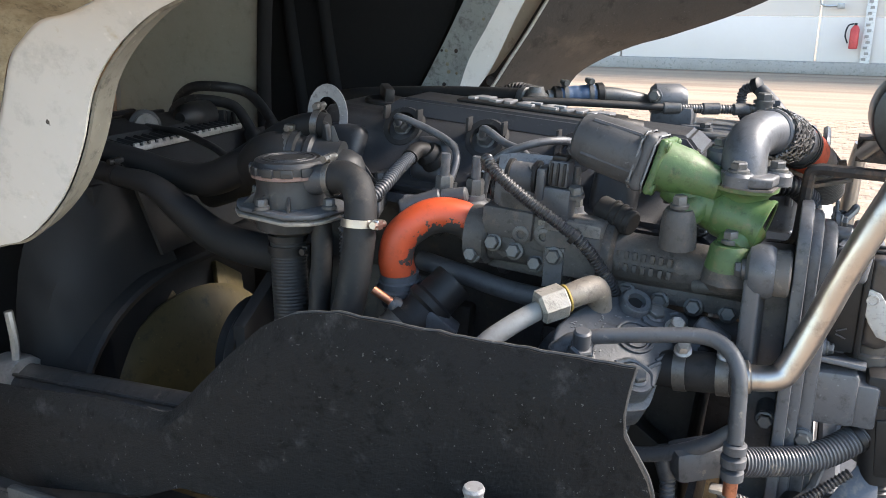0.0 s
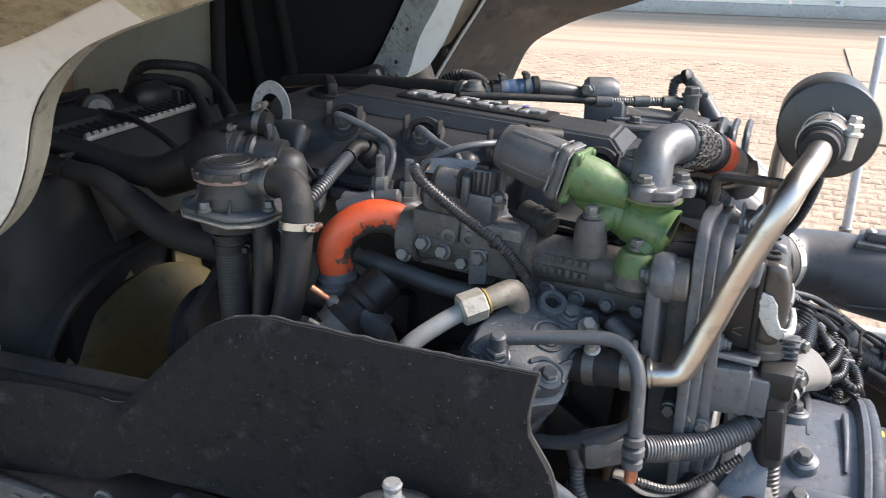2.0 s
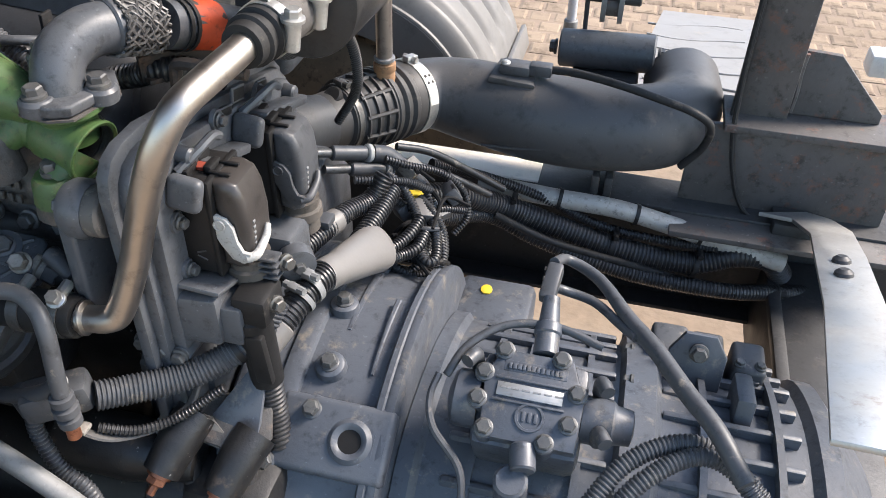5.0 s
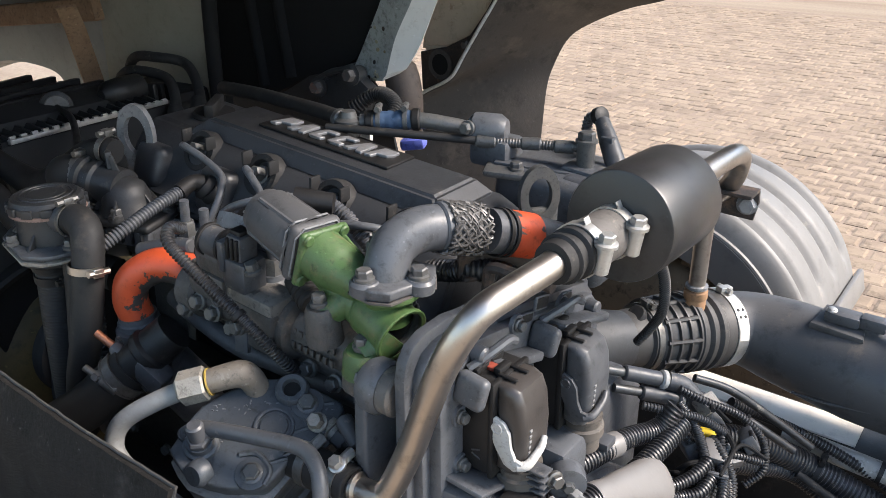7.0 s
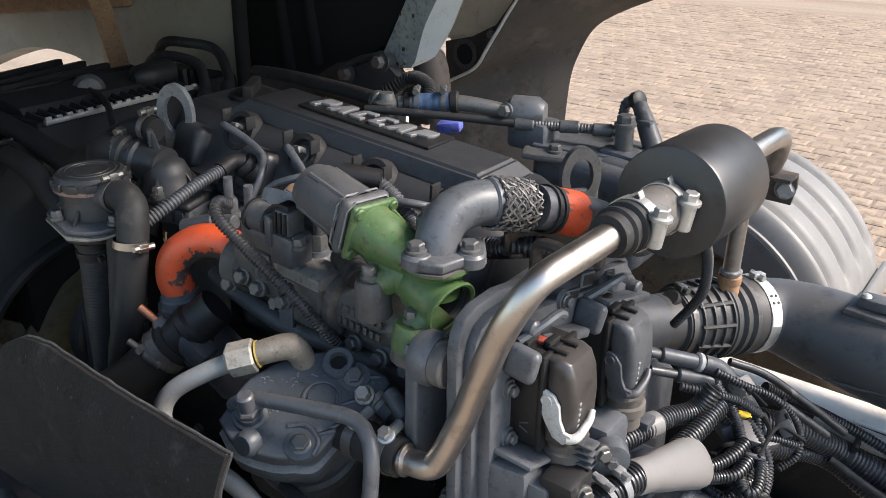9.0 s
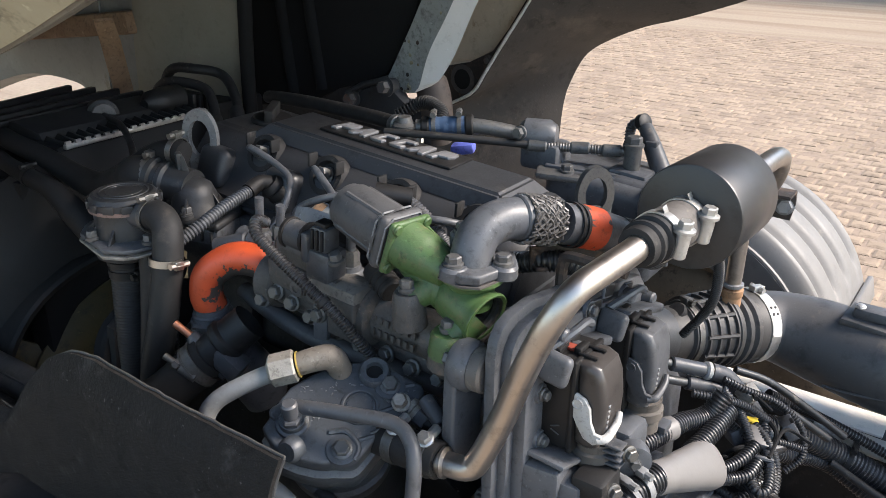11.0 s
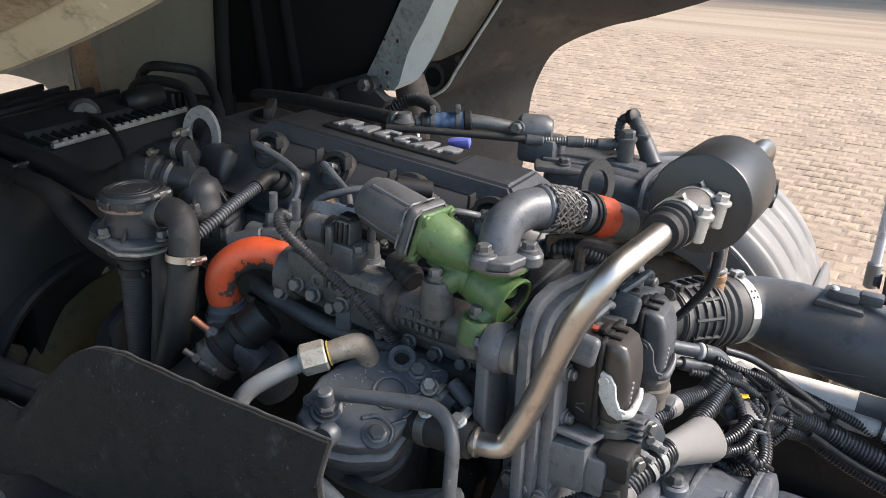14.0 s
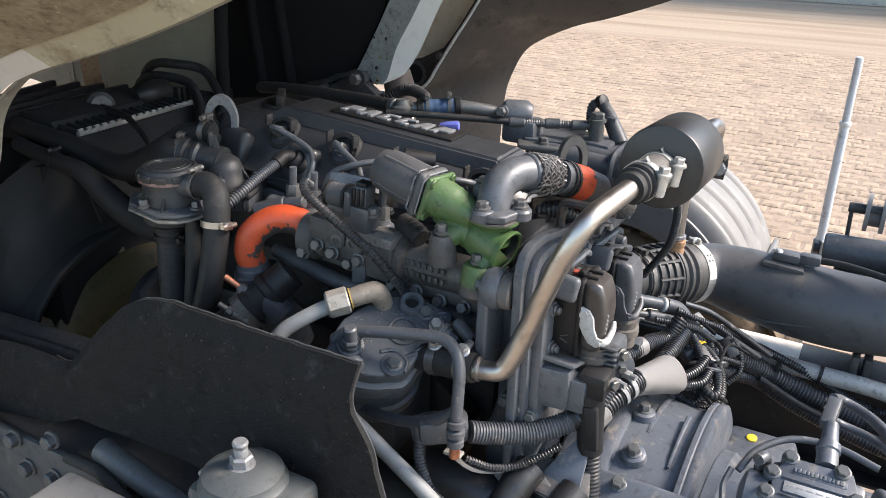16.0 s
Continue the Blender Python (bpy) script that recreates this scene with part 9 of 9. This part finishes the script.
cylb = thing("air_cylinder", (0.36, 1.63, 0.8), "grey-black horizontal tilt cylinder with bolted clevis", "cylinder")
part("barrel", rod((0.285, 1.62, 0.852), (0.440, 1.62, 0.858), 0.031, seg=32, bev=0.003), M_COMP, cylb)
for x, z in ((0.278, 0.852), (0.446, 0.858)):
    part("end_bolt", hexhead((x, 1.62, z), (-1 if x < 0.3 else 1, 0, 0), 0.018, 0.010), M_FRAME, cylb)
part("pad", box((0.365, 1.62, 0.80), (0.11, 0.07, 0.05), 0.006), M_FRAME, cylb)
for s in (-1, 1):
    part("clevis", ringplate((0.360 + 0.014 * s, 1.66, 0.925), (1, 0, 0), (0, 0, 1), 0.050, 0.075, 0.008, 0.008), M_GREYP, cylb)
part("pin", rod((0.312, 1.66, 0.930), (0.405, 1.66, 0.930), 0.010, seg=16, bev=0.002), M_FRAME, cylb)
part("pin_leg", rod((0.318, 1.66, 0.925), (0.320, 1.65, 0.875), 0.004, seg=8), M_FRAME, cylb)
part("roller", rod((0.346, 1.66, 0.915), (0.374, 1.66, 0.915), 0.016, seg=18), M_RUST, cylb)

hn = thing("rail_harness", (0.38, 1.37, 0.62), "thick black corrugated cable harness along the rail", "harness")
part("trunk", tube([(0.140, 1.24, 0.775), (0.19, 1.30, 0.745), (0.25, 1.355, 0.700), (0.33, 1.375, 0.665), (0.43, 1.38, 0.638), (0.54, 1.385, 0.628), (0.61, 1.395, 0.648), (0.66, 1.41, 0.640), (0.69, 1.43, 0.60)], 0.0185, 18, 12, ribs=(0.0062, 0.0016)), M_BLK, hn, "corrugated black trunk")
part("branch", tube([(0.17, 1.25, 0.735), (0.23, 1.34, 0.690), (0.30, 1.35, 0.655), (0.39, 1.355, 0.625), (0.48, 1.36, 0.605), (0.6, 1.365, 0.600), (0.68, 1.40, 0.585), (0.76, 1.45, 0.56)], 0.013, 14, 12, ribs=(0.0055, 0.0014)), M_BLK, hn)
part("branch", tube([(0.15, 1.29, 0.80), (0.22, 1.36, 0.745), (0.30, 1.39, 0.705), (0.40, 1.395, 0.665), (0.50, 1.395, 0.655), (0.58, 1.39, 0.66)], 0.0078, 12, 12, ribs=(0.0048, 0.0015)), M_BLK, hn)
part("branch", tube([(0.24, 1.33, 0.70), (0.33, 1.345, 0.655), (0.45, 1.36, 0.625), (0.55, 1.375, 0.600), (0.7, 1.40, 0.585)], 0.006, 10, 10), M_RUB, hn)
for x, y, z in ((0.26, 1.358, 0.694), (0.42, 1.38, 0.640), (0.55, 1.38, 0.63)):
    part("tie", band((x, y, z), (1, 0.05, -0.2), 0.0195, 0.007), M_PLAS, hn)

# ---- top rear: fuel hoses, black housing, sensor loop ----
fh = thing("fuel_hose", (-0.388, 1.150, 1.096), "black fuel hose with a blue sleeve and steel fittings", "hose")
part("hose", tube([(-0.76, 1.235, 1.105), (-0.70, 1.212, 1.115), (-0.610, 1.190, 1.1235), (-0.509, 1.165, 1.130), (-0.44, 1.150, 1.133), (-0.388, 1.136, 1.135)], 0.0112, 14, 8), M_RUB, fh)
part("fitting", lathe((-0.393, 1.137, 1.134), (0.8, -0.2, -0.05), [(0, 0.012), (0.004, 0.015), (0.012, 0.015), (0.014, 0.012), (0.034, 0.012)], 18), M_BOLT, fh)
part("banjo", lathe((-0.366, 1.130, 1.116), (0, 0, 1), [(0, 0.016), (0.006, 0.018), (0.022, 0.018), (0.026, 0.012), (0.034, 0.010)], 20), M_BOLT, fh)
part("blue_sleeve", tube([(-0.340, 1.148, 1.135), (-0.318, 1.162, 1.137), (-0.288, 1.180, 1.139)], 0.0135, 18, 8, ribs=(0.012, 0.0006)), M_BLUE, fh, "blue hose sleeve")
for p in ((-0.331, 1.154, 1.136), (-0.300, 1.173, 1.138)):
    part("sleeve_clamp", band(p, (0.85, 0.5, 0.05), 0.0138, 0.006), M_BOLT, fh)
for p in ((-0.341, 1.147, 1.135), (-0.288, 1.180, 1.139)):
    part("collar", lathe(p, (0.85, 0.5, 0.05), [(-0.006, 0.013), (-0.004, 0.0155), (0.004, 0.0155), (0.006, 0.013)], 20), M_PLAS, fh)
part("pipe", tube([(-0.353, 1.140, 1.134), (-0.338, 1.150, 1.135), (-0.288, 1.180, 1.138), (-0.253, 1.202, 1.133), (-0.223, 1.225, 1.124)], 0.011, 14), M_BOLT, fh)
part("violet_cap", box((-0.322, 1.215, 1.091), (0.036, 0.026, 0.016), 0.005, Euler((0, radians(-8), radians(24))).to_matrix()), M_VIOL, fh, "violet-blue plastic cap")
part("white_clip", prism([(-0.016, -0.010), (0.016, -0.010), (0.010, 0.006), (0.0, 0.012), (-0.010, 0.004)], Matrix.Translation((-0.393, 1.197, 1.100)) @ Euler((radians(70), 0, radians(-10))).to_matrix().to_4x4(), 0.006, 0.001), M_WPLAS, fh)
fp = thing("fuel_connector", (-0.209, 1.223, 1.088), "dark cast fuel connector with a cross bolt", "fitting")
part("housing", lathe((-0.221, 1.213, 1.130), (0.9, 0.3, 0.0), [(0, 0.018), (0.006, 0.023), (0.04, 0.023), (0.05, 0.016)], 24), M_ENG, fp)
part("bolt", hexhead((-0.211, 1.191, 1.138), (0, -1, 0.1), 0.014, 0.010), M_BOLT, fp)
part("foot", box((-0.189, 1.228, 1.103), (0.06, 0.05, 0.04), 0.008), M_ENG, fp)
bl_ = thing("braided_line", (-0.224, 1.182, 1.100), "thin black hose with braided steel ends", "hose")
part("hose", tube([(-0.376, 1.097, 1.133), (-0.314, 1.127, 1.131), (-0.244, 1.167, 1.126), (-0.189, 1.202, 1.121)], 0.0055, 12, 8), M_RUB, bl_)
part("braid", tube([(-0.190, 1.201, 1.121), (-0.149, 1.227, 1.119), (-0.104, 1.249, 1.118), (-0.078, 1.254, 1.120)], 0.0068, 12, 8, ribs=(0.004, 0.0008)), M_MESH, bl_, "braided steel end")
for p in ((-0.189, 1.202, 1.121), (-0.139, 1.233, 1.119), (-0.099, 1.250, 1.118)):
    part("sleeve", rod(Vector(p) - Vector((0.012, 0.006, 0)), Vector(p) + Vector((0.012, 0.006, 0)), 0.0085, seg=14, bev=0.002), M_BOLT, bl_)
part("end_block", rod((-0.070, 1.255, 1.085), (-0.070, 1.255, 1.132), 0.012, seg=12, bev=0.003), M_BOLT, bl_)
part("end_cap", hexhead((-0.070, 1.255, 1.130), (0, 0, 1), 0.020, 0.012), M_BOLT, bl_)
eh = thing("rear_housing", (-0.08, 1.24, 0.95), "dark grey cast rear housing with rounded ribs", "housing")
part("body", box((-0.090, 1.262, 1.025), (0.17, 0.145, 0.13), 0.016, RE, seg=3), M_ENG, eh)
part("end_casting", box((-0.045, 1.250, 1.055), (0.085, 0.085, 0.070), 0.012, RE, seg=3), M_ENG, eh)
part("top_step", box((-0.07, 1.262, 1.084), (0.085, 0.075, 0.014), 0.006, RE), M_ENG, eh)
part("top_step", box((-0.068, 1.258, 1.092), (0.055, 0.050, 0.010), 0.004, RE), M_ENG, eh)
part("side_lug", box((-0.145, 1.20, 1.088), (0.075, 0.040, 0.010), 0.005, RE @ Euler((0, 0, radians(25))).to_matrix()), M_BOLT, eh)
part("lug_bolt", hexhead((-0.14, 1.20, 1.094), (0, 0, 1), 0.014, 0.009), M_BOLT, eh)
part("lid", box((-0.13, 1.255, 1.093), (0.12, 0.085, 0.006), 0.002, RE @ Euler((0, 0, radians(20))).to_matrix()), M_ENG, eh)
for k in range(3):
    part("rib", tube([(-0.02 + 0.018 * k, 1.185, 1.0), (-0.02 + 0.018 * k, 1.183, 1.06), (-0.02 + 0.018 * k, 1.20, 1.092), (-0.02 + 0.018 * k, 1.27, 1.094)], 0.005, 8), M_ENG, eh)
sl_ = thing("sensor_loop", (-0.06, 1.28, 1.08), "black corrugated sensor cable curving into a connector", "cable")
part("loop", tube([(-0.085, 1.318, 1.145), (-0.104, 1.325, 1.136), (-0.102, 1.318, 1.105), (-0.078, 1.295, 1.080), (-0.045, 1.275, 1.068), (-0.01, 1.26, 1.062)], 0.0078, 12, 10, ribs=(0.0045, 0.0013)), M_LOOM, sl_)
part("boot", lathe((-0.092, 1.322, 1.142), (0.7, -0.25, 0.35), [(0, 0.008), (0.003, 0.0125), (0.012, 0.0125), (0.014, 0.009)], 18), M_PLAS, sl_)
part("plug", tube([(-0.080, 1.316, 1.140), (-0.060, 1.298, 1.120), (-0.035, 1.28, 1.088)], [0.010, 0.0125, 0.014], 12), M_LOOM, sl_)
part("plug_lock", box((-0.058, 1.292, 1.122), (0.018, 0.014, 0.014), 0.003), M_LOOM, sl_)
RL = Euler((radians(28), radians(4), radians(-4))).to_matrix()
LB = Vector((-0.328, 0.946, 1.064))
part("sensor_box", box(LB + RL @ Vector((0, 0, -0.0275)), (0.112, 0.040, 0.052), 0.006, RL), M_PLAS, eng, "black box under the label")
lb = solo("warning_label", box(LB + RL @ Vector((0, 0, -0.0005)), (0.090, 0.019, 0.0016), 0.0005, RL), M_TAG, "white warning label with an orange corner on the engine", "label")
part("warning_patch", box(LB + RL @ Vector((-0.035, 0.0, 0.0008)), (0.016, 0.015, 0.0012), 0.0003, RL), M_SEAL, lb, "orange-brown warning patch")
for k in range(3):
    part("print_bar", box(LB + RL @ Vector((0.008, -0.005 + 0.005 * k, 0.0006)), (0.052 - 0.010 * k, 0.0012, 0.0008), 0.0002, RL), M_LOOM, lb, "dark printed bar")


# ---- paving stones, laid in courses ----
def paver_material():
    m = mat("paving_stone", (0.314, 0.240, 0.169), (0.268, 0.203, 0.141), 0.9, grain=70, blotch=1.1, bump=0.5, dirt=((0.165, 0.120, 0.090), 0.48), spec=0.25)
    n, l = m.node_tree.nodes, m.node_tree.links
    bs = n["Principled BSDF"]
    geo, info = n.new("ShaderNodeNewGeometry"), n.new("ShaderNodeObjectInfo")
    add = n.new("ShaderNodeMath")
    add.operation = "ADD"
    l.new(geo.outputs["Random Per Island"], add.inputs[0])
    l.new(info.outputs["Random"], add.inputs[1])
    fr = n.new("ShaderNodeMath")
    fr.operation = "FRACT"
    l.new(add.outputs[0], fr.inputs[0])
    mr = n.new("ShaderNodeMapRange")
    mr.inputs["To Min"].default_value, mr.inputs["To Max"].default_value = 0.86, 1.06
    l.new(fr.outputs[0], mr.inputs["Value"])
    old = bs.inputs["Base Color"].links[0].from_socket
    x = n.new("ShaderNodeMix")
    x.data_type, x.blend_type = "RGBA", "MULTIPLY"
    x.inputs[0].default_value = 1.0
    l.new(old, x.inputs[6])
    l.new(mr.outputs["Result"], x.inputs[7])
    l.new(x.outputs[2], bs.inputs["Base Color"])
    return m


M_PAVER = paver_material()
PW, PD, GAP = 0.118, 0.118, 0.009
rng = random.Random(5)
pav = thing("paving", (0, 0, GZ), "worn tan concrete setts laid in staggered courses", "paving", kind="structure")
# soil bed; the shade between setts is painted into its dark colour
part("joint_bed", box((-0.5, 6.9, GZ - 0.0060), (8.7, 7.6, 0.004), 0), mat("shaded_joint_soil", (0.165, 0.120, 0.086), (0.31, 0.232, 0.165), 0.95, grain=25, blotch=1.6, bump=0.4), pav, "soil in the joints, coloured darker for their shade")
cells = []
for j in range(64):
    y = 3.2 + j * PD
    if y > 10.6:
        continue
    for i in range(int(8.6 / PW)):
        x = -4.8 + i * PW + (PW / 2 if j % 2 else 0)
        if x > 0.62 and y > 6.5:
            continue
        cells.append((x, y))


def sett_verts(cx, cy, cz, w, d, h, tilt):
    t = 0.012
    out = []
    for zz, k in ((-h, 0.0), (-0.004, 0.0), (0.0, t)):
        for sx, sy in ((-1, -1), (1, -1), (1, 1), (-1, 1)):
            px, py = sx * (w / 2 - k), sy * (d / 2 - k)
            out.append((cx + px, cy + py, cz + zz + tilt[0] * px + tilt[1] * py))
    return out


SETT_FACES = [(0, 1, 5, 4), (1, 2, 6, 5), (2, 3, 7, 6), (3, 0, 4, 7), (4, 5, 9, 8), (5, 6, 10, 9), (6, 7, 11, 10), (7, 4, 8, 11), (8, 9, 10, 11)]
near = [c for c in cells if 4.3 < c[1] < 6.0 and -0.6 < c[0] < 1.6][:290]
nearset = set(near)
verts, faces = [], []
for c in cells:
    if c in nearset:
        continue
    base = len(verts)
    verts += sett_verts(c[0], c[1], rng.uniform(-0.004, 0.003), PW - GAP - rng.uniform(0, 0.006), PD - GAP - rng.uniform(0, 0.006), 0.03, (rng.uniform(-.014, .014), rng.uniform(-.014, .014)))
    faces += [tuple(base + k for k in f) for f in SETT_FACES]
me = bpy.data.meshes.new("paving_field")
me.from_pydata(verts, [], faces)
me.materials.append(M_PAVER)
field = new("paving_field", me)
field.parent = pav
tagged(field, kind="stuff")
shapes = []
for k in range(6):
    me = bpy.data.meshes.new("sett")
    me.from_pydata(sett_verts(0, 0, 0, PW - GAP - rng.uniform(0, 0.006), PD - GAP - rng.uniform(0, 0.006), 0.03, (rng.uniform(-.014, .014), rng.uniform(-.014, .014))), [], SETT_FACES)
    me.materials.append(M_PAVER)
    shapes.append(me)
for k, c in enumerate(near):
    ob = new("sett", shapes[k % 6])
    ob.parent = pav
    ob.location = (c[0], c[1], rng.uniform(-0.004, 0.003))
